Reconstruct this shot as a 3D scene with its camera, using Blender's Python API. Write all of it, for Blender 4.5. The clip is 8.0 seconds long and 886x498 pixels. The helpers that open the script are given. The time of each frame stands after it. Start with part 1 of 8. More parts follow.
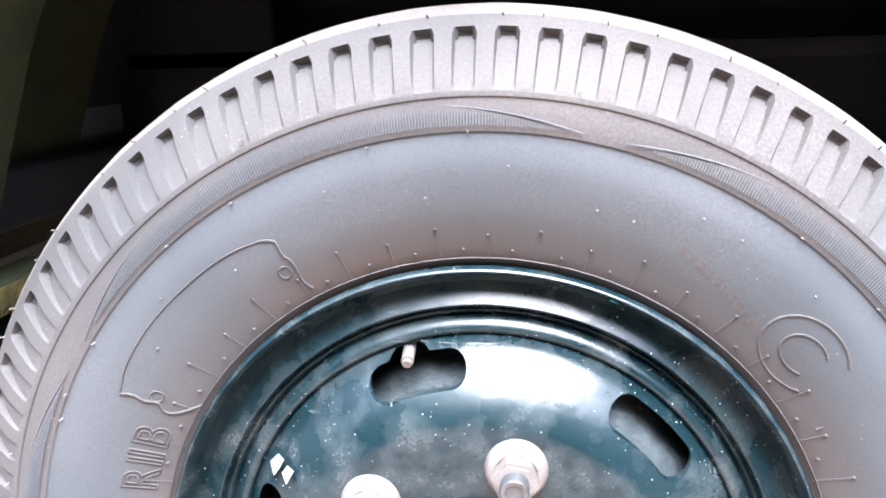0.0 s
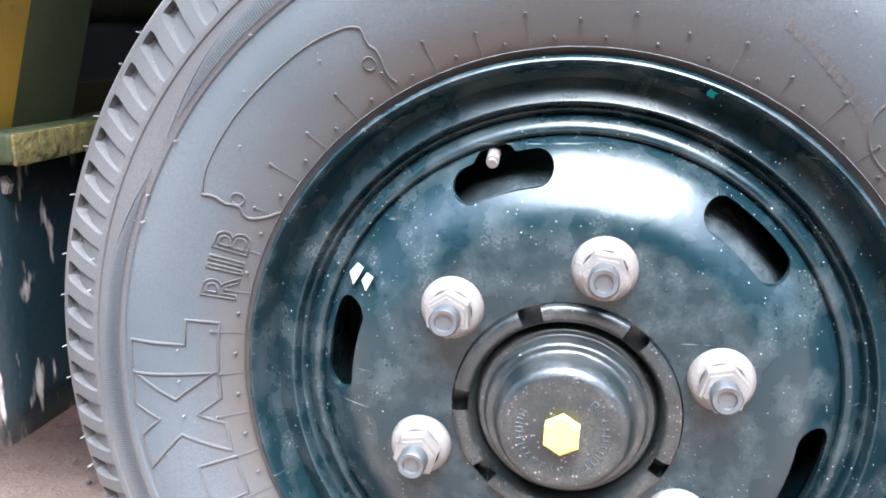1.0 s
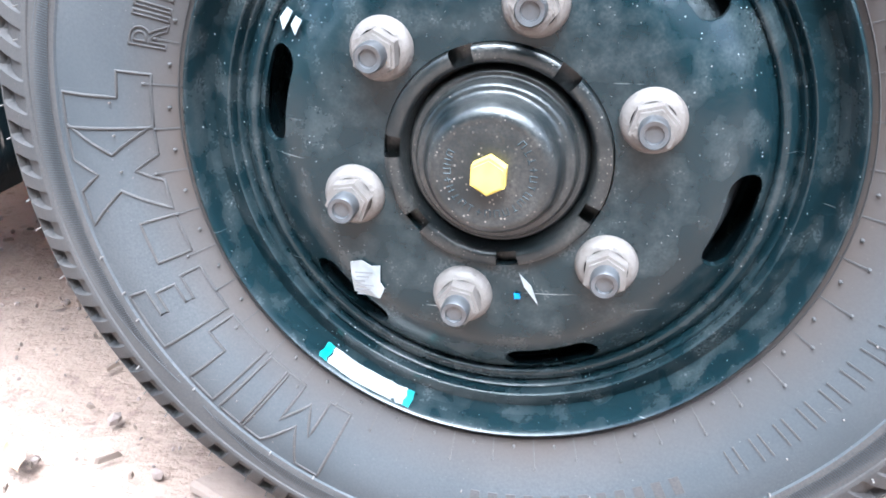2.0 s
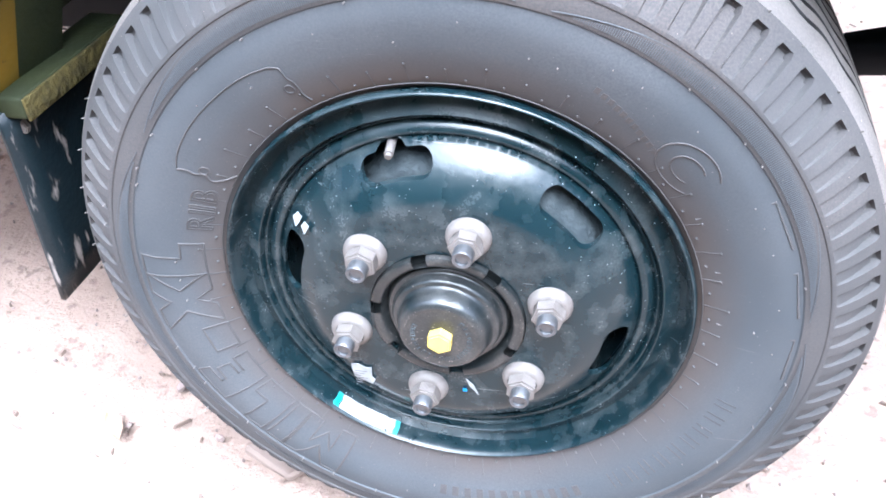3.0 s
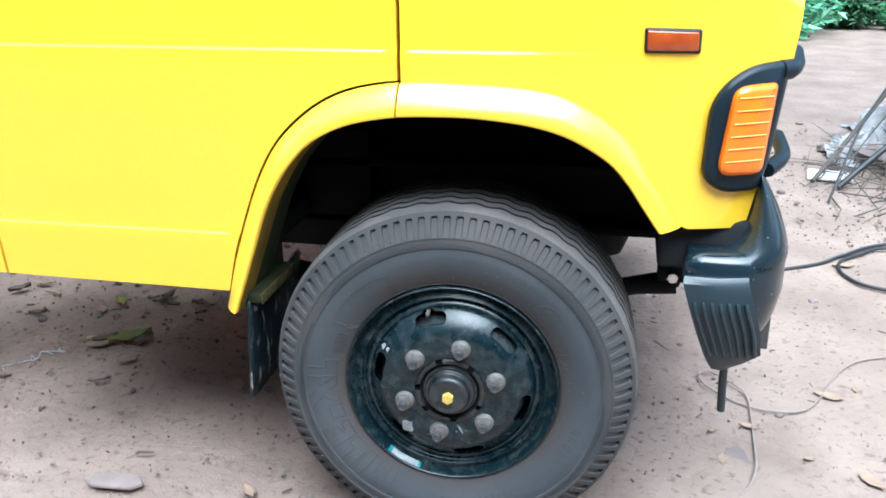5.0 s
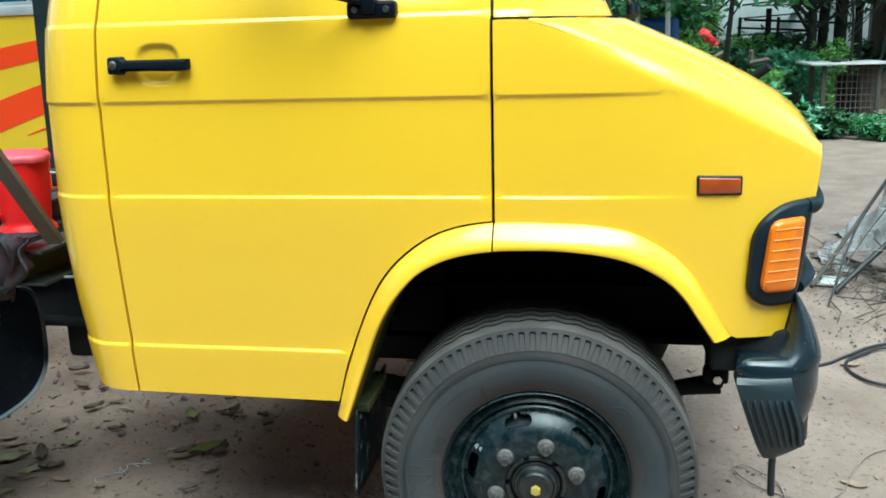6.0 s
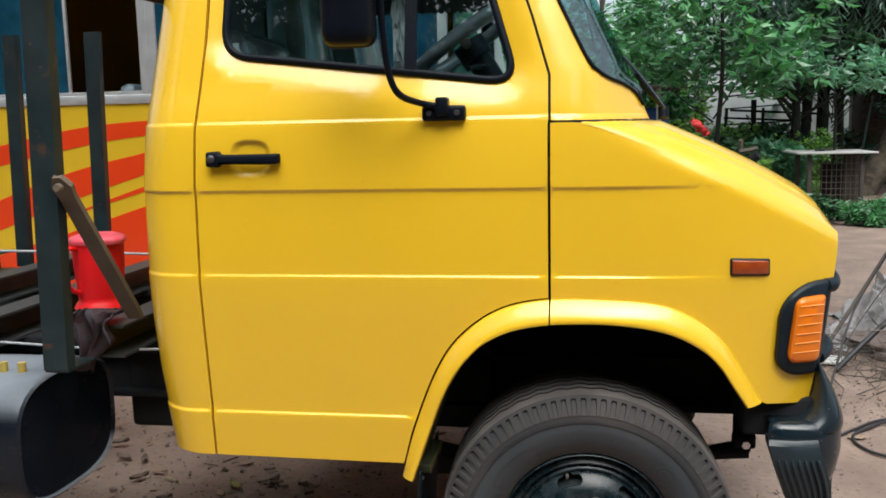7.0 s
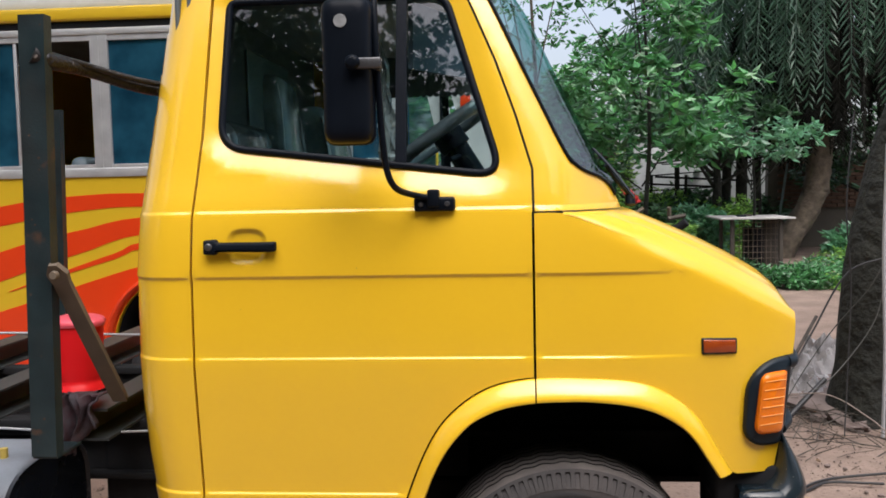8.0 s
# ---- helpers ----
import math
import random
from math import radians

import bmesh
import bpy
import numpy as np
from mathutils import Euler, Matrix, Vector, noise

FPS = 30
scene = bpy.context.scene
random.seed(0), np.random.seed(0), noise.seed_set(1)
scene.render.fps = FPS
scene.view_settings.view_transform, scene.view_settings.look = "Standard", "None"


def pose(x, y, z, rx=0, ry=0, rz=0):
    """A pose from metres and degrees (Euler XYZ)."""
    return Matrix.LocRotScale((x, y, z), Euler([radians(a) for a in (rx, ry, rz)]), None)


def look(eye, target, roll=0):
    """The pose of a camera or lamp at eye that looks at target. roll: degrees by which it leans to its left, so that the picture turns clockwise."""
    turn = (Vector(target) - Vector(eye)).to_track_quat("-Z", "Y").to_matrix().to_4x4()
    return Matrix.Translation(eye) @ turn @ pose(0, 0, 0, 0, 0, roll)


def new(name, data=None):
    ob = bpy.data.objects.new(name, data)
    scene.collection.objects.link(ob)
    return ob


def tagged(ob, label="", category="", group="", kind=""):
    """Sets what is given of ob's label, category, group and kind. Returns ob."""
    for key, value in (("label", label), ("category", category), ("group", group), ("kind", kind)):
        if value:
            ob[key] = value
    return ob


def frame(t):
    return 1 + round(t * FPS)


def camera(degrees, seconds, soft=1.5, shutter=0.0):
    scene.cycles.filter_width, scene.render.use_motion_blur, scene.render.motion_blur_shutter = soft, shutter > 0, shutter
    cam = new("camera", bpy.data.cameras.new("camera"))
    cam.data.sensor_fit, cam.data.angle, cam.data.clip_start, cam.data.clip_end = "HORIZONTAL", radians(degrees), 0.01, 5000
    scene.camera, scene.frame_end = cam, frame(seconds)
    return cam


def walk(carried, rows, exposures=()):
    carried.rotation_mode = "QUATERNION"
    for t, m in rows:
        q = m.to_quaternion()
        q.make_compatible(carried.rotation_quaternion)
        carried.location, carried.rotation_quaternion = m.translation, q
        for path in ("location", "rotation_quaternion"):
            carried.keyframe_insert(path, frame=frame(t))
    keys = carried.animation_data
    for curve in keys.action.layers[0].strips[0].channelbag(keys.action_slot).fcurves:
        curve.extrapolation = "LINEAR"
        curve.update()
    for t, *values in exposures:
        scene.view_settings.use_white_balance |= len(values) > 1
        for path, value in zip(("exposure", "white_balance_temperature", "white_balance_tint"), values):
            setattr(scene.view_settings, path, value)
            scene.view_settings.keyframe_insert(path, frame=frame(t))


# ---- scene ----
# ---------------- camera ----------------
cam = camera(53.0, 8.0, soft=1.7)
PATH = [
    (0, (0.07, -0.49, 0.739), (-0.268, 1.426, 0.276), -1.6),
    (0.5, (0.044, -0.51, 0.681), (-0.397, 1.393, 0.25), -1.8),
    (1, (0.054, -0.505, 0.616), (-0.418, 1.377, 0.134), -1.5),
    (1.5, (0.075, -0.505, 0.555), (-0.39, 1.328, -0.097), -1.3),
    (1.7, (0.086, -0.507, 0.542), (-0.376, 1.308, -0.16), -1.3),
    (2.8, (0.16, -0.494, 0.757), (-0.348, 1.05, -0.408), -3.8),
    (3, (0.174, -0.557, 0.937), (-0.277, 0.944, -0.305), -3.6),
    (3.5, (0.185, -0.817, 1.144), (-0.111, 0.747, -0.067), -0.9),
    (4, (0.224, -1.081, 1.213), (-0.078, 0.561, 0.11), -2.2),
    (4.5, (0.303, -1.33, 1.276), (-0.034, 0.439, 0.406), -0.2),
    (4.7, (0.332, -1.437, 1.271), (-0.029, 0.369, 0.492), 0.0),
    (5.8, (0.174, -1.825, 1.395), (-0.183, 0.067, 0.855), -2.1),
    (6, (0.144, -1.903, 1.413), (-0.206, 0.011, 0.95), -1.7),
    (6.5, (0.107, -2.081, 1.433), (-0.245, -0.144, 1.082), -1.5),
    (7, (0.002, -2.174, 1.452), (-0.32, -0.22, 1.171), -1.3),
    (7.5, (-0.124, -2.234, 1.484), (-0.322, -0.257, 1.257), -1.5),
    (8, (-0.147, -2.312, 1.531), (-0.304, -0.324, 1.383), -1.2),
]
walk(cam, [(t, look(eye, target, roll)) for t, eye, target, roll in PATH],
     [(0.0, 4.5, 5650, 12), (0.5, 4.45, 5480, 10), (1.0, 4.25, 5350, 6), (1.7, 3.98, 5250, 4), (3.0, 3.90, 5150, 8), (3.5, 3.58, 5000, 9),
      (4.5, 2.88, 4970, 6), (5.8, 1.84, 5220, -13), (6.1, 1.66, 5330, -14), (6.5, 1.32, 5900, -3), (7.2, 1.20, 6200, 8), (8.0, 1.20, 6350, 14)])

# ---------------- light ----------------
world = bpy.data.worlds.new("World")
scene.world = world
world.use_nodes = True
wn = world.node_tree.nodes
sky = wn.new("ShaderNodeTexSky")
sky.sky_type = 'NISHITA'
sky.sun_disc = False
sky.sun_elevation = radians(58)
sky.sun_rotation = radians(160)
sky.air_density, sky.dust_density, sky.ozone_density = 1.0, 4.0, 1.0
hsv = wn.new("ShaderNodeHueSaturation")
hsv.inputs["Saturation"].default_value = 0.55
world.node_tree.links.new(sky.outputs[0], hsv.inputs["Color"])
world.node_tree.links.new(hsv.outputs[0], wn["Background"].inputs[0])
wn["Background"].inputs[1].default_value = 0.10
sun_data = bpy.data.lights.new("sun", 'SUN')
sun_data.energy, sun_data.angle, sun_data.color = 1.5, radians(60), (1.0, 0.96, 0.88)
sun = new("sun", sun_data)
sun.matrix_world = look((1.2, -3.2, 10.0), (0, 0, 0))

# ---------------- materials ----------------
def material(name, base, rough=0.5, metal=0.0, other=None, scale=8.0, amount=0.5, bump=0.0, bump_scale=60.0,
             speck=None, speck_scale=90.0, speck_at=0.62, coat=0.0, spec=0.5, rough_var=0.0, island=0.0, detail=6.0):
    """Principled surface: base mixed with other by large noise, small specks of a third colour, fine relief."""
    m = bpy.data.materials.new(name)
    m.use_nodes = True
    nt = m.node_tree
    nd, ln = nt.nodes, nt.links
    p = nd["Principled BSDF"]
    p.inputs["Roughness"].default_value = rough
    p.inputs["Metallic"].default_value = metal
    p.inputs["Specular IOR Level"].default_value = spec
    p.inputs["Coat Weight"].default_value = coat
    p.inputs["Coat Roughness"].default_value = 0.06
    tc = nd.new("ShaderNodeTexCoord")
    n1 = nd.new("ShaderNodeTexNoise")
    n1.inputs["Scale"].default_value, n1.inputs["Detail"].default_value = scale, detail
    ln.new(tc.outputs["Object"], n1.inputs["Vector"])
    ramp = nd.new("ShaderNodeMapRange")
    ramp.inputs["From Min"].default_value, ramp.inputs["From Max"].default_value = 0.5 - 0.25, 0.5 + 0.25
    ramp.inputs["To Max"].default_value = amount
    ln.new(n1.outputs["Fac"], ramp.inputs["Value"])
    mix = nd.new("ShaderNodeMix")
    mix.data_type = 'RGBA'
    mix.inputs["A"].default_value = (*base, 1)
    mix.inputs["B"].default_value = (*(other or [c * 0.7 for c in base]), 1)
    ln.new(ramp.outputs["Result"], mix.inputs["Factor"])
    col = mix.outputs["Result"]
    n2 = nd.new("ShaderNodeTexNoise")
    n2.inputs["Scale"].default_value, n2.inputs["Detail"].default_value = speck_scale if speck else bump_scale, 4.0
    ln.new(tc.outputs["Object"], n2.inputs["Vector"])
    if speck:
        r2 = nd.new("ShaderNodeMapRange")
        r2.inputs["From Min"].default_value, r2.inputs["From Max"].default_value = speck_at, speck_at + 0.08
        ln.new(n2.outputs["Fac"], r2.inputs["Value"])
        mx = nd.new("ShaderNodeMix")
        mx.data_type = 'RGBA'
        ln.new(r2.outputs["Result"], mx.inputs["Factor"])
        ln.new(col, mx.inputs["A"])
        mx.inputs["B"].default_value = (*speck, 1)
        col = mx.outputs["Result"]
    if island:
        geo = nd.new("ShaderNodeNewGeometry")
        h = nd.new("ShaderNodeHueSaturation")
        mr = nd.new("ShaderNodeMapRange")
        mr.inputs["To Min"].default_value, mr.inputs["To Max"].default_value = 1 - island, 1 + island
        ln.new(geo.outputs["Random Per Island"], mr.inputs["Value"])
        ln.new(mr.outputs["Result"], h.inputs["Value"])
        ln.new(col, h.inputs["Color"])
        col = h.outputs["Color"]
    ln.new(col, p.inputs["Base Color"])
    if rough_var:
        rr = nd.new("ShaderNodeMapRange")
        rr.inputs["To Min"].default_value, rr.inputs["To Max"].default_value = max(0.02, rough - rough_var), min(1, rough + rough_var)
        ln.new(n1.outputs["Fac"], rr.inputs["Value"])
        ln.new(rr.outputs["Result"], p.inputs["Roughness"])
    if bump:
        b = nd.new("ShaderNodeBump")
        b.inputs["Strength"].default_value, b.inputs["Distance"].default_value = 1.0, bump
        n3 = nd.new("ShaderNodeTexNoise")
        n3.inputs["Scale"].default_value, n3.inputs["Detail"].default_value = bump_scale, 5.0
        ln.new(tc.outputs["Object"], n3.inputs["Vector"])
        ln.new(n3.outputs["Fac"], b.inputs["Height"])
        ln.new(b.outputs["Normal"], p.inputs["Normal"])
    return m


def glass(name, tint=(0.75, 0.85, 0.85), see=0.75, ior=1.5, gain=1.0):
    """A tinted pane: clear mixed with mirror gloss by the angle of view."""
    m = bpy.data.materials.new(name)
    m.use_nodes = True
    nd, ln = m.node_tree.nodes, m.node_tree.links
    nd.remove(nd["Principled BSDF"])
    tr, gl, mx, fr = (nd.new(k) for k in ("ShaderNodeBsdfTransparent", "ShaderNodeBsdfGlossy", "ShaderNodeMixShader", "ShaderNodeFresnel"))
    tr.inputs["Color"].default_value = (*[c * see for c in tint], 1)
    gl.inputs["Roughness"].default_value = 0.01
    fr.inputs["IOR"].default_value = ior
    k = nd.new("ShaderNodeMath")
    k.operation = 'MULTIPLY'
    k.inputs[1].default_value = gain
    ln.new(fr.outputs[0], k.inputs[0])
    ln.new(k.outputs[0], mx.inputs[0])
    ln.new(tr.outputs[0], mx.inputs[1])
    ln.new(gl.outputs[0], mx.inputs[2])
    ln.new(mx.outputs[0], nd["Material Output"].inputs["Surface"])
    return m


YELLOW = material("yellow_paint", (0.86, 0.525, 0.018), 0.30, scale=1.3, other=(0.83, 0.50, 0.018), amount=0.6, coat=0.9, bump=0.00025, bump_scale=45, spec=0.4)
YELLOW.node_tree.nodes["Principled BSDF"].inputs["Coat IOR"].default_value = 1.58
YELLOW.node_tree.nodes["Principled BSDF"].inputs["Coat Roughness"].default_value = 0.12
# olive holds both the dirt and the shade behind the yellow arch
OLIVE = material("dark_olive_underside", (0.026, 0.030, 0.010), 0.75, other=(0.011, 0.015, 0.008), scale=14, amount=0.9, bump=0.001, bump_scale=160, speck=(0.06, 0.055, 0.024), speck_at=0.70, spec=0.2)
# yellow paint darkened for grime and for the shade inside the lip
GRIME_SHADE = material("grimy_shaded_yellow", (0.22, 0.130, 0.010), 0.6, other=(0.065, 0.045, 0.007), scale=9, amount=0.9, bump=0.0012, bump_scale=70, speck=(0.05, 0.035, 0.012), speck_scale=70, speck_at=0.69, spec=0.3)
CRUST = material("mud_crusted_bracket", (0.085, 0.066, 0.019), 0.85, other=(0.022, 0.020, 0.009), scale=70, amount=1.0, bump=0.005, bump_scale=110, spec=0.2)
BLACK = material("black_underbody", (0.020, 0.021, 0.023), 0.75, other=(0.026, 0.026, 0.027), scale=9, bump=0.001, spec=0.05)
# undusted groove floors; the dark tone also stands for shade inside the grooves
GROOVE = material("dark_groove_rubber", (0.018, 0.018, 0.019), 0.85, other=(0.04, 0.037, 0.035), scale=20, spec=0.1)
RUBBER = material("dusty_rubber", (0.027, 0.033, 0.039), 0.70, other=(0.056, 0.059, 0.064), scale=5, amount=0.75, speck=(0.10, 0.088, 0.084), speck_scale=260, speck_at=0.72, bump=0.00010, bump_scale=420, spec=0.28)
TREAD = material("worn_tread_rubber", (0.058, 0.055, 0.053), 0.85, other=(0.135, 0.122, 0.114), scale=11, amount=0.8, bump=0.0006, bump_scale=300, spec=0.2)
SHOULDER = material("dusty_shoulder_rubber", (0.028, 0.029, 0.031), 0.78, other=(0.060, 0.057, 0.057), scale=6, amount=0.8, speck=(0.10, 0.09, 0.086), speck_scale=240, speck_at=0.72, bump=0.00022, bump_scale=400, spec=0.2)
RIM = material("black_rim_paint", (0.0030, 0.0092, 0.0120), 0.24, other=(0.0066, 0.0160, 0.0200), scale=9, amount=0.6, rough_var=0.12, bump=0.0003, bump_scale=90, coat=0.0, spec=0.36)
HUBBLACK = material("dusty_hub_paint", (0.0025, 0.0055, 0.0068), 0.30, other=(0.008, 0.010, 0.011), scale=17, amount=0.6, rough_var=0.15, bump=0.0004, bump_scale=200)
DRUM = material("dusty_drum_iron", (0.014, 0.019, 0.022), 0.75, other=(0.040, 0.048, 0.052), scale=60, amount=1.0, bump=0.004, bump_scale=110, spec=0.15)
NUT = material("dusty_zinc", (0.140, 0.127, 0.120), 0.65, 0.25, other=(0.09, 0.072, 0.062), scale=60, amount=0.8, bump=0.0008, bump_scale=400)
STUD = material("stud_steel", (0.12, 0.125, 0.135), 0.4, 0.7, other=(0.06, 0.05, 0.045), scale=90, amount=0.6)
GOLD = material("yellow_passivated_bolt", (0.50, 0.36, 0.06), 0.45, 0.2, other=(0.52, 0.42, 0.15), scale=70)
WHITE = material("white_paper", (0.31, 0.32, 0.325), 0.6, other=(0.11, 0.12, 0.125), scale=60, amount=0.8)
INK = material("grey_ink", (0.12, 0.12, 0.13), 0.7)
TEAL = material("teal_paint_mark", (0.01, 0.20, 0.20), 0.5, other=(0.02, 0.12, 0.12), scale=90, amount=0.9)
BLUE = material("blue_paint_mark", (0.01, 0.17, 0.42), 0.5)
PLASTIC = material("black_plastic", (0.003, 0.005, 0.009), 0.42, spec=0.10, other=(0.007, 0.010, 0.016), scale=12, bump=0.0003, bump_scale=500)
TRIM = material("dull_black_trim", (0.005, 0.011, 0.017), 0.42, spec=0.25, other=(0.010, 0.018, 0.026), scale=15, bump=0.0004, bump_scale=300)
BUMPER = material("black_bumper_paint", (0.005, 0.0125, 0.019), 0.16, other=(0.010, 0.019, 0.026), scale=7, amount=0.6, rough_var=0.08, coat=0.0, spec=0.5)
STEP = material("grey_step_plastic", (0.010, 0.019, 0.025), 0.38, other=(0.020, 0.030, 0.036), scale=13, amount=0.6, bump=0.0004, bump_scale=250)
ORANGE = material("orange_lens", (0.77, 0.190, 0.006), 0.18, other=(0.65, 0.130, 0.005), scale=20, coat=0.2)
RIBLENS = material("pale_lens_ribs", (0.90, 0.42, 0.10), 0.15, other=(0.85, 0.34, 0.05), scale=20, coat=0.3)
AMBER = material("dark_amber_lens", (0.25, 0.035, 0.006), 0.2, other=(0.42, 0.09, 0.012), scale=30, coat=0.6)
CHROME = material("bright_steel", (0.6, 0.6, 0.62), 0.18, 1.0)
FLAP = material("muddy_rubber_flap", (0.0035, 0.0075, 0.010), 0.4, other=(0.010, 0.017, 0.021), scale=8, speck=(0.20, 0.175, 0.16), speck_scale=38, speck_at=0.585, spec=0.25, bump=0.0008, bump_scale=120)
STEEL = material("primed_steel_channel", (0.005, 0.012, 0.015), 0.36, 0.1, other=(0.022, 0.040, 0.045), scale=7, amount=1.0, speck=(0.09, 0.048, 0.028), speck_scale=9, speck_at=0.66, bump=0.0006, bump_scale=150)
OLDSTEEL = material("rusty_brown_angle", (0.11, 0.085, 0.062), 0.6, 0.1, other=(0.18, 0.14, 0.10), scale=11, amount=0.8, bump=0.0008, bump_scale=180)
GALV = material("grey_crossbeam_steel", (0.055, 0.062, 0.064), 0.5, 0.2, other=(0.03, 0.033, 0.034), scale=7, amount=0.8, bump=0.0007, bump_scale=140)
TANK = material("black_tank_paint", (0.004, 0.0065, 0.012), 0.26, other=(0.008, 0.011, 0.018), scale=6, rough_var=0.1, coat=0.1, spec=0.28)
REDPLASTIC = material("red_plastic", (0.78, 0.012, 0.016), 0.40, other=(0.66, 0.009, 0.012), scale=9, coat=0.0, spec=0.25)
PINKLID = material("pink_red_lid", (0.80, 0.10, 0.14), 0.4)
CLOTH = material("checked_cloth", (0.05, 0.010, 0.014), 0.9, other=(0.05, 0.05, 0.06), scale=28, amount=1.0, bump=0.002, bump_scale=140)
WRAP = material("wrapped_black_cable", (0.006, 0.005, 0.005), 0.4, other=(0.02, 0.014, 0.012), scale=40, bump=0.006, bump_scale=75, speck=(0.3, 0.27, 0.25), speck_scale=55, speck_at=0.66)
ROPE = material("white_pipe", (0.36, 0.37, 0.39), 0.5, other=(0.35, 0.35, 0.36), scale=30)
SEAT = material("dark_seat_vinyl", (0.060, 0.082, 0.090), 0.22, coat=0.6, other=(0.13, 0.165, 0.175), scale=6, bump=0.002, bump_scale=25)
SEATBLUE = material("grey_blue_seat_side", (0.20, 0.28, 0.33), 0.4, other=(0.30, 0.38, 0.42), scale=6, bump=0.002, bump_scale=40)
CABIN = material("dark_cabin_trim", (0.050, 0.062, 0.066), 0.6, other=(0.08, 0.092, 0.096), scale=5)
GLASS = glass("cab_glass", (0.78, 0.90, 0.93), 1.0, 2.0)
WSGLASS = glass("windscreen_glass", (0.42, 0.70, 0.68), 0.85, 1.5, 0.26)
# opaque blue panes; the paler blotches stand in for reflections
BUSGLASS = material("blue_film_glass", (0.004, 0.028, 0.055), 0.06, other=(0.020, 0.10, 0.16), scale=5.0, amount=1.0, spec=0.7)
BUSYELLOW = material("bus_yellow_paint", (0.80, 0.52, 0.02), 0.35, other=(0.76, 0.48, 0.02), scale=2, coat=0.3)
BUSRED = material("bus_red_paint", (0.88, 0.060, 0.006), 0.35, other=(0.80, 0.050, 0.006), scale=2, coat=0.3)
ALU = material("window_aluminium", (0.72, 0.72, 0.72), 0.4, 0.5, other=(0.38, 0.38, 0.39), scale=9)
BARK = material("grey_brown_bark", (0.085, 0.07, 0.055), 0.9, other=(0.15, 0.125, 0.10), scale=6, amount=0.9, bump=0.02, bump_scale=16)
DARKBARK = material("dark_mossy_bark", (0.008, 0.009, 0.007), 0.9, other=(0.020, 0.021, 0.015), scale=9, amount=1.0, bump=0.05, bump_scale=13)
LEAF = material("green_leaves", (0.050, 0.175, 0.066), 0.27, other=(0.11, 0.29, 0.115), scale=0.8, amount=1.0, island=0.7, spec=0.8)
LEAF_LIGHT = material("light_green_leaves", (0.16, 0.34, 0.060), 0.4, other=(0.26, 0.44, 0.11), scale=0.8, amount=1.0, island=0.4)
LEAF_DARK = material("dark_green_leaves", (0.022, 0.070, 0.024), 0.45, other=(0.048, 0.13, 0.048), scale=0.6, amount=1.0, island=0.5)
LEAF_BLUE = material("blue_green_leaves", (0.095, 0.26, 0.145), 0.28, other=(0.18, 0.40, 0.25), scale=1.5, amount=1.0, island=0.4, spec=0.8)
PALM = material("palm_leaflets", (0.026, 0.064, 0.042), 0.40, spec=0.4, other=(0.066, 0.132, 0.086), scale=1.2, amount=1.0, island=0.4)
# near-black rather than dry brown; these fronds fill the palm's dark side
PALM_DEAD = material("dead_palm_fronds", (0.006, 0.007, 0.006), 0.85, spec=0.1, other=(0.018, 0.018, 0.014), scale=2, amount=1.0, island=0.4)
DRYLEAF = material("dry_brown_leaf", (0.20, 0.135, 0.09), 0.8, other=(0.27, 0.19, 0.135), scale=30, amount=1.0, island=0.35)
PALELEAF = material("pale_dry_leaf", (0.36, 0.33, 0.20), 0.75, other=(0.22, 0.17, 0.11), scale=24, amount=1.0)
GREENLEAF = material("fallen_green_leaf", (0.13, 0.17, 0.035), 0.5, other=(0.20, 0.17, 0.05), scale=40, amount=1.0)
STONE = material("grey_brown_stone", (0.20, 0.155, 0.14), 0.9, other=(0.13, 0.10, 0.09), scale=14, amount=0.8, bump=0.003, bump_scale=60, island=0.2)
WOOD = material("weathered_wood", (0.20, 0.15, 0.125), 0.85, other=(0.12, 0.09, 0.075), scale=9, amount=0.9, bump=0.002, bump_scale=70)
DARKWOOD = material("dark_old_wood", (0.05, 0.042, 0.036), 0.85, other=(0.09, 0.075, 0.06), scale=8, amount=0.9, bump=0.002, bump_scale=70)
GREYTOP = material("worn_grey_table_top", (0.56, 0.54, 0.53), 0.6, other=(0.38, 0.36, 0.35), scale=6, amount=0.8, bump=0.001)
BRICK = material("red_brick", (0.15, 0.085, 0.055), 0.85, other=(0.09, 0.055, 0.04), scale=5, amount=0.9, bump=0.003, bump_scale=40, island=0.25)
MORTAR = material("grey_mortar", (0.13, 0.115, 0.095), 0.9)
FILM = material("dusty_plastic_film", (0.40, 0.39, 0.40), 0.3, other=(0.17, 0.155, 0.15), scale=11, amount=0.9, bump=0.01, bump_scale=18)
CABLE = material("grey_cable", (0.060, 0.060, 0.054), 0.6)
DARKCABLE = material("black_hose", (0.02, 0.02, 0.022), 0.5)
LIGHTCABLE = material("pale_cable", (0.24, 0.19, 0.165), 0.6)
SHEDWHITE = material("white_post_paint", (0.62, 0.62, 0.60), 0.7, other=(0.4, 0.4, 0.38), scale=8)
BLUETARP = material("blue_tarp", (0.02, 0.07, 0.25), 0.5, other=(0.01, 0.04, 0.16), scale=5, bump=0.01, bump_scale=15)
PALEWALL = material("pale_backdrop", (0.70, 0.73, 0.73), 0.85, other=(0.40, 0.44, 0.43), scale=2.2, amount=0.9, bump=0.004, bump_scale=18)
PLANKBLUE = material("weathered_blue_wood", (0.16, 0.21, 0.23), 0.8, other=(0.09, 0.12, 0.13), scale=7, amount=0.9, bump=0.002, bump_scale=60)
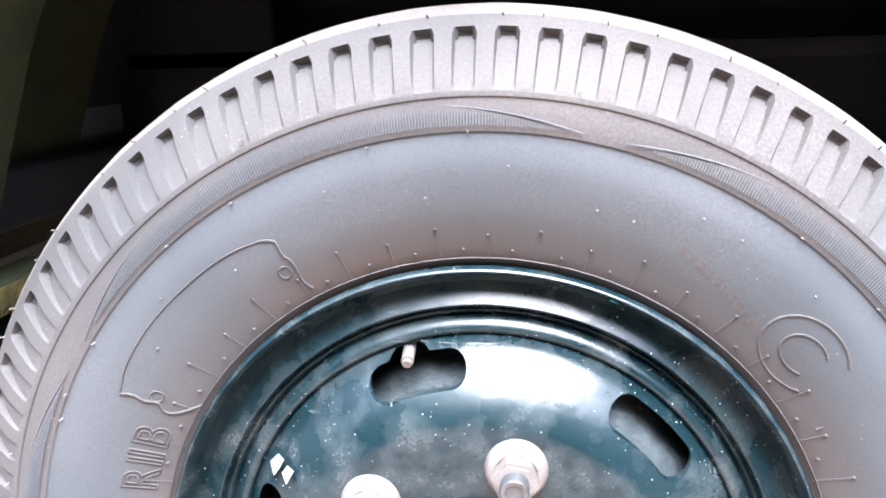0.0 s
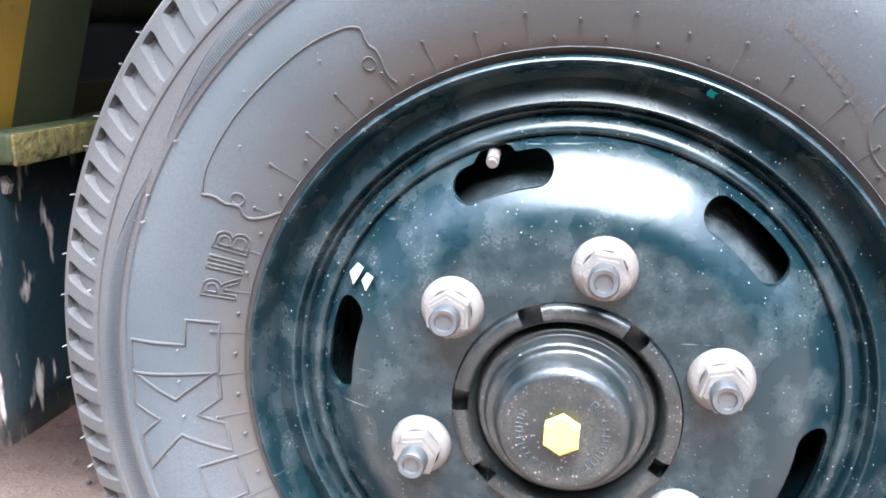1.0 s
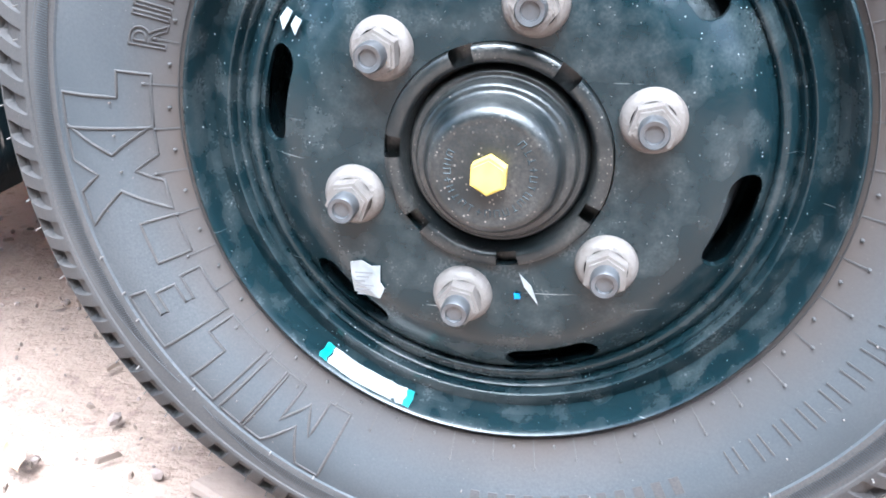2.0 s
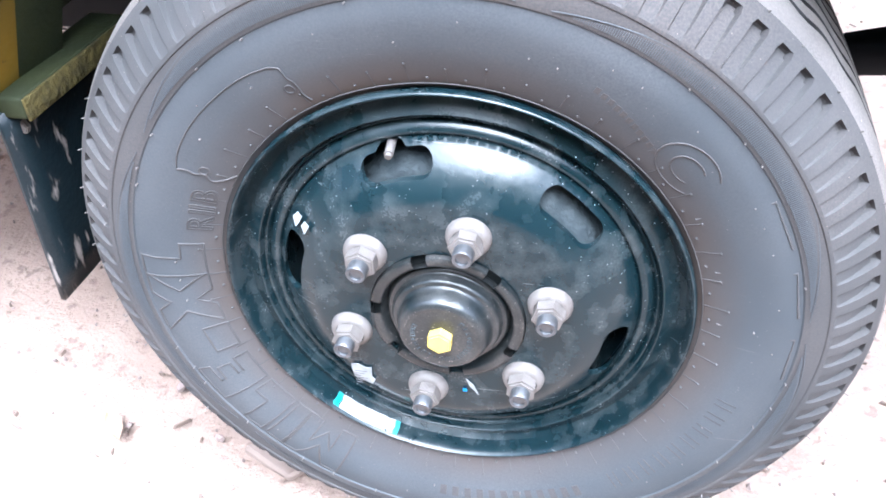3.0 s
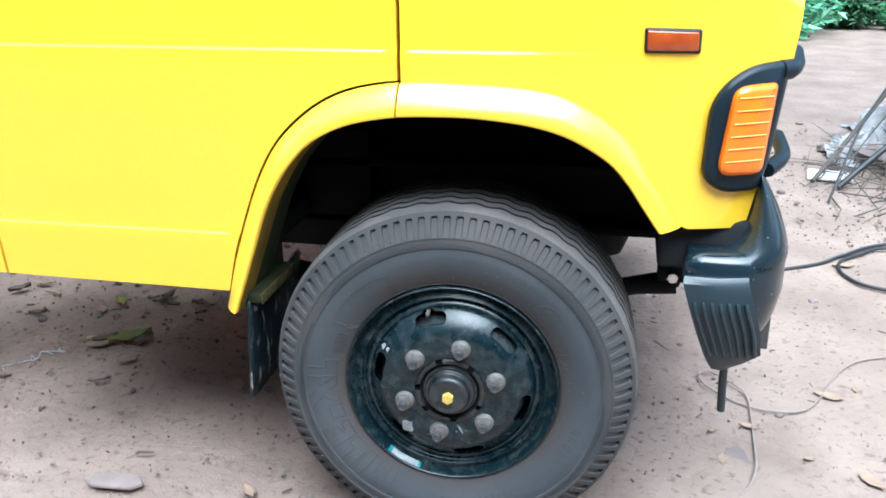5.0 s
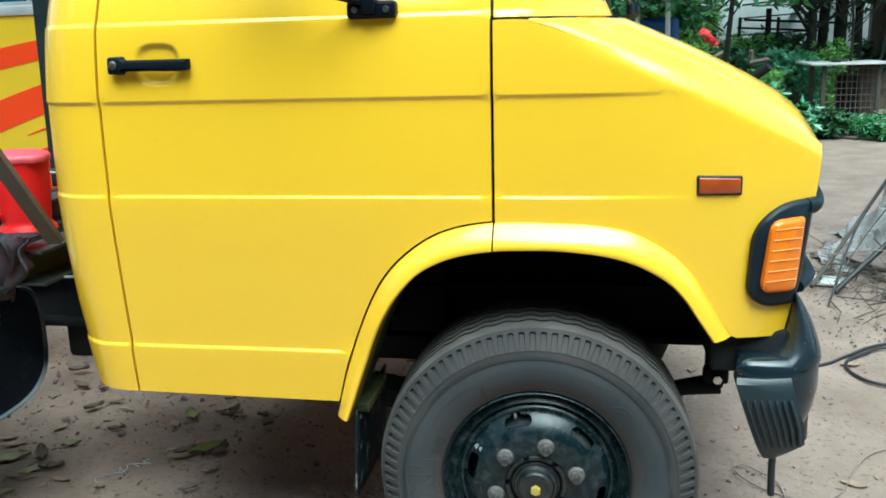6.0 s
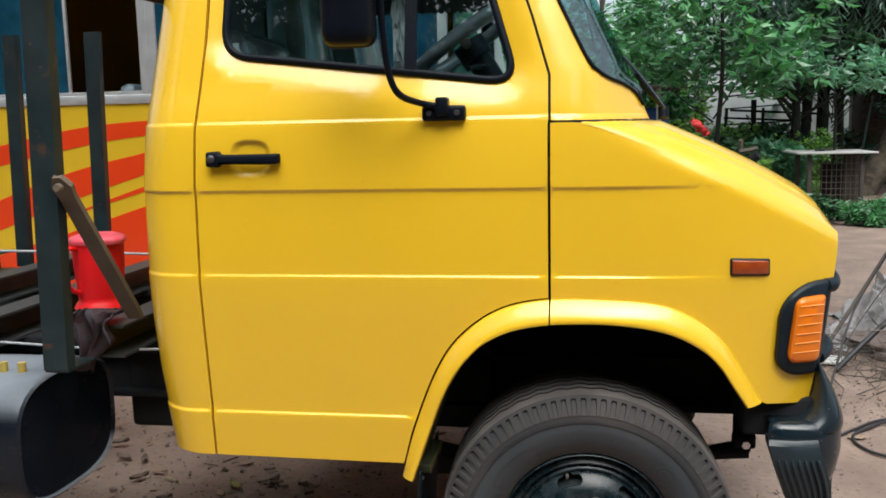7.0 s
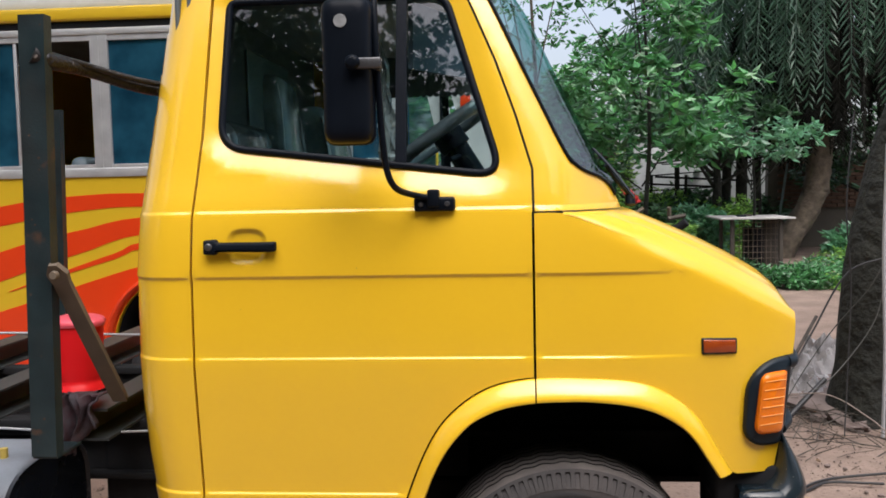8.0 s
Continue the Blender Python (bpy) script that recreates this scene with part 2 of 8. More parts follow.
REDCLOTH = material("red_cloth", (0.55, 0.03, 0.03), 0.7, other=(0.4, 0.02, 0.02), scale=8, bump=0.01, bump_scale=20)


def dusty(m, colour=(0.26, 0.235, 0.215), patch=7.0, patch_at=0.50, most=0.40, dots=150.0, dot=0.17, share=0.62, scratch=0.0, grain=(0.25, 0.80), sky_top=False):
    """Lays road dust over a paint: cloudy patches, fine dots, larger flecks and hairline scratches, all dull."""
    nd, ln = m.node_tree.nodes, m.node_tree.links
    p = nd["Principled BSDF"]
    tc = nd.new("ShaderNodeTexCoord")

    def maths(op, a, b):
        k = nd.new("ShaderNodeMath")
        k.operation = op
        for i, q in enumerate((a, b)):
            if isinstance(q, (int, float)):
                k.inputs[i].default_value = q
            else:
                ln.new(q, k.inputs[i])
        return k.outputs[0]

    def cloud(scale, lo, hi, vector=None, top=1.0):
        n = nd.new("ShaderNodeTexNoise")
        n.inputs["Scale"].default_value, n.inputs["Detail"].default_value = scale, 7
        ln.new(vector or tc.outputs["Object"], n.inputs["Vector"])
        r = nd.new("ShaderNodeMapRange")
        r.inputs["From Min"].default_value, r.inputs["From Max"].default_value, r.inputs["To Max"].default_value = lo, hi, top
        ln.new(n.outputs["Fac"], r.inputs["Value"])
        return r.outputs["Result"]

    def dots_at(scale, size, part_of):
        v = nd.new("ShaderNodeTexVoronoi")
        v.inputs["Scale"].default_value = scale
        ln.new(tc.outputs["Object"], v.inputs["Vector"])
        sp = nd.new("ShaderNodeSeparateColor")
        ln.new(v.outputs["Color"], sp.inputs[0])
        near = maths('LESS_THAN', v.outputs["Distance"], maths('MULTIPLY', sp.outputs[1], size * 1.6))
        return maths('MULTIPLY', near, maths('GREATER_THAN', sp.outputs[0], part_of))

    fac = maths('MULTIPLY', cloud(patch, patch_at - 0.15, patch_at + 0.30, top=most), cloud(520, *grain))
    fac = maths('MAXIMUM', fac, maths('MULTIPLY', dots_at(dots, dot, share), cloud(11, 0.36, 0.60, top=0.8)))
    fac = maths('MAXIMUM', fac, maths('MULTIPLY', dots_at(dots * 0.45, dot * 0.45, 0.80), 0.7))
    if scratch:
        for turn in (0.5, 1.3, 2.2):
            mp = nd.new("ShaderNodeMapping")
            mp.inputs["Rotation"].default_value = (0, turn, 0)
            mp.inputs["Scale"].default_value = (9, 9, 330)
            ln.new(tc.outputs["Object"], mp.inputs["Vector"])
            hair = cloud(1.0, 0.70, 0.74, mp.outputs["Vector"], scratch)
            fac = maths('MAXIMUM', fac, maths('MULTIPLY', hair, cloud(16, 0.52, 0.60)))
    # upward faces only: dust that also stands in for the tank top's sky reflection
    if sky_top:
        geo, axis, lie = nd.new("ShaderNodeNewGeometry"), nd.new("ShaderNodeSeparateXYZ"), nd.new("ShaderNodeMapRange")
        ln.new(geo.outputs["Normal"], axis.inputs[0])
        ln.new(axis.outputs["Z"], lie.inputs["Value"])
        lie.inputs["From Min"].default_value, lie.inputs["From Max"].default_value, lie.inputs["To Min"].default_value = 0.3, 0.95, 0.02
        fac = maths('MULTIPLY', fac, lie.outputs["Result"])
    mx = nd.new("ShaderNodeMix")
    mx.data_type = 'RGBA'
    ln.new(fac, mx.inputs["Factor"])
    ln.new(p.inputs["Base Color"].links[0].from_socket, mx.inputs["A"])
    mx.inputs["B"].default_value = (*colour, 1)
    ln.new(mx.outputs["Result"], p.inputs["Base Color"])
    rm = nd.new("ShaderNodeMix")
    ln.new(fac, rm.inputs["Factor"])
    if p.inputs["Roughness"].links:
        ln.new(p.inputs["Roughness"].links[0].from_socket, rm.inputs["A"])
    else:
        rm.inputs["A"].default_value = p.inputs["Roughness"].default_value
    rm.inputs["B"].default_value = 0.9
    ln.new(rm.outputs["Result"], p.inputs["Roughness"])


dusty(RIM, (0.30, 0.31, 0.31), patch=42, patch_at=0.60, most=0.20, dots=330, dot=0.12, share=0.74, scratch=1.0, grain=(0.1, 0.75))
dusty(HUBBLACK, (0.23, 0.20, 0.18), patch=30, patch_at=0.52, most=0.30, dots=430, dot=0.2, share=0.6)
dusty(BUMPER, (0.20, 0.19, 0.17), patch=5, patch_at=0.55, most=0.18, dots=120, dot=0.12, share=0.7)
dusty(YELLOW, (0.36, 0.27, 0.10), patch=2.2, patch_at=0.60, most=0.10, dots=42, dot=0.045, share=0.86)
dusty(STEEL, (0.075, 0.045, 0.030), patch=6, patch_at=0.60, most=0.6, dots=45, dot=0.16, share=0.8)
dusty(RUBBER, (0.122, 0.115, 0.115), patch=4.5, patch_at=0.48, most=0.42, dots=330, dot=0.13, share=0.88, scratch=0.5)
dusty(SHOULDER, (0.145, 0.115, 0.102), patch=5.5, patch_at=0.46, most=0.46, dots=300, dot=0.13, share=0.88)
dusty(TREAD, (0.26, 0.215, 0.20), patch=6.0, patch_at=0.46, most=0.5, dots=200, dot=0.14, share=0.8)
# pale blue layer on the tank top: dust plus the sky's reflection as colour
dusty(TANK, (0.36, 0.40, 0.46), patch=2.5, patch_at=0.32, most=0.66, dots=60, dot=0.12, share=0.8, grain=(-0.2, 0.6), sky_top=True)
PALMBARK = material("brown_palm_bark", (0.17, 0.135, 0.10), 0.9, other=(0.055, 0.044, 0.034), scale=7, amount=1.0, bump=0.03, bump_scale=12)
# near-white base: the gloss of clear film is put into its colour
WRAPFILM = material("whitened_seat_wrap", (0.86, 0.93, 0.93), 0.18, other=(0.36, 0.43, 0.44), scale=9, amount=1.0, bump=0.012, bump_scale=30, coat=0.5)
HEADLINER = material("grey_headliner", (0.30, 0.32, 0.32), 0.9, other=(0.22, 0.24, 0.24), scale=6)
# opaque pane; the daylight behind it is put into the pale colour
REAR_DAYLIGHT = material("daylit_rear_panel", (0.20, 0.28, 0.28), 0.12, other=(0.11, 0.16, 0.165), scale=4, coat=0.5)
LITTER = material("dark_brown_crumbs", (0.105, 0.078, 0.064), 0.9, other=(0.16, 0.115, 0.09), scale=20, amount=1.0, island=0.4)
SEATWRAP = material("clouded_seat_wrap", (0.62, 0.76, 0.78), 0.14, other=(0.10, 0.145, 0.16), scale=7, amount=1.0, coat=0.6, bump=0.006, bump_scale=22)
VISOR = material("slate_blue_visor", (0.035, 0.055, 0.078), 0.5, other=(0.028, 0.045, 0.062), scale=6)
GRIP = material("wrapped_grey_grip", (0.075, 0.105, 0.125), 0.3, other=(0.16, 0.20, 0.22), scale=14, amount=0.9, bump=0.003, bump_scale=60, coat=0.4)


def streaked(m, speck_scale, stretch):
    """Draws the mud specks of a material out into upright streaks."""
    nd, ln = m.node_tree.nodes, m.node_tree.links
    for n in [q for q in nd if q.type == 'TEX_NOISE' and abs(q.inputs["Scale"].default_value - speck_scale) < 0.01]:
        mp = nd.new("ShaderNodeMapping")
        mp.inputs["Scale"].default_value = (1.0, 1.6, stretch)
        ln.new(n.inputs["Vector"].links[0].from_socket, mp.inputs["Vector"])
        ln.new(mp.outputs["Vector"], n.inputs["Vector"])


streaked(FLAP, 38, 0.42)


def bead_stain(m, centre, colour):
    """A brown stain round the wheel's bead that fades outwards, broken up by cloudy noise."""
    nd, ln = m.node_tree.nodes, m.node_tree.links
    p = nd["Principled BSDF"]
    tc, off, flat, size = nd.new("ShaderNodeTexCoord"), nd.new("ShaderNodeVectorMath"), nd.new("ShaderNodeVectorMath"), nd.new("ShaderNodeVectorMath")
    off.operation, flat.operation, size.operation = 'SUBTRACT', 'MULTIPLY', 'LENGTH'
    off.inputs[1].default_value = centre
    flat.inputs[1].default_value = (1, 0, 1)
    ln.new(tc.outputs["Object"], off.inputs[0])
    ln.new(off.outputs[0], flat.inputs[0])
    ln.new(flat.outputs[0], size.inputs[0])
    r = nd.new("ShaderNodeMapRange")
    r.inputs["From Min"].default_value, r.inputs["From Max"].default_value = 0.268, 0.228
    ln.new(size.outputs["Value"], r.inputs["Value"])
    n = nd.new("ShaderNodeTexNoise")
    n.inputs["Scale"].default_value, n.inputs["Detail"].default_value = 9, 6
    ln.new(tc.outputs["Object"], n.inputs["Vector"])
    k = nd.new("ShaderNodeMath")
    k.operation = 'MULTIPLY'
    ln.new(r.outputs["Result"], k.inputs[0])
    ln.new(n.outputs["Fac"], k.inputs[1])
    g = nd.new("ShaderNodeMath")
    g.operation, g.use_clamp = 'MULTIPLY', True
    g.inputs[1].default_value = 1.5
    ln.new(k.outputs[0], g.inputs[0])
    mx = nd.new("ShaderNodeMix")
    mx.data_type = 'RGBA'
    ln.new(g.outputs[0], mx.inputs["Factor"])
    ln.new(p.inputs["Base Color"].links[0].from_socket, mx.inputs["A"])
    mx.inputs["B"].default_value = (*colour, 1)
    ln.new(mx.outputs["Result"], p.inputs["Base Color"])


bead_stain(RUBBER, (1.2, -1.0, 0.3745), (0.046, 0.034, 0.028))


def leafy(m, share, gain=1.5):
    """Lets light through thin leaves."""
    nd, ln = m.node_tree.nodes, m.node_tree.links
    p = nd["Principled BSDF"]
    tr, mx, mul = nd.new("ShaderNodeBsdfTranslucent"), nd.new("ShaderNodeMixShader"), nd.new("ShaderNodeVectorMath")
    mul.operation = 'MULTIPLY'
    mul.inputs[1].default_value = (gain * 0.85, gain, gain * 0.65)
    ln.new(p.inputs["Base Color"].links[0].from_socket, mul.inputs[0])
    ln.new(mul.outputs[0], tr.inputs["Color"])
    mx.inputs[0].default_value = share
    ln.new(p.outputs[0], mx.inputs[1])
    ln.new(tr.outputs[0], mx.inputs[2])
    ln.new(mx.outputs[0], nd["Material Output"].inputs["Surface"])


for leaf_paint in (LEAF, LEAF_LIGHT, LEAF_BLUE):
    leafy(leaf_paint, 0.30)
leafy(PALM, 0.30)


def ground_material():
    m = material("trodden_dirt", (0.295, 0.222, 0.182), 0.95, other=(0.175, 0.127, 0.104), scale=3.0, amount=1.0, detail=12,
                 speck=(0.17, 0.122, 0.10), speck_scale=42, speck_at=0.585, bump=0.012, bump_scale=26, spec=0.2)
    nd, ln = m.node_tree.nodes, m.node_tree.links
    p = nd["Principled BSDF"]
    tc = nd.new("ShaderNodeTexCoord")
    n = nd.new("ShaderNodeTexNoise")
    n.inputs["Scale"].default_value, n.inputs["Detail"].default_value = 170, 6
    ln.new(tc.outputs["Object"], n.inputs["Vector"])
    b = nd.new("ShaderNodeBump")
    b.inputs["Distance"].default_value = 0.003
    ln.new(n.outputs["Fac"], b.inputs["Height"])
    ln.new(p.inputs["Normal"].links[0].from_socket, b.inputs["Normal"])
    ln.new(b.outputs["Normal"], p.inputs["Normal"])
    return m


DIRT = ground_material()

# ---------------- building helpers ----------------
BASE = {}


def thing(name, base, label, category, group="", kind=""):
    e = new(name)
    e.location = base
    e.empty_display_size = 0.1
    BASE[e.name] = Vector(base)
    return tagged(e, label, category, group, kind)


def base_of(ob):
    while ob.parent:
        ob = ob.parent
    return BASE.get(ob.name, Vector((0, 0, 0)))


def part(name, geo, mat, parent=None, label="", smooth=True, auto=None):
    """One mesh object from a bmesh or (verts, faces), given in world places, under a thing or a part."""
    me = bpy.data.meshes.new(name)
    if isinstance(geo, bmesh.types.BMesh):
        bmesh.ops.recalc_face_normals(geo, faces=geo.faces)
        geo.to_mesh(me)
        geo.free()
    else:
        v, f = geo
        me.from_pydata([tuple(p) for p in v], [], [tuple(int(i) for i in q) for q in f])
        me.validate()
    me.materials.append(mat)
    ob = new(name, me)
    if parent is not None:
        me.transform(Matrix.Translation(-base_of(parent)))
        ob.parent = parent
    if smooth:
        me.shade_smooth()
        me.set_sharp_from_angle(angle=radians(62 if auto is None else auto))
    if label:
        ob["label"] = label
    return ob


def box(x0, x1, y0, y1, z0, z1, bevel=0.0, seg=2):
    bm = bmesh.new()
    bmesh.ops.create_cube(bm, size=1.0)
    for v in bm.verts:
        v.co = Vector(((x0, x1)[v.co.x > 0], (y0, y1)[v.co.y > 0], (z0, z1)[v.co.z > 0]))
    if bevel:
        bmesh.ops.bevel(bm, geom=bm.edges[:], offset=bevel, segments=seg, affect='EDGES', profile=0.5)
    return bm


def join(*bms):
    out = bmesh.new()
    for b in bms:
        me = bpy.data.meshes.new("tmp")
        b.to_mesh(me)
        b.free()
        out.from_mesh(me)
        bpy.data.meshes.remove(me)
    return out


def curve_points(pts, n):
    """Catmull-Rom through pts, n places evenly by length."""
    p = np.array(pts, float)
    q = np.vstack([2 * p[0] - p[1], p, 2 * p[-1] - p[-2]])
    out = []
    for i in range(1, len(q) - 2):
        for t in np.linspace(0, 1, 24, endpoint=False):
            a, b, c, d = q[i - 1], q[i], q[i + 1], q[i + 2]
            out.append(0.5 * (2 * b + (c - a) * t + (2 * a - 5 * b + 4 * c - d) * t * t + (3 * b - a - 3 * c + d) * t ** 3))
    out = np.array(out + [p[-1]])
    s = np.r_[0, np.cumsum(np.linalg.norm(np.diff(out, axis=0), axis=1))]
    return np.stack([np.interp(np.linspace(0, s[-1], n), s, out[:, k]) for k in range(p.shape[1])], 1)


def tube(pts, radius, sides=8, closed=False, smooth_n=0, taper=None, flat=1.0):
    """A round bar along 3D points; taper: end radius."""
    p = curve_points(pts, smooth_n) if smooth_n else np.array(pts, float)
    n = len(p)
    rad = np.linspace(radius, radius if taper is None else taper, n)
    verts, faces = [], []
    prev = None
    for i in range(n):
        if closed:
            d = p[(i + 1) % n] - p[i - 1]
        else:
            d = p[min(i + 1, n - 1)] - p[max(i - 1, 0)]
        d = d / (np.linalg.norm(d) + 1e-9)
        if prev is None:
            a = np.cross(d, (0, 0, 1.0) if abs(d[2]) < 0.9 else (1.0, 0, 0))
        else:
            a = prev - d * (prev @ d)
        a /= np.linalg.norm(a) + 1e-9
        prev = a
        b = np.cross(d, a)
        for k in range(sides):
            w = 2 * math.pi * k / sides
            verts.append(p[i] + rad[i] * (math.cos(w) * a + flat * math.sin(w) * b))
    m = n if closed else n - 1
    for i in range(m):
        j = (i + 1) % n
        for k in range(sides):
            l = (k + 1) % sides
            faces.append((i * sides + k, i * sides + l, j * sides + l, j * sides + k))
    if not closed:
        faces.append(tuple(range(sides))[::-1])
        faces.append(tuple((n - 1) * sides + k for k in range(sides)))
    return verts, faces


def merged(*geos):
    v, f = [], []
    for a, b in geos:
        o = len(v)
        v += [tuple(x) for x in a]
        f += [tuple(int(i) + o for i in q) for q in b]
    return v, f


def inside(px, pz, poly):
    poly = np.array(poly)
    x0, z0 = poly[:, 0], poly[:, 1]
    x1, z1 = np.roll(x0, -1), np.roll(z0, -1)
    c = (z0[None] > pz[:, None]) != (z1[None] > pz[:, None])
    xi = (x1 - x0)[None] * (pz[:, None] - z0[None]) / np.where(z1 == z0, 1e-9, z1 - z0)[None] + x0[None]
    return (c & (px[:, None] < xi)).sum(1) % 2 == 1


def dist_to(px, pz, poly, closed=True):
    a = np.array(poly, float)
    b = np.roll(a, -1, 0)
    if not closed:
        a, b = a[:-1], b[:-1]
    p = np.stack([px, pz], 1)[:, None]
    d = (b - a)[None]
    t = np.clip(((p - a[None]) * d).sum(-1) / np.maximum((d ** 2).sum(-1), 1e-12), 0, 1)
    return np.linalg.norm(p - (a[None] + t[..., None] * d), axis=-1).min(1)


def dense(poly, step):
    out = []
    for a, b in zip(poly, list(poly[1:]) + [poly[0]]):
        n = max(1, int(math.dist(a, b) / step))
        out += [(a[0] + (b[0] - a[0]) * k / n, a[1] + (b[1] - a[1]) * k / n) for k in range(n)]
    return out


def rounded(poly, radius, seg=6):
    """The polygon with its corners rounded; radius one number or one for each corner."""
    out = []
    n = len(poly)
    for i in range(n):
        r = radius[i] if isinstance(radius, (list, tuple)) else radius
        p, a, b = (Vector(poly[k % n]) for k in (i, i - 1, i + 1))
        if r <= 0:
            out.append(tuple(p))
            continue
        u, w = (a - p).normalized(), (b - p).normalized()
        r2 = min(r, (a - p).length * 0.49, (b - p).length * 0.49)
        s, e = p + u * r2, p + w * r2
        for k in range(seg + 1):
            t = k / seg
            out.append(tuple(s * (1 - t) ** 2 + p * 2 * t * (1 - t) + e * t * t))
    return out


def sheet(outer, holes, xs, zs, yfun, extra=(), hem=0.02, step=0.014):
    """A pressed panel over an outline in x and z, with holes, at depth yfun(x, z), its rims turned inwards."""
    from mathutils.geometry import delaunay_2d_cdt
    loops = [dense(outer, step)] + [dense(h, step) for h in holes]
    gx, gz = (g.ravel() for g in np.meshgrid(xs, zs))
    if len(extra):
        e = np.array(extra)
        gx, gz = np.r_[gx, e[:, 0]], np.r_[gz, e[:, 1]]
    ok = inside(gx, gz, loops[0])
    near = dist_to(gx, gz, loops[0])
    for h in loops[1:]:
        ok &= ~inside(gx, gz, h)
        near = np.minimum(near, dist_to(gx, gz, h))
    ok &= near > step * 0.45
    pts, edges = [], []
    for l in loops:
        o = len(pts)
        pts += [Vector(p) for p in l]
        edges += [(o + k, o + (k + 1) % len(l)) for k in range(len(l))]
    pts += [Vector((a, b)) for a, b in zip(gx[ok], gz[ok])]
    v, _, f, *_ = delaunay_2d_cdt(pts, edges, [], 0, 1e-6)
    p = np.array([tuple(q) for q in v])
    tri = np.array([t for t in f if len(t) == 3])
    c = p[tri].mean(1)
    keep = inside(c[:, 0], c[:, 1], loops[0])
    for h in loops[1:]:
        keep &= ~inside(c[:, 0], c[:, 1], h)
    tri = tri[keep]
    y = yfun(p[:, 0], p[:, 1])
    verts = [(a, b, z) for (a, z), b in zip(p, y)]
    faces = [tuple(t) for t in tri]
    count = {}
    for t in faces:
        for a, b in ((t[0], t[1]), (t[1], t[2]), (t[2], t[0])):
            k = (min(a, b), max(a, b))
            count[k] = None if k in count else (a, b)
    back = {}
    for ab in count.values():
        if ab:
            for a in ab:
                if a not in back:
                    back[a] = len(verts)
                    verts.append((verts[a][0], verts[a][1] + hem, verts[a][2]))
            faces.append((ab[1], ab[0], back[ab[0]], back[ab[1]]))
    return verts, faces


def lathe(profile, centre, seg=96, mask=None):
    """Spins (radius, depth) pairs about an axle along y."""
    v, f = [], []
    n = len(profile)
    for k in range(seg):
        a = 2 * math.pi * k / seg
        for r, d in profile:
            v.append((centre[0] + r * math.cos(a), centre[1] + d, centre[2] + r * math.sin(a)))
    for k in range(seg):
        l = (k + 1) % seg
        for i in range(n - 1):
            f.append((k * n + i, k * n + i + 1, l * n + i + 1, l * n + i))
    return v, f


def smooth_profile(pts, n):
    return [tuple(p) for p in curve_points(pts, n)]

# ---------------- ground ----------------
def make_ground():
    xs = np.r_[-900, -300, -120, -60, -40, -28, np.linspace(-20, -4, 17), np.arange(-3.2, 3.2, 0.04), np.linspace(3.3, 20, 60), 28, 40, 60, 120, 300, 900]
    ys = np.r_[-900, -300, -120, -60, -40, -24, np.linspace(-16, -2, 15), np.arange(-1.4, 4.6, 0.04), np.linspace(4.8, 24, 60), 32, 45, 70, 130, 300, 900]
    v = []
    for y in ys:
        for x in xs:
            near = max(0.0, 1 - max(abs(x), abs(y - 2)) / 20)
            h = 0.02 * noise.noise((x * 0.6, y * 0.6, 0)) + 0.010 * noise.noise((x * 2.3, y * 2.3, 3)) + 0.006 * noise.noise((x * 7, y * 7, 5)) + 0.003 * noise.noise((x * 17, y * 17, 8))
            flat = min(1.0, math.hypot(x, y - 0.1) / 0.6)
            v.append((x, y, (h * flat - 0.004) * (near > 0)))
    n = len(xs)
    f = [(j * n + i, j * n + i + 1, j * n + n + i + 1, j * n + n + i) for j in range(len(ys) - 1) for i in range(n - 1)]
    ob = part("ground", (v, f), DIRT)
    tagged(ob, "trodden pale brown dirt yard with clods and litter", "ground", kind="structure")


make_ground()

# ---------------- the yellow truck ----------------
truck = thing("truck", (-1.2, 1.0, 0.0), "yellow light truck cab on a bare chassis with black wheels", "truck")
WIDTH = 1.98   # near flank y to far flank y, mirrored about y = 0.99

SECTION_Z = [0.40, 0.50, 0.68, 0.85, 1.06, 1.28, 1.45, 1.56, 1.67, 1.85, 2.05, 2.20, 2.30]
SECTION_Y = [0.078, 0.070, 0.054, 0.042, 0.032, 0.036, 0.050, 0.078, 0.104, 0.145, 0.192, 0.235, 0.30]
_sm = curve_points(list(zip(SECTION_Z, SECTION_Y)), 300)
HOOD = curve_points([(-0.10, 1.4475), (-0.03, 1.4465), (0.018, 1.439), (0.111, 1.403), (0.205, 1.365), (0.291, 1.327), (0.381, 1.286), (0.477, 1.237), (0.57, 1.190), (0.609, 1.168), (0.625, 1.157)], 110)
ARCH_OUT = curve_points([(-0.487, 0.519), (-0.449, 0.657), (-0.386, 0.813), (-0.32, 0.908), (-0.219, 0.979), (-0.093, 1.007), (0.055, 1.007), (0.155, 0.999), (0.224, 0.980), (0.290, 0.941), (0.343, 0.889), (0.384, 0.824), (0.412, 0.775), (0.437, 0.734)], 90)
ARCH_IN = curve_points([(-0.452, 0.520), (-0.434, 0.570), (-0.400, 0.665), (-0.367, 0.750), (-0.330, 0.817), (-0.291, 0.866), (-0.250, 0.901), (-0.184, 0.931), (-0.100, 0.947), (-0.02, 0.951), (0.06, 0.950), (0.153, 0.938), (0.220, 0.917), (0.285, 0.878), (0.325, 0.836), (0.358, 0.785), (0.394, 0.729)], 90)
A_LINE = [(-0.088, 1.452), (-0.089, 1.565), (-0.133, 1.715), (-0.185, 1.864), (-0.247, 2.012), (-0.300, 2.130)]


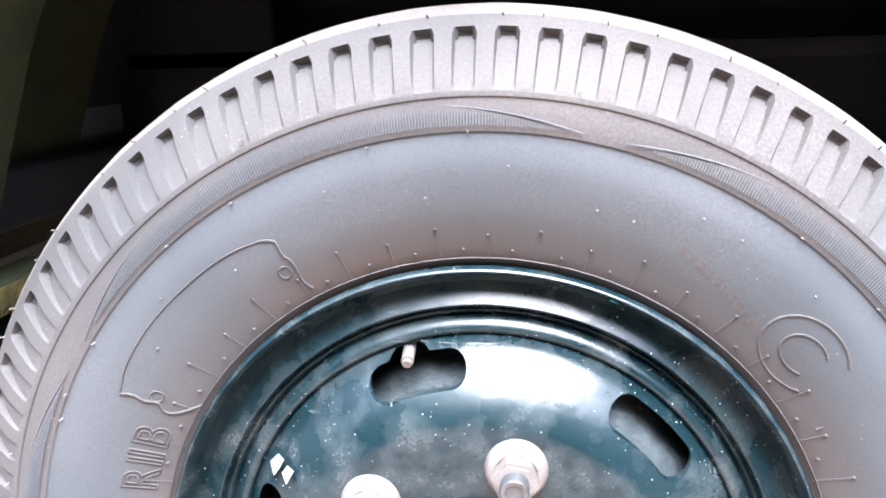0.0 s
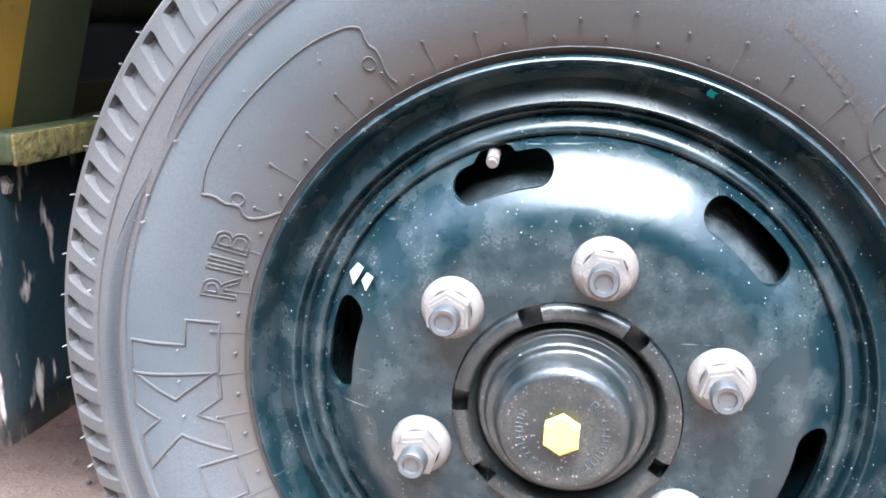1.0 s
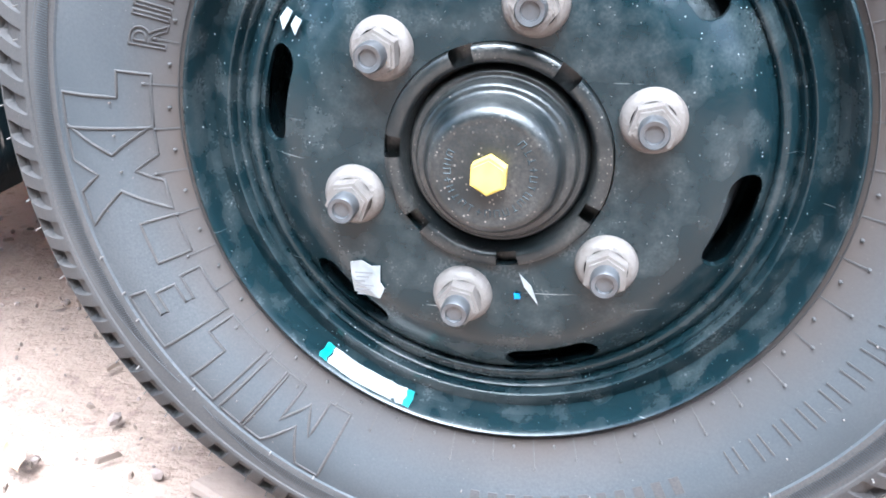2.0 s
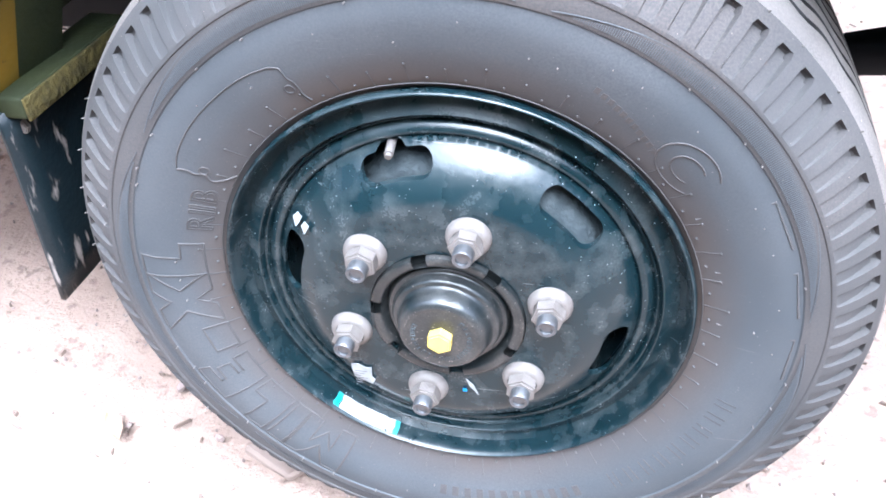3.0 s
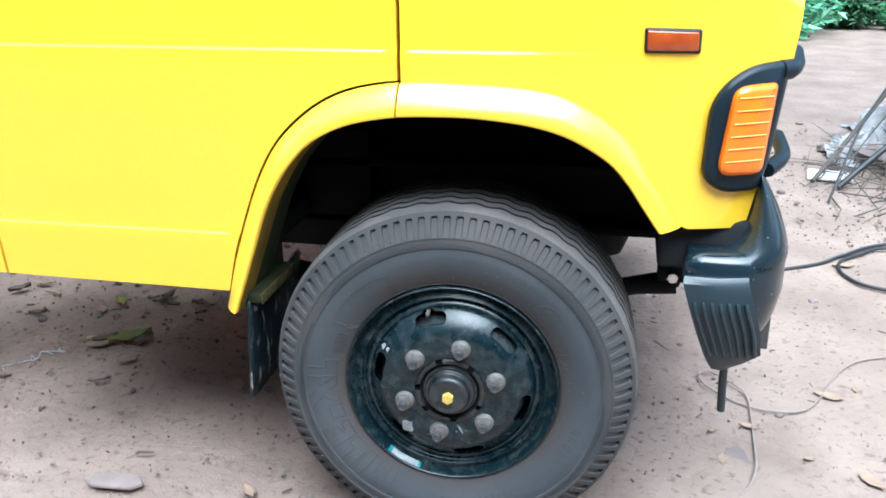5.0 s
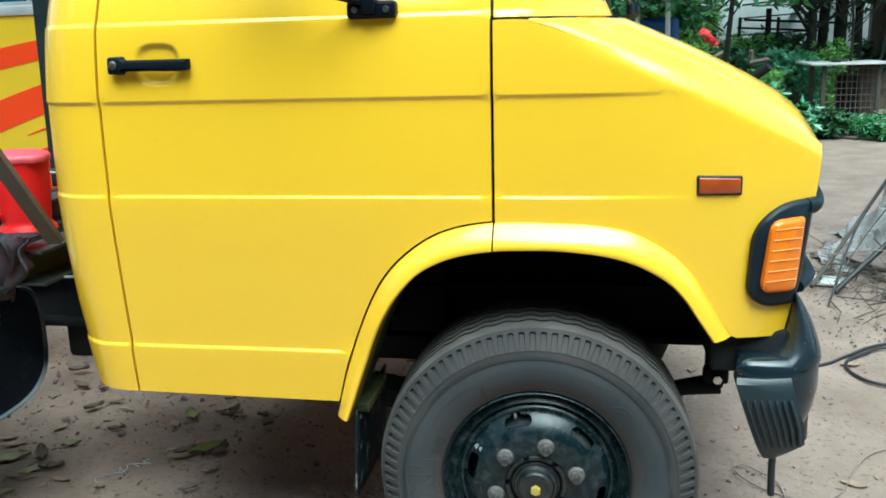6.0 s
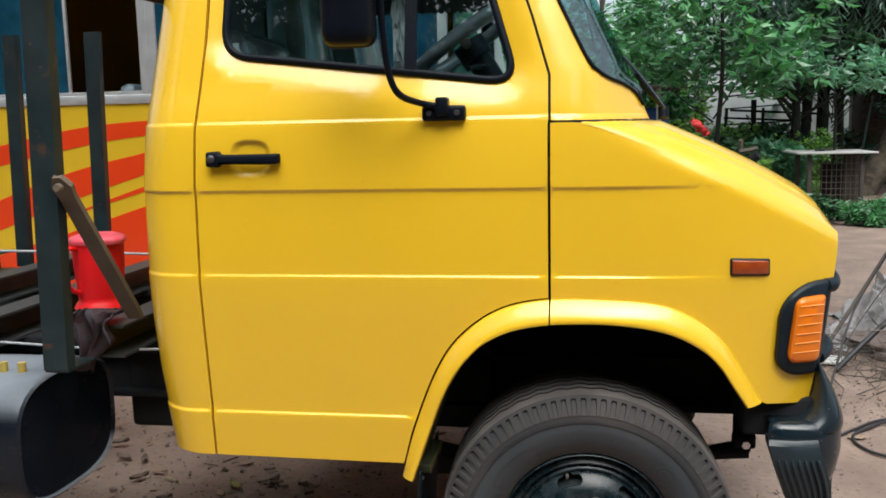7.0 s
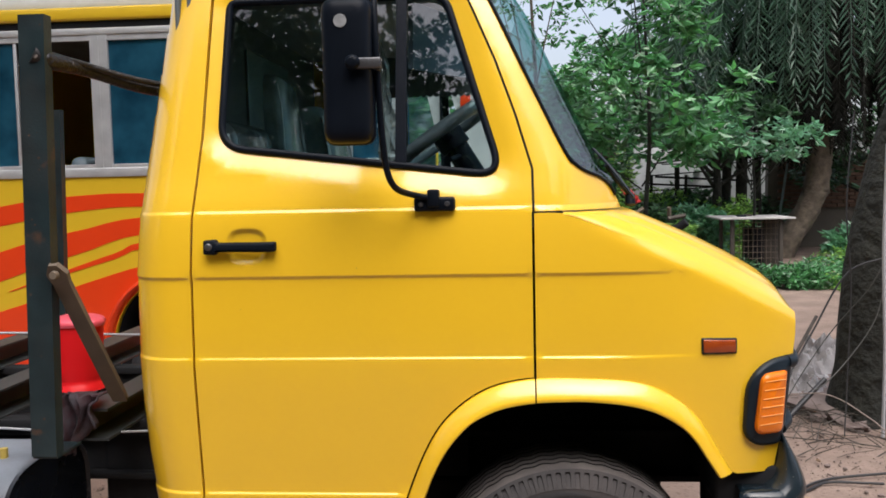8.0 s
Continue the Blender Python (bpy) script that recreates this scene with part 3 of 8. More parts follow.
# rearmost reach of the cab's rounded back corner, by height
REAR_Z = [0.54, 0.66, 0.78, 0.93, 1.07, 1.285, 1.46, 1.585, 1.69, 1.90, 2.05, 2.20]
REAR_X = [-1.184, -1.197, -1.209, -1.218, -1.221, -1.220, -1.209, -1.198, -1.187, -1.166, -1.150, -1.136]


def ramp(z, at, w=0.0045):
    """1 below a crease, 0 above."""
    t = np.clip((at + w - z) / (2 * w), 0, 1)
    return t * t * (3 - 2 * t)


def flank(x, z):
    """Depth of the cab's side skin, creases included."""
    x, z = np.asarray(x, float), np.asarray(z, float)
    y = np.interp(z, _sm[:, 0], _sm[:, 1])
    fade = np.clip((0.365 - x) / 0.28, 0, 1)
    steps = -0.0045 * ramp(z, 1.463) + 0.006 * ramp(z, 1.285) - 0.0045 * ramp(z, 1.064) - 0.006 * ramp(z, 0.684) * (x < 0.1)
    y = y + steps * fade
    y = y + 0.14 * (np.clip(x, 0, 1) / 0.62) ** 3
    d = np.clip(np.interp(z, REAR_Z, REAR_X) + 0.14 - x, 0, 0.1395)
    y = y + 0.14 - np.sqrt(0.14 ** 2 - d ** 2)
    return y


def fender_skin(x, z):
    y = flank(x, z)
    top = np.interp(x, HOOD[:, 0], HOOD[:, 1])
    u = np.clip(1 - (top - z) / 0.034, 0, 1) * np.clip((x + 0.02) / 0.25, 0, 1)
    return y + 0.012 * u ** 1.8


def cowl_skin(x, z):
    a = np.array(A_LINE)
    xa = np.interp(z, a[:, 1], a[:, 0])
    return flank(np.minimum(x, 0), z) + 3.6 * np.clip(x - xa, 0, 1) ** 2


WINDOW = rounded([(-0.945, 2.060), (-0.957, 1.637), (-0.165, 1.541), (-0.322, 2.060)], [0.03, 0.075, 0.085, 0.05], 8)


def door_skin(x, z):
    y = flank(x, z)
    d = dist_to(x, z, WINDOW)
    hollow = (np.abs((x + 0.866) / 0.058) ** 3 + np.abs((z - 1.371) / 0.050) ** 3) ** (1 / 3)
    u = np.clip((1 - hollow) / 0.32, 0, 1)
    return y + 0.016 * np.clip(1 - d / 0.055, 0, 1) + 0.011 * u * u * (3 - 2 * u)


def grown(poly, by):
    c = np.array(poly)
    t = np.roll(c, -1, 0) - np.roll(c, 1, 0)
    nrm = np.stack([t[:, 1], -t[:, 0]], 1) / (np.linalg.norm(t, axis=1)[:, None] + 1e-9)
    area = np.sum(c[:, 0] * np.roll(c[:, 1], -1) - np.roll(c[:, 0], -1) * c[:, 1])
    return [tuple(p) for p in c + nrm * by * np.sign(area)]


CREASES = np.array([c + d for c in (1.463, 1.285, 1.064, 0.684) for d in (-0.008, -0.0045, -0.0022, 0, 0.0022, 0.0045, 0.008)])
ZS = np.unique(np.r_[np.arange(0.45, 2.2, 0.03), CREASES].round(4))


def mirror(geo):
    v, f = geo
    return [(x, WIDTH - y, z) for x, y, z in v], [tuple(q)[::-1] for q in f]


def panel(name, outer, holes, xs, fun, extra=(), label="", hem=0.02):
    geo = sheet(outer, holes, xs, ZS, fun, extra, hem)
    near = part(name, geo, YELLOW, truck, label, auto=40)
    far = part(name, mirror(geo), YELLOW, truck, auto=40)
    return near, far


def build_cab():
    g = 0.0035
    # door
    arch_up = [(-0.03 + (p[0] + 0.03) * 1.011, 0.5 + (p[1] - 0.5) * 1.009) for p in ARCH_OUT if p[0] < -0.105 and p[1] > 0.553]
    door = [(-1.012, 0.556), (-0.487 + 0.02, 0.551)] + arch_up + [(-0.093 - g, 1.0105), (-0.093 - g, 1.445)] + \
           [(x - 2 * g, z) for x, z in A_LINE] + [(-0.98, 2.13), (-0.996, 1.67), (-1.013, 1.463), (-1.0185, 1.285), (-1.0185, 1.064), (-1.012, 0.684)]
    door[1] = (float(np.interp(0.551, ARCH_OUT[:40, 1], ARCH_OUT[:40, 0])) - 0.006, 0.551)
    ring = dense(grown(WINDOW, 0.055), 0.03) + dense(grown(WINDOW, 0.03), 0.03)
    for g2 in (1.03, 0.97, 0.91, 0.85, 0.78, 0.71, 0.64, 0.45, 0.2):
        for t in np.linspace(0, 2 * math.pi, 44, endpoint=False):
            sq = g2 * (abs(math.cos(t)) ** 3 + abs(math.sin(t)) ** 3) ** (-1 / 3)
            ring.append((-0.866 + 0.058 * sq * math.cos(t), 1.371 + 0.050 * sq * math.sin(t)))
    near, far = panel("door", door, [WINDOW], np.arange(-1.0, -0.05, 0.035), door_skin, ring, "smooth yellow cab door with pressed crease lines")
    # rear corner
    back_edge = [(float(np.interp(z, REAR_Z, REAR_X)) + 0.002, z) for z in (2.13, 2.05, 1.90, 1.69, 1.585, 1.46, 1.285, 1.07, 0.93, 0.78, 0.66)]
    rear = [(-1.178, 0.580), (-1.160, 0.557), (-1.012 - 2 * g, 0.556), (-1.012 - 2 * g, 0.684), (-1.0185 - 2 * g, 1.064), (-1.0185 - 2 * g, 1.285), (-1.013 - 2 * g, 1.463), (-0.996 - 2 * g, 1.67), (-0.98 - 2 * g, 2.13)] + back_edge
    xs = np.r_[np.linspace(-1.219, -1.18, 10), np.linspace(-1.172, -1.03, 12)]
    panel("rear_corner_panel", rear, [], xs, flank, label="rounded yellow corner panel behind the door", hem=0.05)
    # front fender
    arch_dn = [tuple(p) for p in ARCH_OUT[::-1] if p[0] > -0.086]
    hood_edge = [tuple(p) for p in HOOD if p[0] > -0.08]
    fender = [(-0.093 + g, 1.006), (-0.093 + g, 1.446)] + [(x, z - 0.0005) for x, z in hood_edge] + [(0.6225, 1.10), (0.614, 1.03), (0.588, 0.86), (0.563, 0.735), (0.553, 0.722), (0.450, 0.728)] + arch_dn
    off = [(x, z - d) for d in (0.003, 0.007, 0.012, 0.018, 0.025, 0.034, 0.042) for x, z in curve_points(hood_edge, 60) if x > -0.03]
    panel("front_fender", fender, [], np.r_[np.arange(-0.07, 0.56, 0.03), 0.58, 0.6, 0.612], fender_skin, off, "yellow front fender with fading crease lines")
    # cowl and screen pillar
    screen = [(-0.262, 2.13), (-0.201, 2.032), (-0.107, 1.829), (-0.005, 1.615), (0.030, 1.572), (0.062, 1.553), (0.093, 1.541), (0.124, 1.520), (0.145, 1.490), (0.163, 1.4515)]
    cowl = [A_LINE[0]] + A_LINE[1:] + screen
    panel("cowl_pillar", cowl, [], np.arange(-0.28, 0.2, 0.025), cowl_skin, label="yellow windscreen pillar and cowl side")
    seam = [(x - g, float(flank(x, z)) + 0.012, z) for x, z in A_LINE]
    for geo in (tube(seam, 0.009, 6, smooth_n=30), mirror(tube(seam, 0.009, 6, smooth_n=30))):
        part("door_gasket", geo, BLACK, truck, "black rubber gasket in the door gap")
    # wheel arch lips, split at the door seam
    for name, keep, lbl in (("arch_lip", lambda p: p[0] < -0.0945, "yellow wheel arch lip behind the wheel"), ("arch_lip", lambda p: p[0] > -0.0915, "yellow wheel arch lip ahead of the wheel")):
        outs, ins = curve_points(ARCH_OUT, 900), curve_points(ARCH_IN, 900)
        rows = [k for k in range(900) if keep(outs[k])]
        rows = sorted(set(rows[::9] + rows[:1] + rows[-1:]))
        v, f = [], []
        prof = [(0.0, 0.006), (0.01, -0.003), (0.06, -0.007), (0.25, -0.018), (0.5, -0.029), (0.75, -0.037), (0.9, -0.040), (0.97, -0.038), (1.0, -0.030), (1.0, 0.02), (0.985, 0.052)]
        for k in rows:
            o, i = outs[k], ins[k]
            yb = float(flank(o[0], max(o[1], 0.70)))
            taper = 1.0
            for t, dy in prof:
                p = o + (i - o) * t
                v.append((p[0], yb + dy * taper, p[1]))
        m = len(prof)
        for a in range(len(rows) - 1):
            for b in range(m - 1):
                f.append((a * m + b, a * m + b + 1, (a + 1) * m + b + 1, (a + 1) * m + b))
        f.append(tuple(range(m)))
        f.append(tuple((len(rows) - 1) * m + b for b in range(m))[::-1])
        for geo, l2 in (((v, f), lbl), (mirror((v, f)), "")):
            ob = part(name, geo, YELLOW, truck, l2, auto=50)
            # inner return faces: grime and the lip's shade, both in the colour
            ob.data.materials.append(GRIME_SHADE)
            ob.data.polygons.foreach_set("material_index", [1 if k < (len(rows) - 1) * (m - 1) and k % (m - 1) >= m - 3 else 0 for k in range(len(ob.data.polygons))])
    # wheel well behind the lip
    for side in (0, 1):
        v, f = [], []
        inn = [(x, z) for x, z in ARCH_IN]
        for d, grow in ((0.07, 0.04), (0.09, 0.22), (0.34, 0.26), (0.62, 0.26)):
            for x, z in inn:
                v.append((x * (1 + grow * 0.8), 0.03 + d, z + grow * 0.55 * max(0.0, (z - 0.5) / 0.4)))
        n = len(inn)
        for r in range(3):
            for k in range(n - 1):
                f.append((r * n + k, r * n + k + 1, (r + 1) * n + k + 1, (r + 1) * n + k))
        v.append((-0.03, 0.65, 0.45))
        f += [(3 * n + k, 3 * n + k + 1, 4 * n) for k in range(n - 1)]
        well = (v, f)
        part("wheel_well", mirror(well) if side else well, BLACK, truck, "black wheel well liner")
    # hood
    v, f = [], []
    ys = np.linspace(0, 1, 31)
    half = [0, 0.006, 0.014, 0.024, 0.036, 0.044, 0.050, 0.056, 0.064, 0.076, 0.084, 0.090, 0.096, 0.104, 0.118, 0.135, 0.155, 0.18, 0.21, 0.26, 0.34, 0.46, 0.60]
    hp = [p for p in HOOD if p[0] > -0.02]
    for x, z in hp:
        y0 = float(fender_skin(x, z - 0.0001)) - 0.001
        tall = float(np.interp(x, [-0.02, 0.018, 0.111, 0.19, 0.337, 0.467, 0.534, 0.58, 0.608, 0.625], [0.0005, 0.0075, 0.0435, 0.074, 0.075, 0.070, 0.062, 0.046, 0.022, 0.0]))
        arc = np.clip((0.623 - x) / 0.15, 0, 1) ** 0.6 * np.clip((x - 0.12) / 0.12, 0, 1)
        wide = min(0.20, max(0.02, 3.0 * (x + 0.088) ** 2)) if x < 0.19 else 0.20
        row = []
        for d in half:
            u = 1 - (1 - min(d / wide, 1)) ** 2.2
            rib = sum(max(0.0, 1 - abs(d - at) / 0.007) for at in (0.050, 0.090)) * 0.0030 * np.clip((0.60 - x) / 0.1, 0, 1) * np.clip((x - 0.08) / 0.1, 0, 1)
            w = 1 - (1 - d / (0.99 - y0)) ** 2
            row.append((x + 0.045 * w * np.clip((x - 0.35) / 0.27, 0, 1), y0 + d, z + tall * u + rib + 0.012 * max(0.0, d - 0.2) * arc))
        row[0] = (x, y0 - 0.0006, z - 0.004)
        v += row + [(x, WIDTH - y, z) for x, y, z in row[::-1]]
    m = 2 * len(half)
    f = [(a * m + b, a * m + b + 1, (a + 1) * m + b + 1, (a + 1) * m + b) for a in range(len(hp) - 1) for b in range(m - 1)]
    part("hood", (v, f), YELLOW, truck, "sloping yellow hood with long raised ribs", auto=60)
    # nose face
    v, f = [], []
    n = len(ys)
    zz = [1.158, 1.10, 1.03, 0.86, 0.722]
    xx = [0.625, 0.6235, 0.614, 0.588, 0.556]
    for x, z in zip(xx, zz):
        y0 = float(fender_skin(x, z))
        for t in ys:
            w = 1 - (2 * t - 1) ** 2
            v.append((x + 0.045 * w, y0 + (WIDTH - 2 * y0) * t, z))
    f = [(a * n + b, a * n + b + 1, (a + 1) * n + b + 1, (a + 1) * n + b) for a in range(4) for b in range(n - 1)]
    part("nose_panel", (v, f), YELLOW, truck, "yellow nose panel")
    # windscreen, roof, back wall, floor
    v, f = [], []
    for (x, z) in screen[:-1]:
        y0 = float(cowl_skin(x, z)) + 0.004
        for t in ys:
            w = 1 - (2 * t - 1) ** 2
            v.append((x + 0.135 * w ** 0.42 * min(1.0, max(0.15, (z - 1.46) / 0.14)), y0 + (WIDTH - 2 * y0) * t, z + 0.004))
    part("windscreen", (v, [(a * n + b, a * n + b + 1, (a + 1) * n + b + 1, (a + 1) * n + b) for a in range(len(screen) - 2) for b in range(n - 1)]), WSGLASS, truck, "tinted wraparound windscreen").visible_shadow = False
    edge = [(x, float(cowl_skin(x, z)) - 0.004, z) for x, z in screen[:-1]]
    part("windscreen_seal", tube(edge, 0.0045, 8, smooth_n=60), PLASTIC, truck, "black rubber windscreen seal")
    far_edge = [(x, WIDTH - y, z) for x, y, z in edge]
    part("windscreen_seal", tube(far_edge, 0.008, 8, smooth_n=60), PLASTIC, truck)
    v = []
    rx = np.linspace(-1.135, -0.26, 12)
    for x in rx:
        y0 = float(flank(x, 2.13))
        for t in ys:
            w = 1 - abs(2 * t - 1) ** 4
            v.append((x, y0 + (WIDTH - 2 * y0) * t, 2.128 + 0.10 * w))
    part("roof", (v, [(a * n + b, a * n + b + 1, (a + 1) * n + b + 1, (a + 1) * n + b) for a in range(11) for b in range(n - 1)]), YELLOW, truck, "yellow cab roof")
    back = join(box(-1.200, -1.180, 0.19, WIDTH - 0.19, 0.58, 1.45, 0.005), box(-1.125, -1.105, 0.38, WIDTH - 0.38, 1.45, 2.16, 0.005))
    part("back_wall", back, YELLOW, truck)
    part("cab_floor", box(-1.14, -0.46, 0.09, WIDTH - 0.09, 0.575, 0.63, 0.01), BLACK, truck)
    part("engine_bulkhead", box(-0.44, 0.10, 0.66, WIDTH - 0.66, 0.485, 1.38, 0.02), BLACK, truck)
    part("inner_fender", join(box(0.10, 0.56, 0.66, WIDTH - 0.66, 0.560, 1.06, 0.02), box(-0.46, 0.06, 0.12, WIDTH - 0.12, 1.36, 1.40, 0.01)), BLACK, truck)
    # added sheets that black out what would show past the wheel
    part("arch_blank", join(box(-0.90, -0.30, 0.52, 0.535, 0.49, 0.80, 0.004), box(-0.90, -0.545, 0.50, 0.515, 0.40, 0.52, 0.004), box(-0.56, -0.42, 0.50, 0.515, 0.34, 0.44, 0.004)), BLACK, truck, "plain black sheets added inside the arch to block the view")
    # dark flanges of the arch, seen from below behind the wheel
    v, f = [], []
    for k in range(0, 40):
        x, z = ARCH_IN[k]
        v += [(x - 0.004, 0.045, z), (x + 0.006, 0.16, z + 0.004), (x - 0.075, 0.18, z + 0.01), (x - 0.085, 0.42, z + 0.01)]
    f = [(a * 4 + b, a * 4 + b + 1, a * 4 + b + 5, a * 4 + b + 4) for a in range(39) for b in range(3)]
    part("arch_flange", (v, f), OLIVE, truck, "olive underside of the wheel arch, dust and shade in the colour", auto=40)
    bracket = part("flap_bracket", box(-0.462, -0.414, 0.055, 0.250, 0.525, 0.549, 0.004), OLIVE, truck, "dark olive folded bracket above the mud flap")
    part("crusted_edge", box(-0.415, -0.411, 0.056, 0.249, 0.524, 0.548, 0.0015), CRUST, bracket, "edge crusted with dry mud")
    # glass, seals
    for side in (0, 1):
        mid = float(np.mean([p[1] for p in WINDOW]))
        seal3 = [(x, float(door_skin(np.array([x]), np.array([z]))[0]) + 0.000, z) for x, z in dense(grown(WINDOW, -0.006), 0.02)]
        if side:
            seal3 = [(x, WIDTH - y, z) for x, y, z in seal3]
        d = near if side == 0 else far
        part("window_seal", tube(seal3, 0.0105, 8, closed=True), PLASTIC, d, "black rubber window seal")
        gp = grown(WINDOW, -0.004)
        cx, cz = -0.6, 1.8
        gv = [(x, float(flank(x, z)) + 0.026, z) for x, z in gp]
        gv.append((cx, float(flank(cx, cz)) + 0.026, cz))
        m = len(gp)
        gf = [(k, (k + 1) % m, m) for k in range(m)]
        geo = (gv, gf)
        part("window_pane", mirror(geo) if side else geo, GLASS, d, "dark tinted side window", smooth=False).visible_shadow = False
        bars = []
        for x0, x1, z0, z1, dy in ((-0.462, -0.432, 1.575, 2.06, 0.020),):
            vv = []
            for z in np.linspace(z0, z1, 8):
                y = float(flank(-0.45, z)) + dy
                vv += [(x0, y, z), (x0, y - 0.014, z), (x1, y - 0.014, z), (x1, y, z)]
            bars.append((vv, [(a * 4 + b, a * 4 + (b + 1) % 4, a * 4 + 4 + (b + 1) % 4, a * 4 + 4 + b) for a in range(7) for b in range(4)]))
        geo = merged(*bars)
        part("window_divider", mirror(geo) if side else geo, PLASTIC, d, "black vertical divider of the quarter window", auto=30)
    return near


door_near = build_cab()


def hexagon(centre, r, y0, y1, turn=0.0, dome=0.0):
    bm = bmesh.new()
    lo = [bm.verts.new((centre[0] + r * math.cos(turn + k * math.pi / 3), y1, centre[2] + r * math.sin(turn + k * math.pi / 3))) for k in range(6)]
    hi = [bm.verts.new((v.co.x, y0, v.co.z)) for v in lo]
    bm.faces.new(lo)
    bm.faces.new(hi[::-1])
    for k in range(6):
        bm.faces.new((lo[k], lo[(k + 1) % 6], hi[(k + 1) % 6], hi[k]))
    bmesh.ops.bevel(bm, geom=[e for e in bm.edges if abs(e.verts[0].co.y - y0) < 1e-6 and abs(e.verts[1].co.y - y0) < 1e-6], offset=r * 0.13, segments=2, affect='EDGES')
    return bm


SIDE_PROFILE = smooth_profile([(0.2185, 0.062), (0.2205, 0.050), (0.2250, 0.0425), (0.242, 0.034), (0.262, 0.026), (0.285, 0.021), (0.303, 0.022)], 18)


def grow_r(r):
    return r if r < 0.22 else 0.22 + (r - 0.22) * 1.075


def tyre_geometry(c):
    """A ribbed tyre: bead, sidewall, notched shoulder and zigzag tread grooves."""
    pitches, cols = 89, [0.0, 0.10, 0.185, 0.21, 0.235, 0.26, 0.32, 0.42, 0.58, 0.68, 0.74, 0.765, 0.79, 0.815, 0.90]
    rows = []   # (radius, depth, kind, weight)
    rows += [(r, d, "s", 0) for r, d in SIDE_PROFILE]
    rows += [(0.3042, 0.0206, "s", 0), (0.308, 0.0200, "s", 0), (0.317, 0.0205, "s", 0), (0.3225, 0.0211, "s", 0), (0.3233, 0.0201, "s", 0), (0.3255, 0.0201, "s", 0)]
    for r, d, w in ((0.3264, 0.0203, 0.0), (0.3276, 0.0208, 0.12), (0.3290, 0.0214, 0.17), (0.3335, 0.0237, 0.26), (0.339, 0.0275, 0.37), (0.345, 0.032, 0.50), (0.351, 0.0370, 0.70), (0.3555, 0.0409, 0.88), (0.3578, 0.0429, 0.92), (0.3594, 0.0445, 0.75), (0.3604, 0.0455, 0.0)):
        rows.append((r, d, "n", w))
    rows += [(0.3635, 0.0485, "s", 0), (0.367, 0.053, "s", 0), (0.3695, 0.058, "t", 0), (0.3715, 0.064, "t", 0)]
    grooves = [0.089, 0.122, 0.157, 0.192, 0.226, 0.258]
    edge = 0.0715

    def crown(d):
        return 0.3732 + 0.0016 * (1 - ((d - 0.172) / 0.105) ** 2)
    for gi, gy in enumerate(grooves):
        for d in np.linspace(edge, gy - 0.0055, 4)[(1 if gi else 0):]:
            rows.append((crown(d), d, "z", 0))
        top = crown(gy)
        rows[-1] = (*rows[-1][:2], "g", 0)
        rows += [(top - 0.0105, gy - 0.0045, "g", 0), (top - 0.0115, gy, "g", 0), (top - 0.0105, gy + 0.0045, "g", 0), (top, gy + 0.0055, "z", 0)]
        edge = gy + 0.0055
    for d in np.linspace(edge, 0.275, 4)[1:]:
        rows.append((crown(d), d, "z", 0))
    rows += [(0.3705, 0.281, "t", 0), (0.365, 0.290, "s", 0), (0.345, 0.304, "s", 0), (0.31, 0.312, "s", 0), (0.27, 0.302, "s", 0), (0.23, 0.262, "s", 0), (0.208, 0.215, "s", 0)]
    v, f = [], []
    ang = [(p + q) * 2 * math.pi / pitches for p in range(pitches) for q in cols]
    frac = [q for p in range(pitches) for q in cols]
    for i, a in enumerate(ang):
        q = frac[i]
        tri = 4 * abs(((a * 43 / (2 * math.pi)) % 1) - 0.5) - 1
        tri = max(-0.62, min(0.62, tri)) / 0.62
        ca, sa = math.cos(a), math.sin(a)
        for r, d, kind, w in rows:
            if kind == "n":
                half = 0.29 - 0.085 * max(0.0, (r - 0.3535) / 0.006) ** 2 - 0.05 * max(0.0, (0.3300 - r) / 0.003) ** 2   # rounded ends
                slot = min(1.0, max(0.0, (half - abs(q - 0.5)) / 0.05)) ** 0.8
                r2, d2 = r - 0.003 * slot * w, d + 0.0078 * slot * w
            elif kind in "zg":
                r2, d2 = r, d + 0.0050 * tri * min(1.0, max(0.0, (d - 0.0700) / 0.012))
            else:
                r2, d2 = r, d
            r2 = grow_r(r2)
            d2 += 0.010
            z = c[2] + r2 * sa
            v.append((c[0] + r2 * ca, c[1] + d2, max(z, 0.002)))
    n, m = len(rows), len(ang)
    for i in range(m):
        j = (i + 1) % m
        for k in range(n - 1):
            f.append((i * n + k, i * n + k + 1, j * n + k + 1, j * n + k))
    return v, f, rows, n, m


RIM_FACE = [(0.191, 0.0572), (0.194, 0.0588), (0.199, 0.0620), (0.204, 0.0653), (0.2070, 0.0670), (0.2088, 0.0655), (0.2110, 0.0580), (0.2130, 0.0495), (0.2150, 0.0450), (0.217, 0.043)]
RIM_PROFILE = smooth_profile([(0.1695, 0.080), (0.1700, 0.0660), (0.1725, 0.0605), (0.1765, 0.0610), (0.1812, 0.0650), (0.183, 0.0690), (0.1845, 0.0655), (0.1865, 0.0630), (0.188, 0.0655), (0.1895, 0.0605)] + RIM_FACE + [(0.2192, 0.047), (0.2185, 0.053)], 90)
DISC_PROFILE = smooth_profile([(0.075, 0.026), (0.095, 0.0255), (0.115, 0.026), (0.126, 0.027), (0.133, 0.0295), (0.142, 0.0345), (0.152, 0.0415), (0.162, 0.0500), (0.170, 0.0585), (0.174, 0.0640)], 50)


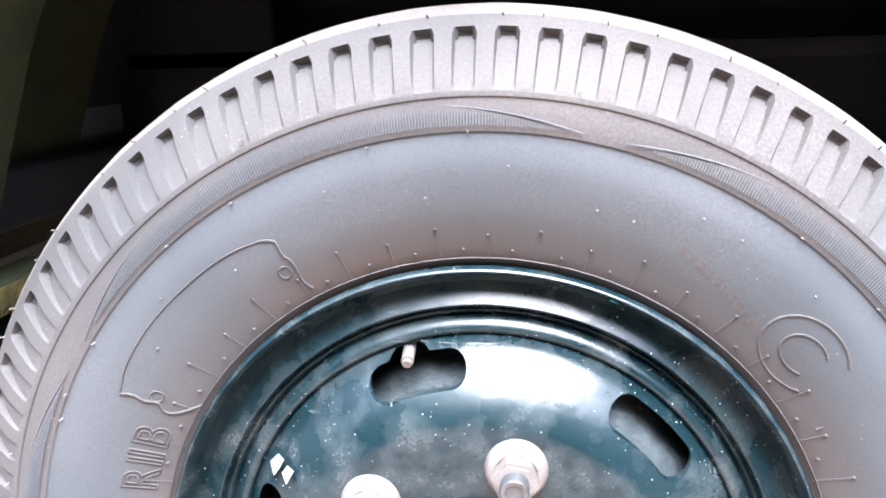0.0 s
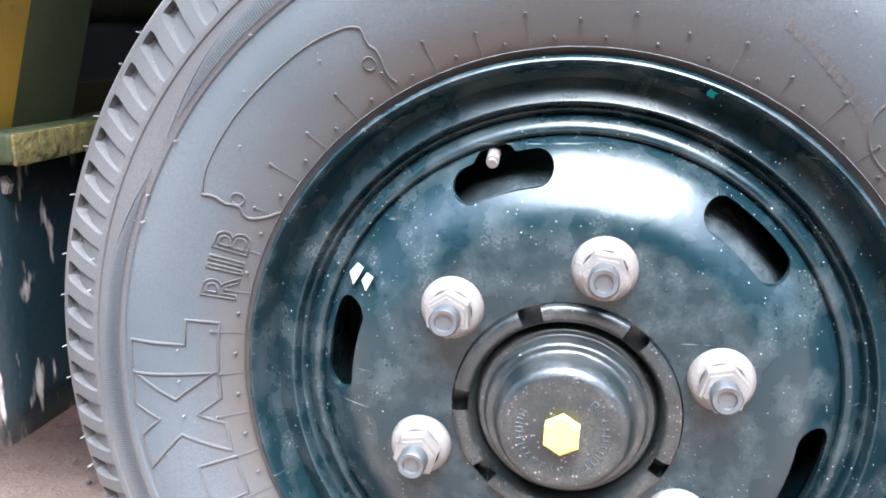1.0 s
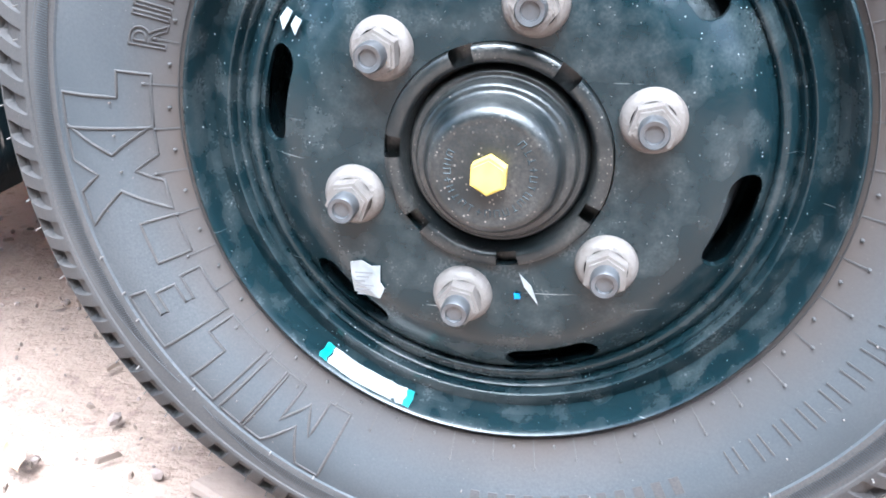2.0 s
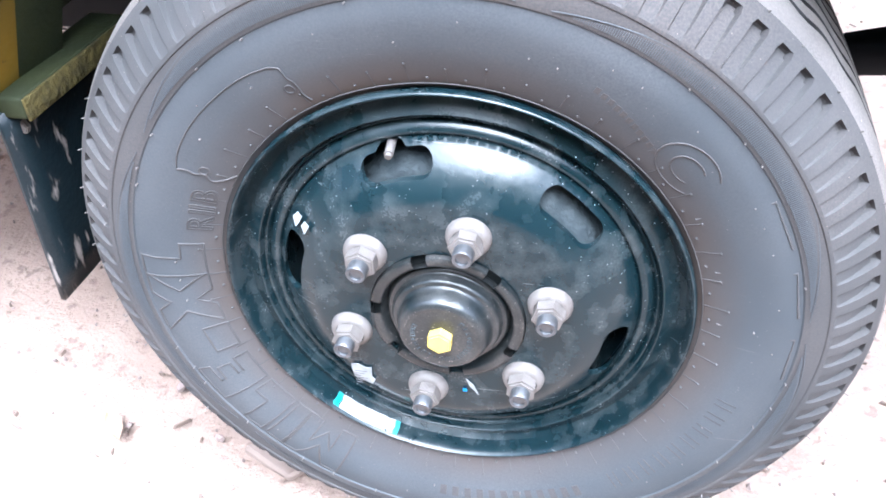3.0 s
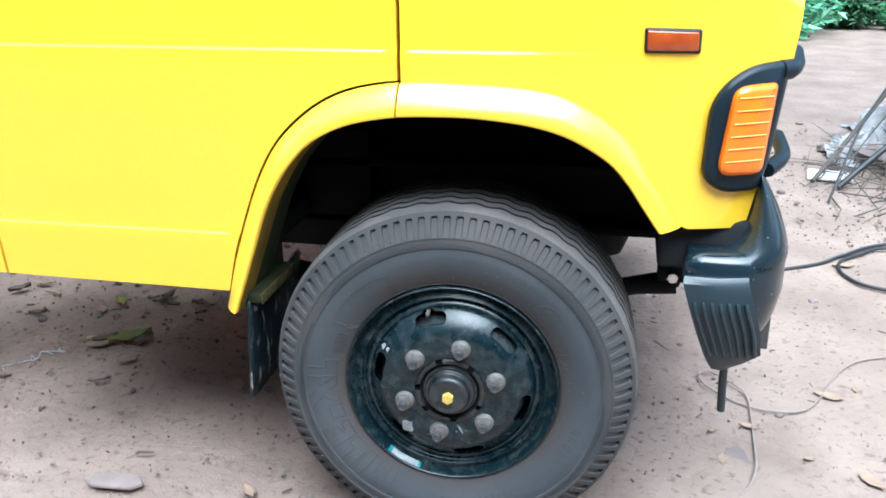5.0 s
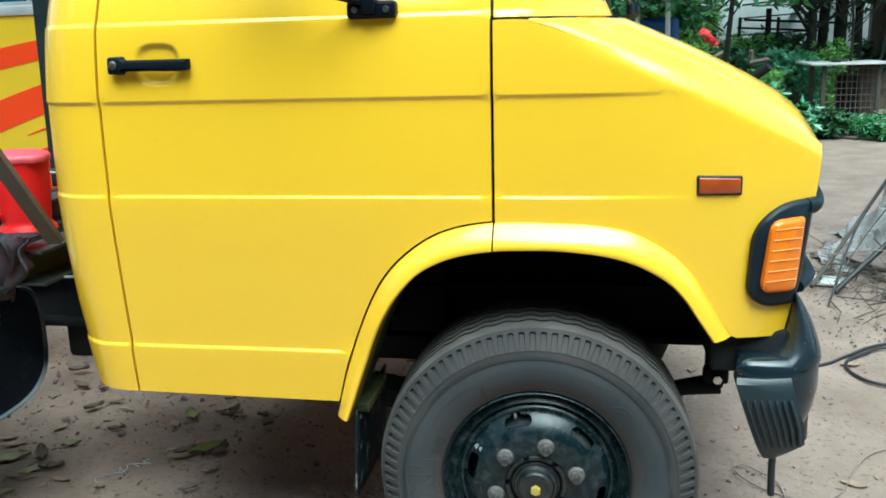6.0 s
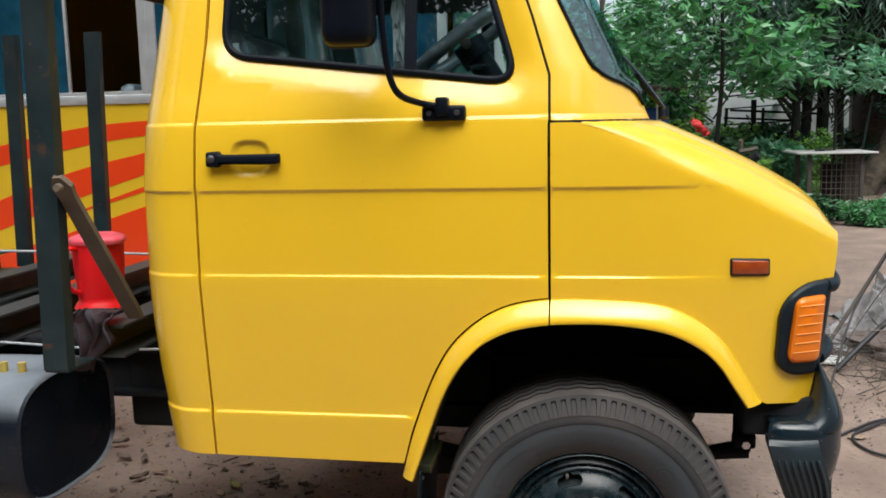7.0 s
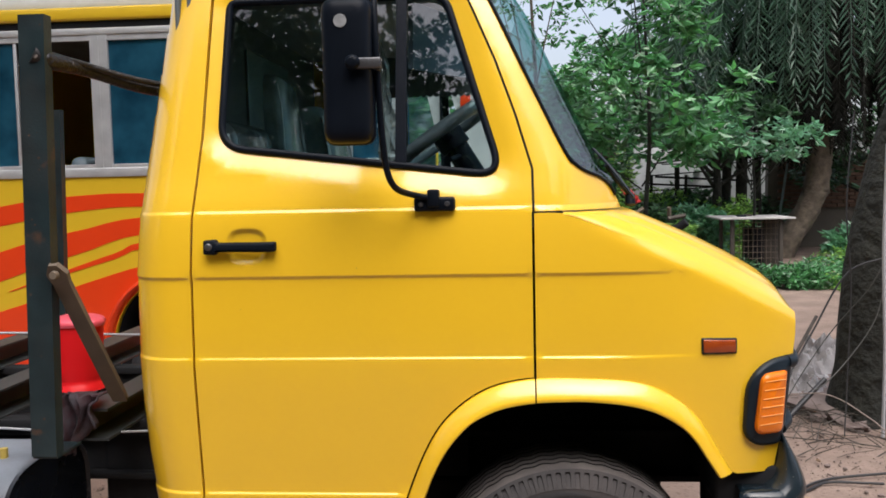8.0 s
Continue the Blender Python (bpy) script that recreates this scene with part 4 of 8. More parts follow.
def disc_depth(r):
    p = np.array(DISC_PROFILE)
    return float(np.interp(r, p[:, 0], p[:, 1]))


def disc_geometry(c):
    """The pressed wheel disc with its hand slots cut through."""
    def ray_capsule(t, half, wide):
        """Reach from a capsule's centre in the direction t."""
        lo, hi = 0.0, half + wide
        for _ in range(24):
            m = (lo + hi) / 2
            q = max(0.0, abs(m * math.cos(t)) - (half - wide))
            lo, hi = (m, hi) if math.hypot(q, m * math.sin(t)) < wide else (lo, m)
        return lo
    holes = [[(0.074 * math.cos(t), 0.074 * math.sin(t)) for t in np.linspace(0, 2 * math.pi, 72, endpoint=False)]]
    for k, s in enumerate((45.5, 105.5, 167.5, 225.5, 283.5, 344.0)):
        a, loop = radians(s), []
        for t in np.linspace(0, 2 * math.pi, 96, endpoint=False):
            m = ray_capsule(t, 0.0335, 0.0112)
            if k == 1:
                for off, rad in ((-0.003, 0.0150),):
                    for d in np.linspace(0.03, 0, 40):
                        if math.hypot(d * math.cos(t) - off, d * math.sin(t) - 0.0045) < rad:
                            m = max(m, d)
                            break
            u, w = m * math.cos(t), min(m * math.sin(t), 0.0166)
            r, b = 0.1565 + w, a - u / 0.1565
            loop.append((r * math.cos(b), r * math.sin(b)))
        holes.append(loop)
    outer = [(0.174 * math.cos(t), 0.174 * math.sin(t)) for t in np.linspace(0, 2 * math.pi, 144, endpoint=False)]
    polar_grid = [(r * math.cos(t), r * math.sin(t)) for r in np.linspace(0.079, 0.172, 30) for t in np.linspace(0, 2 * math.pi, 120, endpoint=False)]
    v, f = sheet(outer, holes, [0.9], [0.9], lambda x, z: np.array([disc_depth(math.hypot(p, q)) for p, q in zip(x, z)]), polar_grid, 0.007, 0.004)
    return [(x + c[0], y + c[1], z + c[2]) for x, y, z in v], f


def text_outline(ch, size, depth):
    """One raised letter as a thin outline, its foot at the origin, in x and y."""
    cu = bpy.data.curves.new("letter", 'FONT')
    cu.body, cu.size, cu.align_x = ch, size, 'CENTER'
    cu.fill_mode, cu.bevel_depth, cu.bevel_resolution, cu.resolution_u = 'NONE', depth, 1, 3
    ob = new("letter", cu)
    dg = bpy.context.evaluated_depsgraph_get()
    me = bpy.data.meshes.new_from_object(ob.evaluated_get(dg))
    v = [tuple(p.co) for p in me.vertices]
    f = [tuple(p.vertices) for p in me.polygons]
    bpy.data.objects.remove(ob)
    bpy.data.curves.remove(cu)
    bpy.data.meshes.remove(me)
    return v, f


def sidewall_depth(r):
    p = np.array(SIDE_PROFILE + [(0.3045, 0.019), (0.308, 0.0185), (0.319, 0.021), (0.33, 0.022)])
    return float(np.interp(r, p[:, 0], p[:, 1])) + 0.010


def on_wall(c, geo, angle, r0, lift=0.0, flip=False):
    """Wraps flat shapes (x along the circle, y outwards) onto the sidewall."""
    v, f = geo
    out = []
    for x, y, z in v:
        r = r0 + y
        a = math.radians(angle) - x / r0
        q = grow_r(r)
        out.append((c[0] + q * math.cos(a), c[1] + sidewall_depth(r) - lift - z, c[2] + q * math.sin(a)))
    return out, f


def bar(x0, x1, y0, y1, h=0.0012):
    return ([(x0, y0, -h), (x1, y0, -h), (x1, y1, -h), (x0, y1, -h), (x0, y0, h), (x1, y0, h), (x1, y1, h), (x0, y1, h)],
            [(0, 1, 2, 3), (4, 5, 6, 7), (0, 1, 5, 4), (1, 2, 6, 5), (2, 3, 7, 6), (3, 0, 4, 7)])


def build_wheel():
    c = (0.0, 0.0, 0.3745)
    hub = part("wheel", lathe([(0.03, 0.03), (0.16, 0.10), (0.165, 0.14), (0.03, 0.16)], c, 48), STEP, truck, "black steel wheel with six nuts and a dusty ribbed tyre")
    v, f, rows, n, m = tyre_geometry(c)
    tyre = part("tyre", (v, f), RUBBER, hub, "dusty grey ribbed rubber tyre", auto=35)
    me = tyre.data
    me.materials.append(TREAD)
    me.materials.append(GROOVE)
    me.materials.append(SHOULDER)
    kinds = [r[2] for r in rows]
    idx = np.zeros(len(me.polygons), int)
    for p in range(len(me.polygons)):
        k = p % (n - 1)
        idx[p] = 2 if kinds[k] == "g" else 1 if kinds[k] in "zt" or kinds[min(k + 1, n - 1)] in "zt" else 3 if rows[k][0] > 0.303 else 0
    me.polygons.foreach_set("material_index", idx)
    part("rim", lathe([(r * 1.022, d) for r, d in RIM_PROFILE] + [(0.2, 0.075), (0.19, 0.12), (0.185, 0.20), (0.165, 0.20), (0.17, 0.12), (0.1717, 0.078)], c, 160), RIM, hub, "glossy black rim with scuffed edges", auto=50)
    disc = part("disc", disc_geometry(c), RIM, hub, "black pressed disc with oval slots", auto=40)
    # hub ring, dome and bolt
    v, f = lathe(smooth_profile([(0.074, 0.040), (0.073, 0.024), (0.0715, 0.0205), (0.066, 0.020), (0.0625, 0.022), (0.0605, 0.030), (0.058, 0.038)], 26), c, 120)
    keep = []
    for q in f:
        k = (q[0] // 26) % 120
        a = 3.0 * k
        rr = np.mean([math.hypot(v[i][0] - c[0], v[i][2] - c[2]) for i in q])
        if rr > 0.0625 and any(abs((a - s + 180) % 360 - 180) < 5.5 for s in (106, 50, 172, 330, 218, 275)):
            continue
        keep.append(q)
    part("hub_ring", (v, keep), HUBBLACK, hub, "notched black hub ring", auto=40)
    part("hub_cap", lathe(smooth_profile([(0.06, 0.04), (0.0575, 0.03), (0.0555, 0.0265), (0.053, 0.027), (0.0515, 0.0245), (0.0505, 0.0185), (0.049, 0.0165), (0.046, 0.0158), (0.0442, 0.013), (0.0425, 0.006), (0.04, 0.0005), (0.0365, -0.0022), (0.034, -0.0028), (0.031, -0.0025), (0.024, -0.0025), (0.0005, -0.0025)], 80), c, 96), HUBBLACK, hub, "dusty domed black hub cap", auto=60)
    part("hub_bolt", hexagon(c, 0.0122, -0.0125, -0.0015, 0.45), GOLD, hub, "yellow plated hexagon bolt", smooth=False)
    marks = []
    rnd = random.Random(12)
    for k in range(21):
        a = radians(-205 + k * 12.4)
        strokes = [(-0.0016, 0.0), (0.0016, 0.0)] if rnd.random() < 0.6 else [(0.0, 0.0)]
        for off, _ in strokes:
            marks.append(tube([(c[0] + r * math.cos(a - off / r), -0.0026, c[2] + r * math.sin(a - off / r)) for r in (0.0245, 0.0290)], 0.00045, 4))
        e = rnd.choice((0.0246, 0.0268, 0.0289))
        marks.append(tube([(c[0] + e * math.cos(a - o / e), -0.0026, c[2] + e * math.sin(a - o / e)) for o in (-0.0016, 0.0016)], 0.00045, 4))
    tagged(part("cast_marks", merged(*marks), DRUM, hub, "small worn cast marks round the cap", smooth=False), kind="stuff")
    # nuts
    washer = lathe(smooth_profile([(0.0198, 0.0), (0.0205, -0.003), (0.0197, -0.007), (0.0175, -0.0105), (0.0140, -0.0120)], 14), (0, 0, 0), 32)
    nut0 = hexagon((0, 0, 0), 0.0150, -0.0245, -0.008, 0.2)
    stud = lathe([(0.0092, -0.020), (0.0092, -0.0345), (0.0083, -0.036), (0.0058, -0.0355), (0.0054, -0.0335), (0.0002, -0.0335)], (0, 0, 0), 24)
    first = None
    for k in range(6):
        a = radians(16.3 + 60 * k)
        pos = Vector((c[0] + 0.0992 * math.cos(a), 0.0285, c[2] + 0.0992 * math.sin(a)))
        if first is None:
            bm = bmesh.new()
            tmp = bpy.data.meshes.new("t")
            tmp.from_pydata(washer[0], [], washer[1])
            bm.from_mesh(tmp)
            bpy.data.meshes.remove(tmp)
            wheel_nut = part("wheel_nut", join(bm, nut0), NUT, None, auto=35)
            tmp = part("stud", stud, STUD, None, auto=35)
            first = (wheel_nut.data, tmp.data)
            for o in (wheel_nut, tmp):
                bpy.data.objects.remove(o)
        geo_n, geo_s = first
        w = new("wheel_nut", geo_n)
        w.parent = hub
        spin = Matrix.Rotation(0.37 * k, 4, 'Y')
        w.matrix_local = Matrix.Translation(pos - base_of(hub)) @ spin
        w["label"] = "dusty zinc wheel nut with flange"
        s = new("wheel_stud", geo_s)
        s.parent = hub
        s.matrix_local = Matrix.Translation(pos - base_of(hub)) @ spin
    # valve
    a = radians(107)
    p0 = (c[0] + 0.174 * math.cos(a), 0.095, c[2] + 0.174 * math.sin(a))
    p1 = (c[0] + 0.1655 * math.cos(a), 0.050, c[2] + 0.1655 * math.sin(a))
    part("valve", merged(tube([p0, p1], 0.0042, 12), tube([p1, (p1[0] * 1.0, p1[1] - 0.003, p1[2] - 0.001)], 0.0030, 12)), NUT, hub, "pale rubber valve stem")
    part("rim_well", lathe([(0.150, 0.13), (0.174, 0.11), (0.176, 0.082)], c, 64), STEP, hub)
    part("hub_seat", lathe([(0.056, 0.036), (0.0748, 0.0345), (0.076, 0.040)], c, 72), HUBBLACK, hub, "dusty floor of the hub notches")
    # raised writing and ribs of the sidewall
    geos = []
    bold = {"L": [(0, 0), (0.67, 0), (0.67, 0.36), (0.36, 0.36), (0.36, 1), (0, 1)], "I": [(0, 0), (0.34, 0), (0.34, 1), (0, 1)], "-": [(0, 0), (0.52, 0), (0.52, 0.42), (0, 0.42)],
            "X": [(0, 0), (0.38, 0), (0.55, 0.28), (0.72, 0), (1.1, 0), (0.76, 0.5), (1.1, 1), (0.72, 1), (0.55, 0.72), (0.38, 1), (0, 1), (0.34, 0.5)],
            "E": [(0, 0), (0.67, 0), (0.67, 0.26), (0.34, 0.26), (0.34, 0.37), (0.6, 0.37), (0.6, 0.63), (0.34, 0.63), (0.34, 0.74), (0.67, 0.74), (0.67, 1), (0, 1)],
            "M": [(0, 0), (0.32, 0), (0.32, 0.55), (0.525, 0.15), (0.73, 0.55), (0.73, 0), (1.05, 0), (1.05, 1), (0.76, 1), (0.525, 0.5), (0.29, 1), (0, 1)]}
    for ch, ang in (("M", 234.8), ("I", 226.2), ("L", 218.2), ("E", 207.8), ("-", 196.8), ("X", 185.0), ("L", 173.8)):
        wide = max(p[0] for p in bold[ch])
        line = [(0.056 * (x - wide / 2), 0.056 * y, 0.0) for x, y in dense(bold[ch], 0.12)]
        geos.append(on_wall(c, tube(line, 0.0011, 6, closed=True), ang, 0.2440))
    for ch, ang in (("R", 163.3), ("I", 160.0), ("I", 158.6), ("B", 155.4)):
        geos.append(on_wall(c, text_outline(ch, 0.030, 0.0007), ang, 0.2365, 0.0004))
    tagged(part("raised_lettering", merged(*geos), SHOULDER, hub, "raised outlined letters on the tyre wall"), kind="stuff")
    geos = []
    # outlined mould patch above the small letters
    def wall_line(pts, rad, n):
        line = curve_points(pts, n)
        return tube([(c[0] + q * math.cos(radians(a)), c[1] + sidewall_depth(0.22 + (q - 0.22) / 1.075) - 0.0003, c[2] + q * math.sin(radians(a))) for q, a in line], rad, 6)
    geos.append(wall_line([(0.279, 119.2), (0.2831, 124.4), (0.2845, 132.5), (0.2849, 139.9), (0.2829, 146.2), (0.2785, 149.9)], 0.0007, 40))
    geos.append(wall_line([(0.279, 119.2), (0.2737, 117.6), (0.2643, 117.9), (0.2567, 117.3), (0.2429, 117.9), (0.2353, 117.4)], 0.0009, 24))
    geos.append(wall_line([(0.278, 150.1), (0.270, 149.5), (0.2628, 149.9), (0.2544, 149.3), (0.247, 150.6), (0.2378, 149.6), (0.2291, 147.4)], 0.0011, 30))
    for q0, a0 in ((0.2534, 119.2), (0.2565, 148.4)):
        geos.append(wall_line([(q0 + 0.0042 * math.cos(t), a0 + 0.95 * math.sin(t)) for t in np.linspace(0, 6.28, 16)], 0.0007, 24))
    # maker's mark as plain outline shapes
    arc = [(0.026 * math.cos(t), 0.026 + 0.021 * math.sin(t), 0) for t in np.linspace(0.8, 5.5, 24)]
    geos.append(on_wall(c, tube(arc, 0.0009, 6), 41, 0.232))
    arc2 = [(0.014 * math.cos(t), 0.026 + 0.011 * math.sin(t), 0) for t in np.linspace(0.9, 5.4, 20)]
    geos.append(on_wall(c, tube(arc2, 0.0009, 6), 41, 0.232))
    for ang in (25, 11, -3):
        geos.append(on_wall(c, tube([(-0.02, 0.0, 0), (-0.02, 0.06, 0), (0.018, 0.06, 0)], 0.0012, 6), ang, 0.240))
    for k in range(9):
        geos.append(on_wall(c, merged(bar(-0.0045, -0.0035, 0, 0.017, 0.0008), bar(0.0025, 0.0035, 0, 0.017, 0.0008)), -18 - 4.3 * k, 0.262))
    for k in range(11):
        geos.append(on_wall(c, bar(-0.0022, 0.0022, 0, 0.0055, 0.0003), 62.5 - 1.5 * k, 0.262 - 0.0016 * k))
    for k in range(12):
        geos.append(on_wall(c, bar(-0.0035, 0.0035, 0, 0.012, 0.0006), -62 - 2.9 * k, 0.266))
    tagged(part("maker_mark", merged(*geos), SHOULDER, hub, "raised maker's mark and unreadable small print"), kind="stuff")
    ticks = []

    def pip(x, y, rad, high):
        ring = [(x + rad * math.cos(t), y + rad * math.sin(t), 0.0) for t in np.linspace(0, 2 * math.pi, 6, endpoint=False)]
        top = [(x + rad * 0.55 * math.cos(t), y + rad * 0.55 * math.sin(t), high) for t in np.linspace(0, 2 * math.pi, 6, endpoint=False)]
        return ring + top, [(k, (k + 1) % 6, 6 + (k + 1) % 6, 6 + k) for k in range(6)] + [tuple(range(6, 12))]
    for k in range(48):
        ang, high = 73.5 + 7.5 * k, 0.0215 if k % 2 else 0.0165
        ticks.append(on_wall(c, merged(bar(-0.0005, 0.0005, 0, high, 0.0008), pip(0, high, 0.0013, 0.0016)), ang, 0.2265))
        ticks.append(on_wall(c, pip(0, 0, 0.0014, 0.0020), ang + 3.8, 0.2335))
    ticks.append(lathe([(0.2281, 0.0505), (0.2287, 0.0492), (0.2293, 0.0500)], c, 120))
    tagged(part("vent_ribs", merged(*ticks), SHOULDER, hub, "fine moulded ribs and pips near the bead"), kind="stuff")
    # wavy decorative band on the shoulder, and whiskers
    band = []
    for k in range(5):
        a0 = 40 + 72 * k
        pts = [(math.radians(-w) * 0.31, 0.004 + 0.017 * math.sin(math.pi * (w + 33) / 66) ** 1.0, 0.0) for w in np.linspace(-33, 33, 30)]
        band.append(on_wall(c, tube(pts, 0.0004, 5), a0, 0.304, 0.0))
        for w in np.arange(-30, 31, 0.32):
            h = 0.015 * math.sin(math.pi * (w + 33) / 66)
            band.append(on_wall(c, bar(math.radians(w) * 0.31 - 0.0003, math.radians(w) * 0.31 + 0.0003, 0.0035, 0.003 + h, 0.0002), a0, 0.304, 0.0))
    tagged(part("hatched_band", merged(*band), RUBBER, hub, "finely hatched crescents on the tyre shoulder"), kind="stuff")
    hairs = []
    rnd = random.Random(4)
    for k in range(130):
        edge = k % 2 == 0
        a = 2 * math.pi * (k + rnd.uniform(-0.5, 0.5)) / 130
        r = 0.3665 if edge else rnd.choice((0.302, 0.268, 0.285, 0.330, 0.304))
        y = float(np.interp(r, [0.26, 0.303, 0.33, 0.367], [0.036, 0.031, 0.031, 0.062]))
        out, long = (rnd.uniform(0.001, 0.0042), 0.002) if edge else (0.0004, 0.0032)
        r = grow_r(r)
        q = (c[0] + r * math.cos(a), y + 0.001, c[2] + r * math.sin(a))
        e = (q[0] + out * math.cos(a + 0.3), y - long, q[2] + out * math.sin(a + 0.3))
        hairs.append(tube([q, e], 0.0006 if edge else 0.0007, 5))
    tagged(part("mould_flash", merged(*hairs), TREAD, hub, "short pale mould whiskers"), kind="stuff")
    # stickers and paint marks
    def patch(pts, rad_depth, mat, name, label):
        vv = [(x, min(rad_depth(math.hypot(x, z - c[2])), rad_depth(math.hypot(x, z - c[2]) - 0.004)) - 0.0022, z) for x, z in pts]
        part(name, (vv + [(x, y + 0.0008, z) for x, y, z in vv], [tuple(range(len(vv))), tuple(range(len(vv), 2 * len(vv)))[::-1]] + [(k, (k + 1) % len(vv), len(vv) + (k + 1) % len(vv), len(vv) + k) for k in range(len(vv))]), mat, hub, label, smooth=False)

    def polar(r, a):
        return (c[0] + r * math.cos(radians(a)), c[2] + r * math.sin(radians(a)))
    patch([(-0.102, 0.2965), (-0.0935, 0.2985), (-0.087, 0.2945), (-0.0805, 0.2955), (-0.0815, 0.2825), (-0.0785, 0.278), (-0.0825, 0.2690), (-0.103, 0.2705), (-0.1025, 0.285)], disc_depth, WHITE, "sticker", "torn white paper sticker with small print")
    vv = []
    for k in range(6):
        x0, x1, z0 = -0.0985 + 0.0008 * (k % 2), -0.0855 - 0.003 * (k % 3), 0.2905 - 0.0032 * k
        y = disc_depth(0.118) - 0.0036
        vv.append(([(x0, y, z0), (x1, y, z0), (x1, y, z0 - 0.0012), (x0, y, z0 - 0.0012)], [(0, 1, 2, 3)]))
    part("sticker_print", merged(*vv), INK, hub, smooth=False)
    patch([(-0.1405, 0.4645), (-0.135, 0.4625), (-0.1385, 0.4565), (-0.143, 0.4505), (-0.147, 0.4575)], disc_depth, WHITE, "paint_chip", "white chip of bare paint")
    patch([(-0.132, 0.460), (-0.1265, 0.458), (-0.132, 0.4485), (-0.136, 0.4545)], disc_depth, WHITE, "paint_chip", "white chip of bare paint")
    patch([polar(0.080, 281), polar(0.090, 282), polar(0.104, 285.5), polar(0.090, 285)], disc_depth, WHITE, "paint_streak", "white paint streak")
    patch([polar(0.098, 279.5), polar(0.098, 277), polar(0.094, 277.2), polar(0.0945, 279.4)], disc_depth, BLUE, "blue_mark", "small blue paint dab")

    def rim_depth(r):
        return float(np.interp(r, [p[0] for p in RIM_FACE], [p[1] for p in RIM_FACE]))
    for a0, a1, mat, nm in ((232.2, 249.5, WHITE, "paper_strip"), (230.2, 232.0, TEAL, "teal_mark"), (249.7, 251.2, TEAL, "teal_mark"), (66.5, 67.8, TEAL, "teal_mark")):
        vv, ff = [], []
        angs, rads = np.linspace(a0, a1, 10), np.linspace(0.2065, 0.2140, 7)
        for a in angs:
            wob = 0.0022 * noise.noise((a * 0.7, a0, 2.0))
            for q, r in enumerate(rads):
                x, z = polar((r + wob * (1 if q in (0, 6) else 0.4)) * 1.022, a + 0.5 * noise.noise((q * 0.9, a0, 5.0)))
                vv.append((x, rim_depth(r) - 0.0015, z))
        ff = [(i * 7 + j, i * 7 + j + 1, i * 7 + j + 8, i * 7 + j + 7) for i in range(9) for j in range(6)]
        part(nm, (vv, ff), mat, hub, "white paper strip stuck in the rim" if mat is WHITE else "teal paint dab")
    steer = Matrix.Rotation(radians(2.7), 4, 'Z')
    hub.matrix_local = Matrix.Translation(-base_of(hub)) @ steer @ Matrix.Translation(base_of(hub))
    return hub


wheel = build_wheel()


def far_wheel(x, y, name="wheel"):
    c = (x, y, 0.381)
    h = part(name, lathe([(0.207, 0.20), (0.30, 0.235), (0.355, 0.22), (0.378, 0.16), (0.378, 0.08), (0.355, 0.02), (0.30, 0.0), (0.207, 0.04)], c, 64), RUBBER, truck, "dusty black wheel")
    part("rim", lathe([(0.207, 0.04), (0.17, 0.08), (0.12, 0.10), (0.001, 0.10)], c, 48), RIM, h)
    part("rim", lathe([(0.207, 0.20), (0.17, 0.16), (0.12, 0.14), (0.001, 0.14)], c, 48), RIM, h)


far_wheel(0.0, WIDTH - 0.25)
far_wheel(-2.75, 0.30)
far_wheel(-2.75, WIDTH - 0.5)

# ---------------- fittings of the cab ----------------
def loft(sections):
    """Skin through closed rings of equal count, with end caps."""
    v, f = [], []
    m = len(sections[0])
    for s in sections:
        v += [tuple(p) for p in s]
    for a in range(len(sections) - 1):
        for b in range(m):
            c = (b + 1) % m
            f.append((a * m + b, a * m + c, (a + 1) * m + c, (a + 1) * m + b))
    f.append(tuple(range(m))[::-1])
    f.append(tuple((len(sections) - 1) * m + b for b in range(m)))
    return v, f


def plate(outline, skin, proud, thick, bevel=0.003):
    """A flat-faced moulding over an outline on the flank, with a rounded rim."""
    rings = [(0.0, thick), (0.0, bevel - proud), (-bevel * 0.4, bevel * 0.3 - proud), (-bevel, -proud)]
    secs = []
    for grow, dy in rings:
        secs.append([(x, float(skin(np.array([x]), np.array([z]))[0]) + dy, z) for x, z in grown(outline, grow)])
    return loft(secs)


def build_handle():
    grip = rounded([(-0.979, 1.352), (-0.979, 1.390), (-0.945, 1.392), (-0.940, 1.383), (-0.800, 1.383), (-0.781, 1.384), (-0.781, 1.358), (-0.80, 1.356), (-0.940, 1.358), (-0.945, 1.350)], 0.006, 4)
    h = part("door_handle", plate(dense(grip, 0.006), flank, 0.026, -0.006, 0.006), PLASTIC, door_near, "black plastic pull handle with a lock", auto=40)
    lock = lathe([(0.0001, -0.001), (0.009, -0.001), (0.0105, 0.001), (0.0105, 0.006)], (-0.963, float(flank(-0.963, 1.372)) - 0.028, 1.372), 20)
    part("lock", lock, STUD, door_near, "round steel key lock")


build_handle()


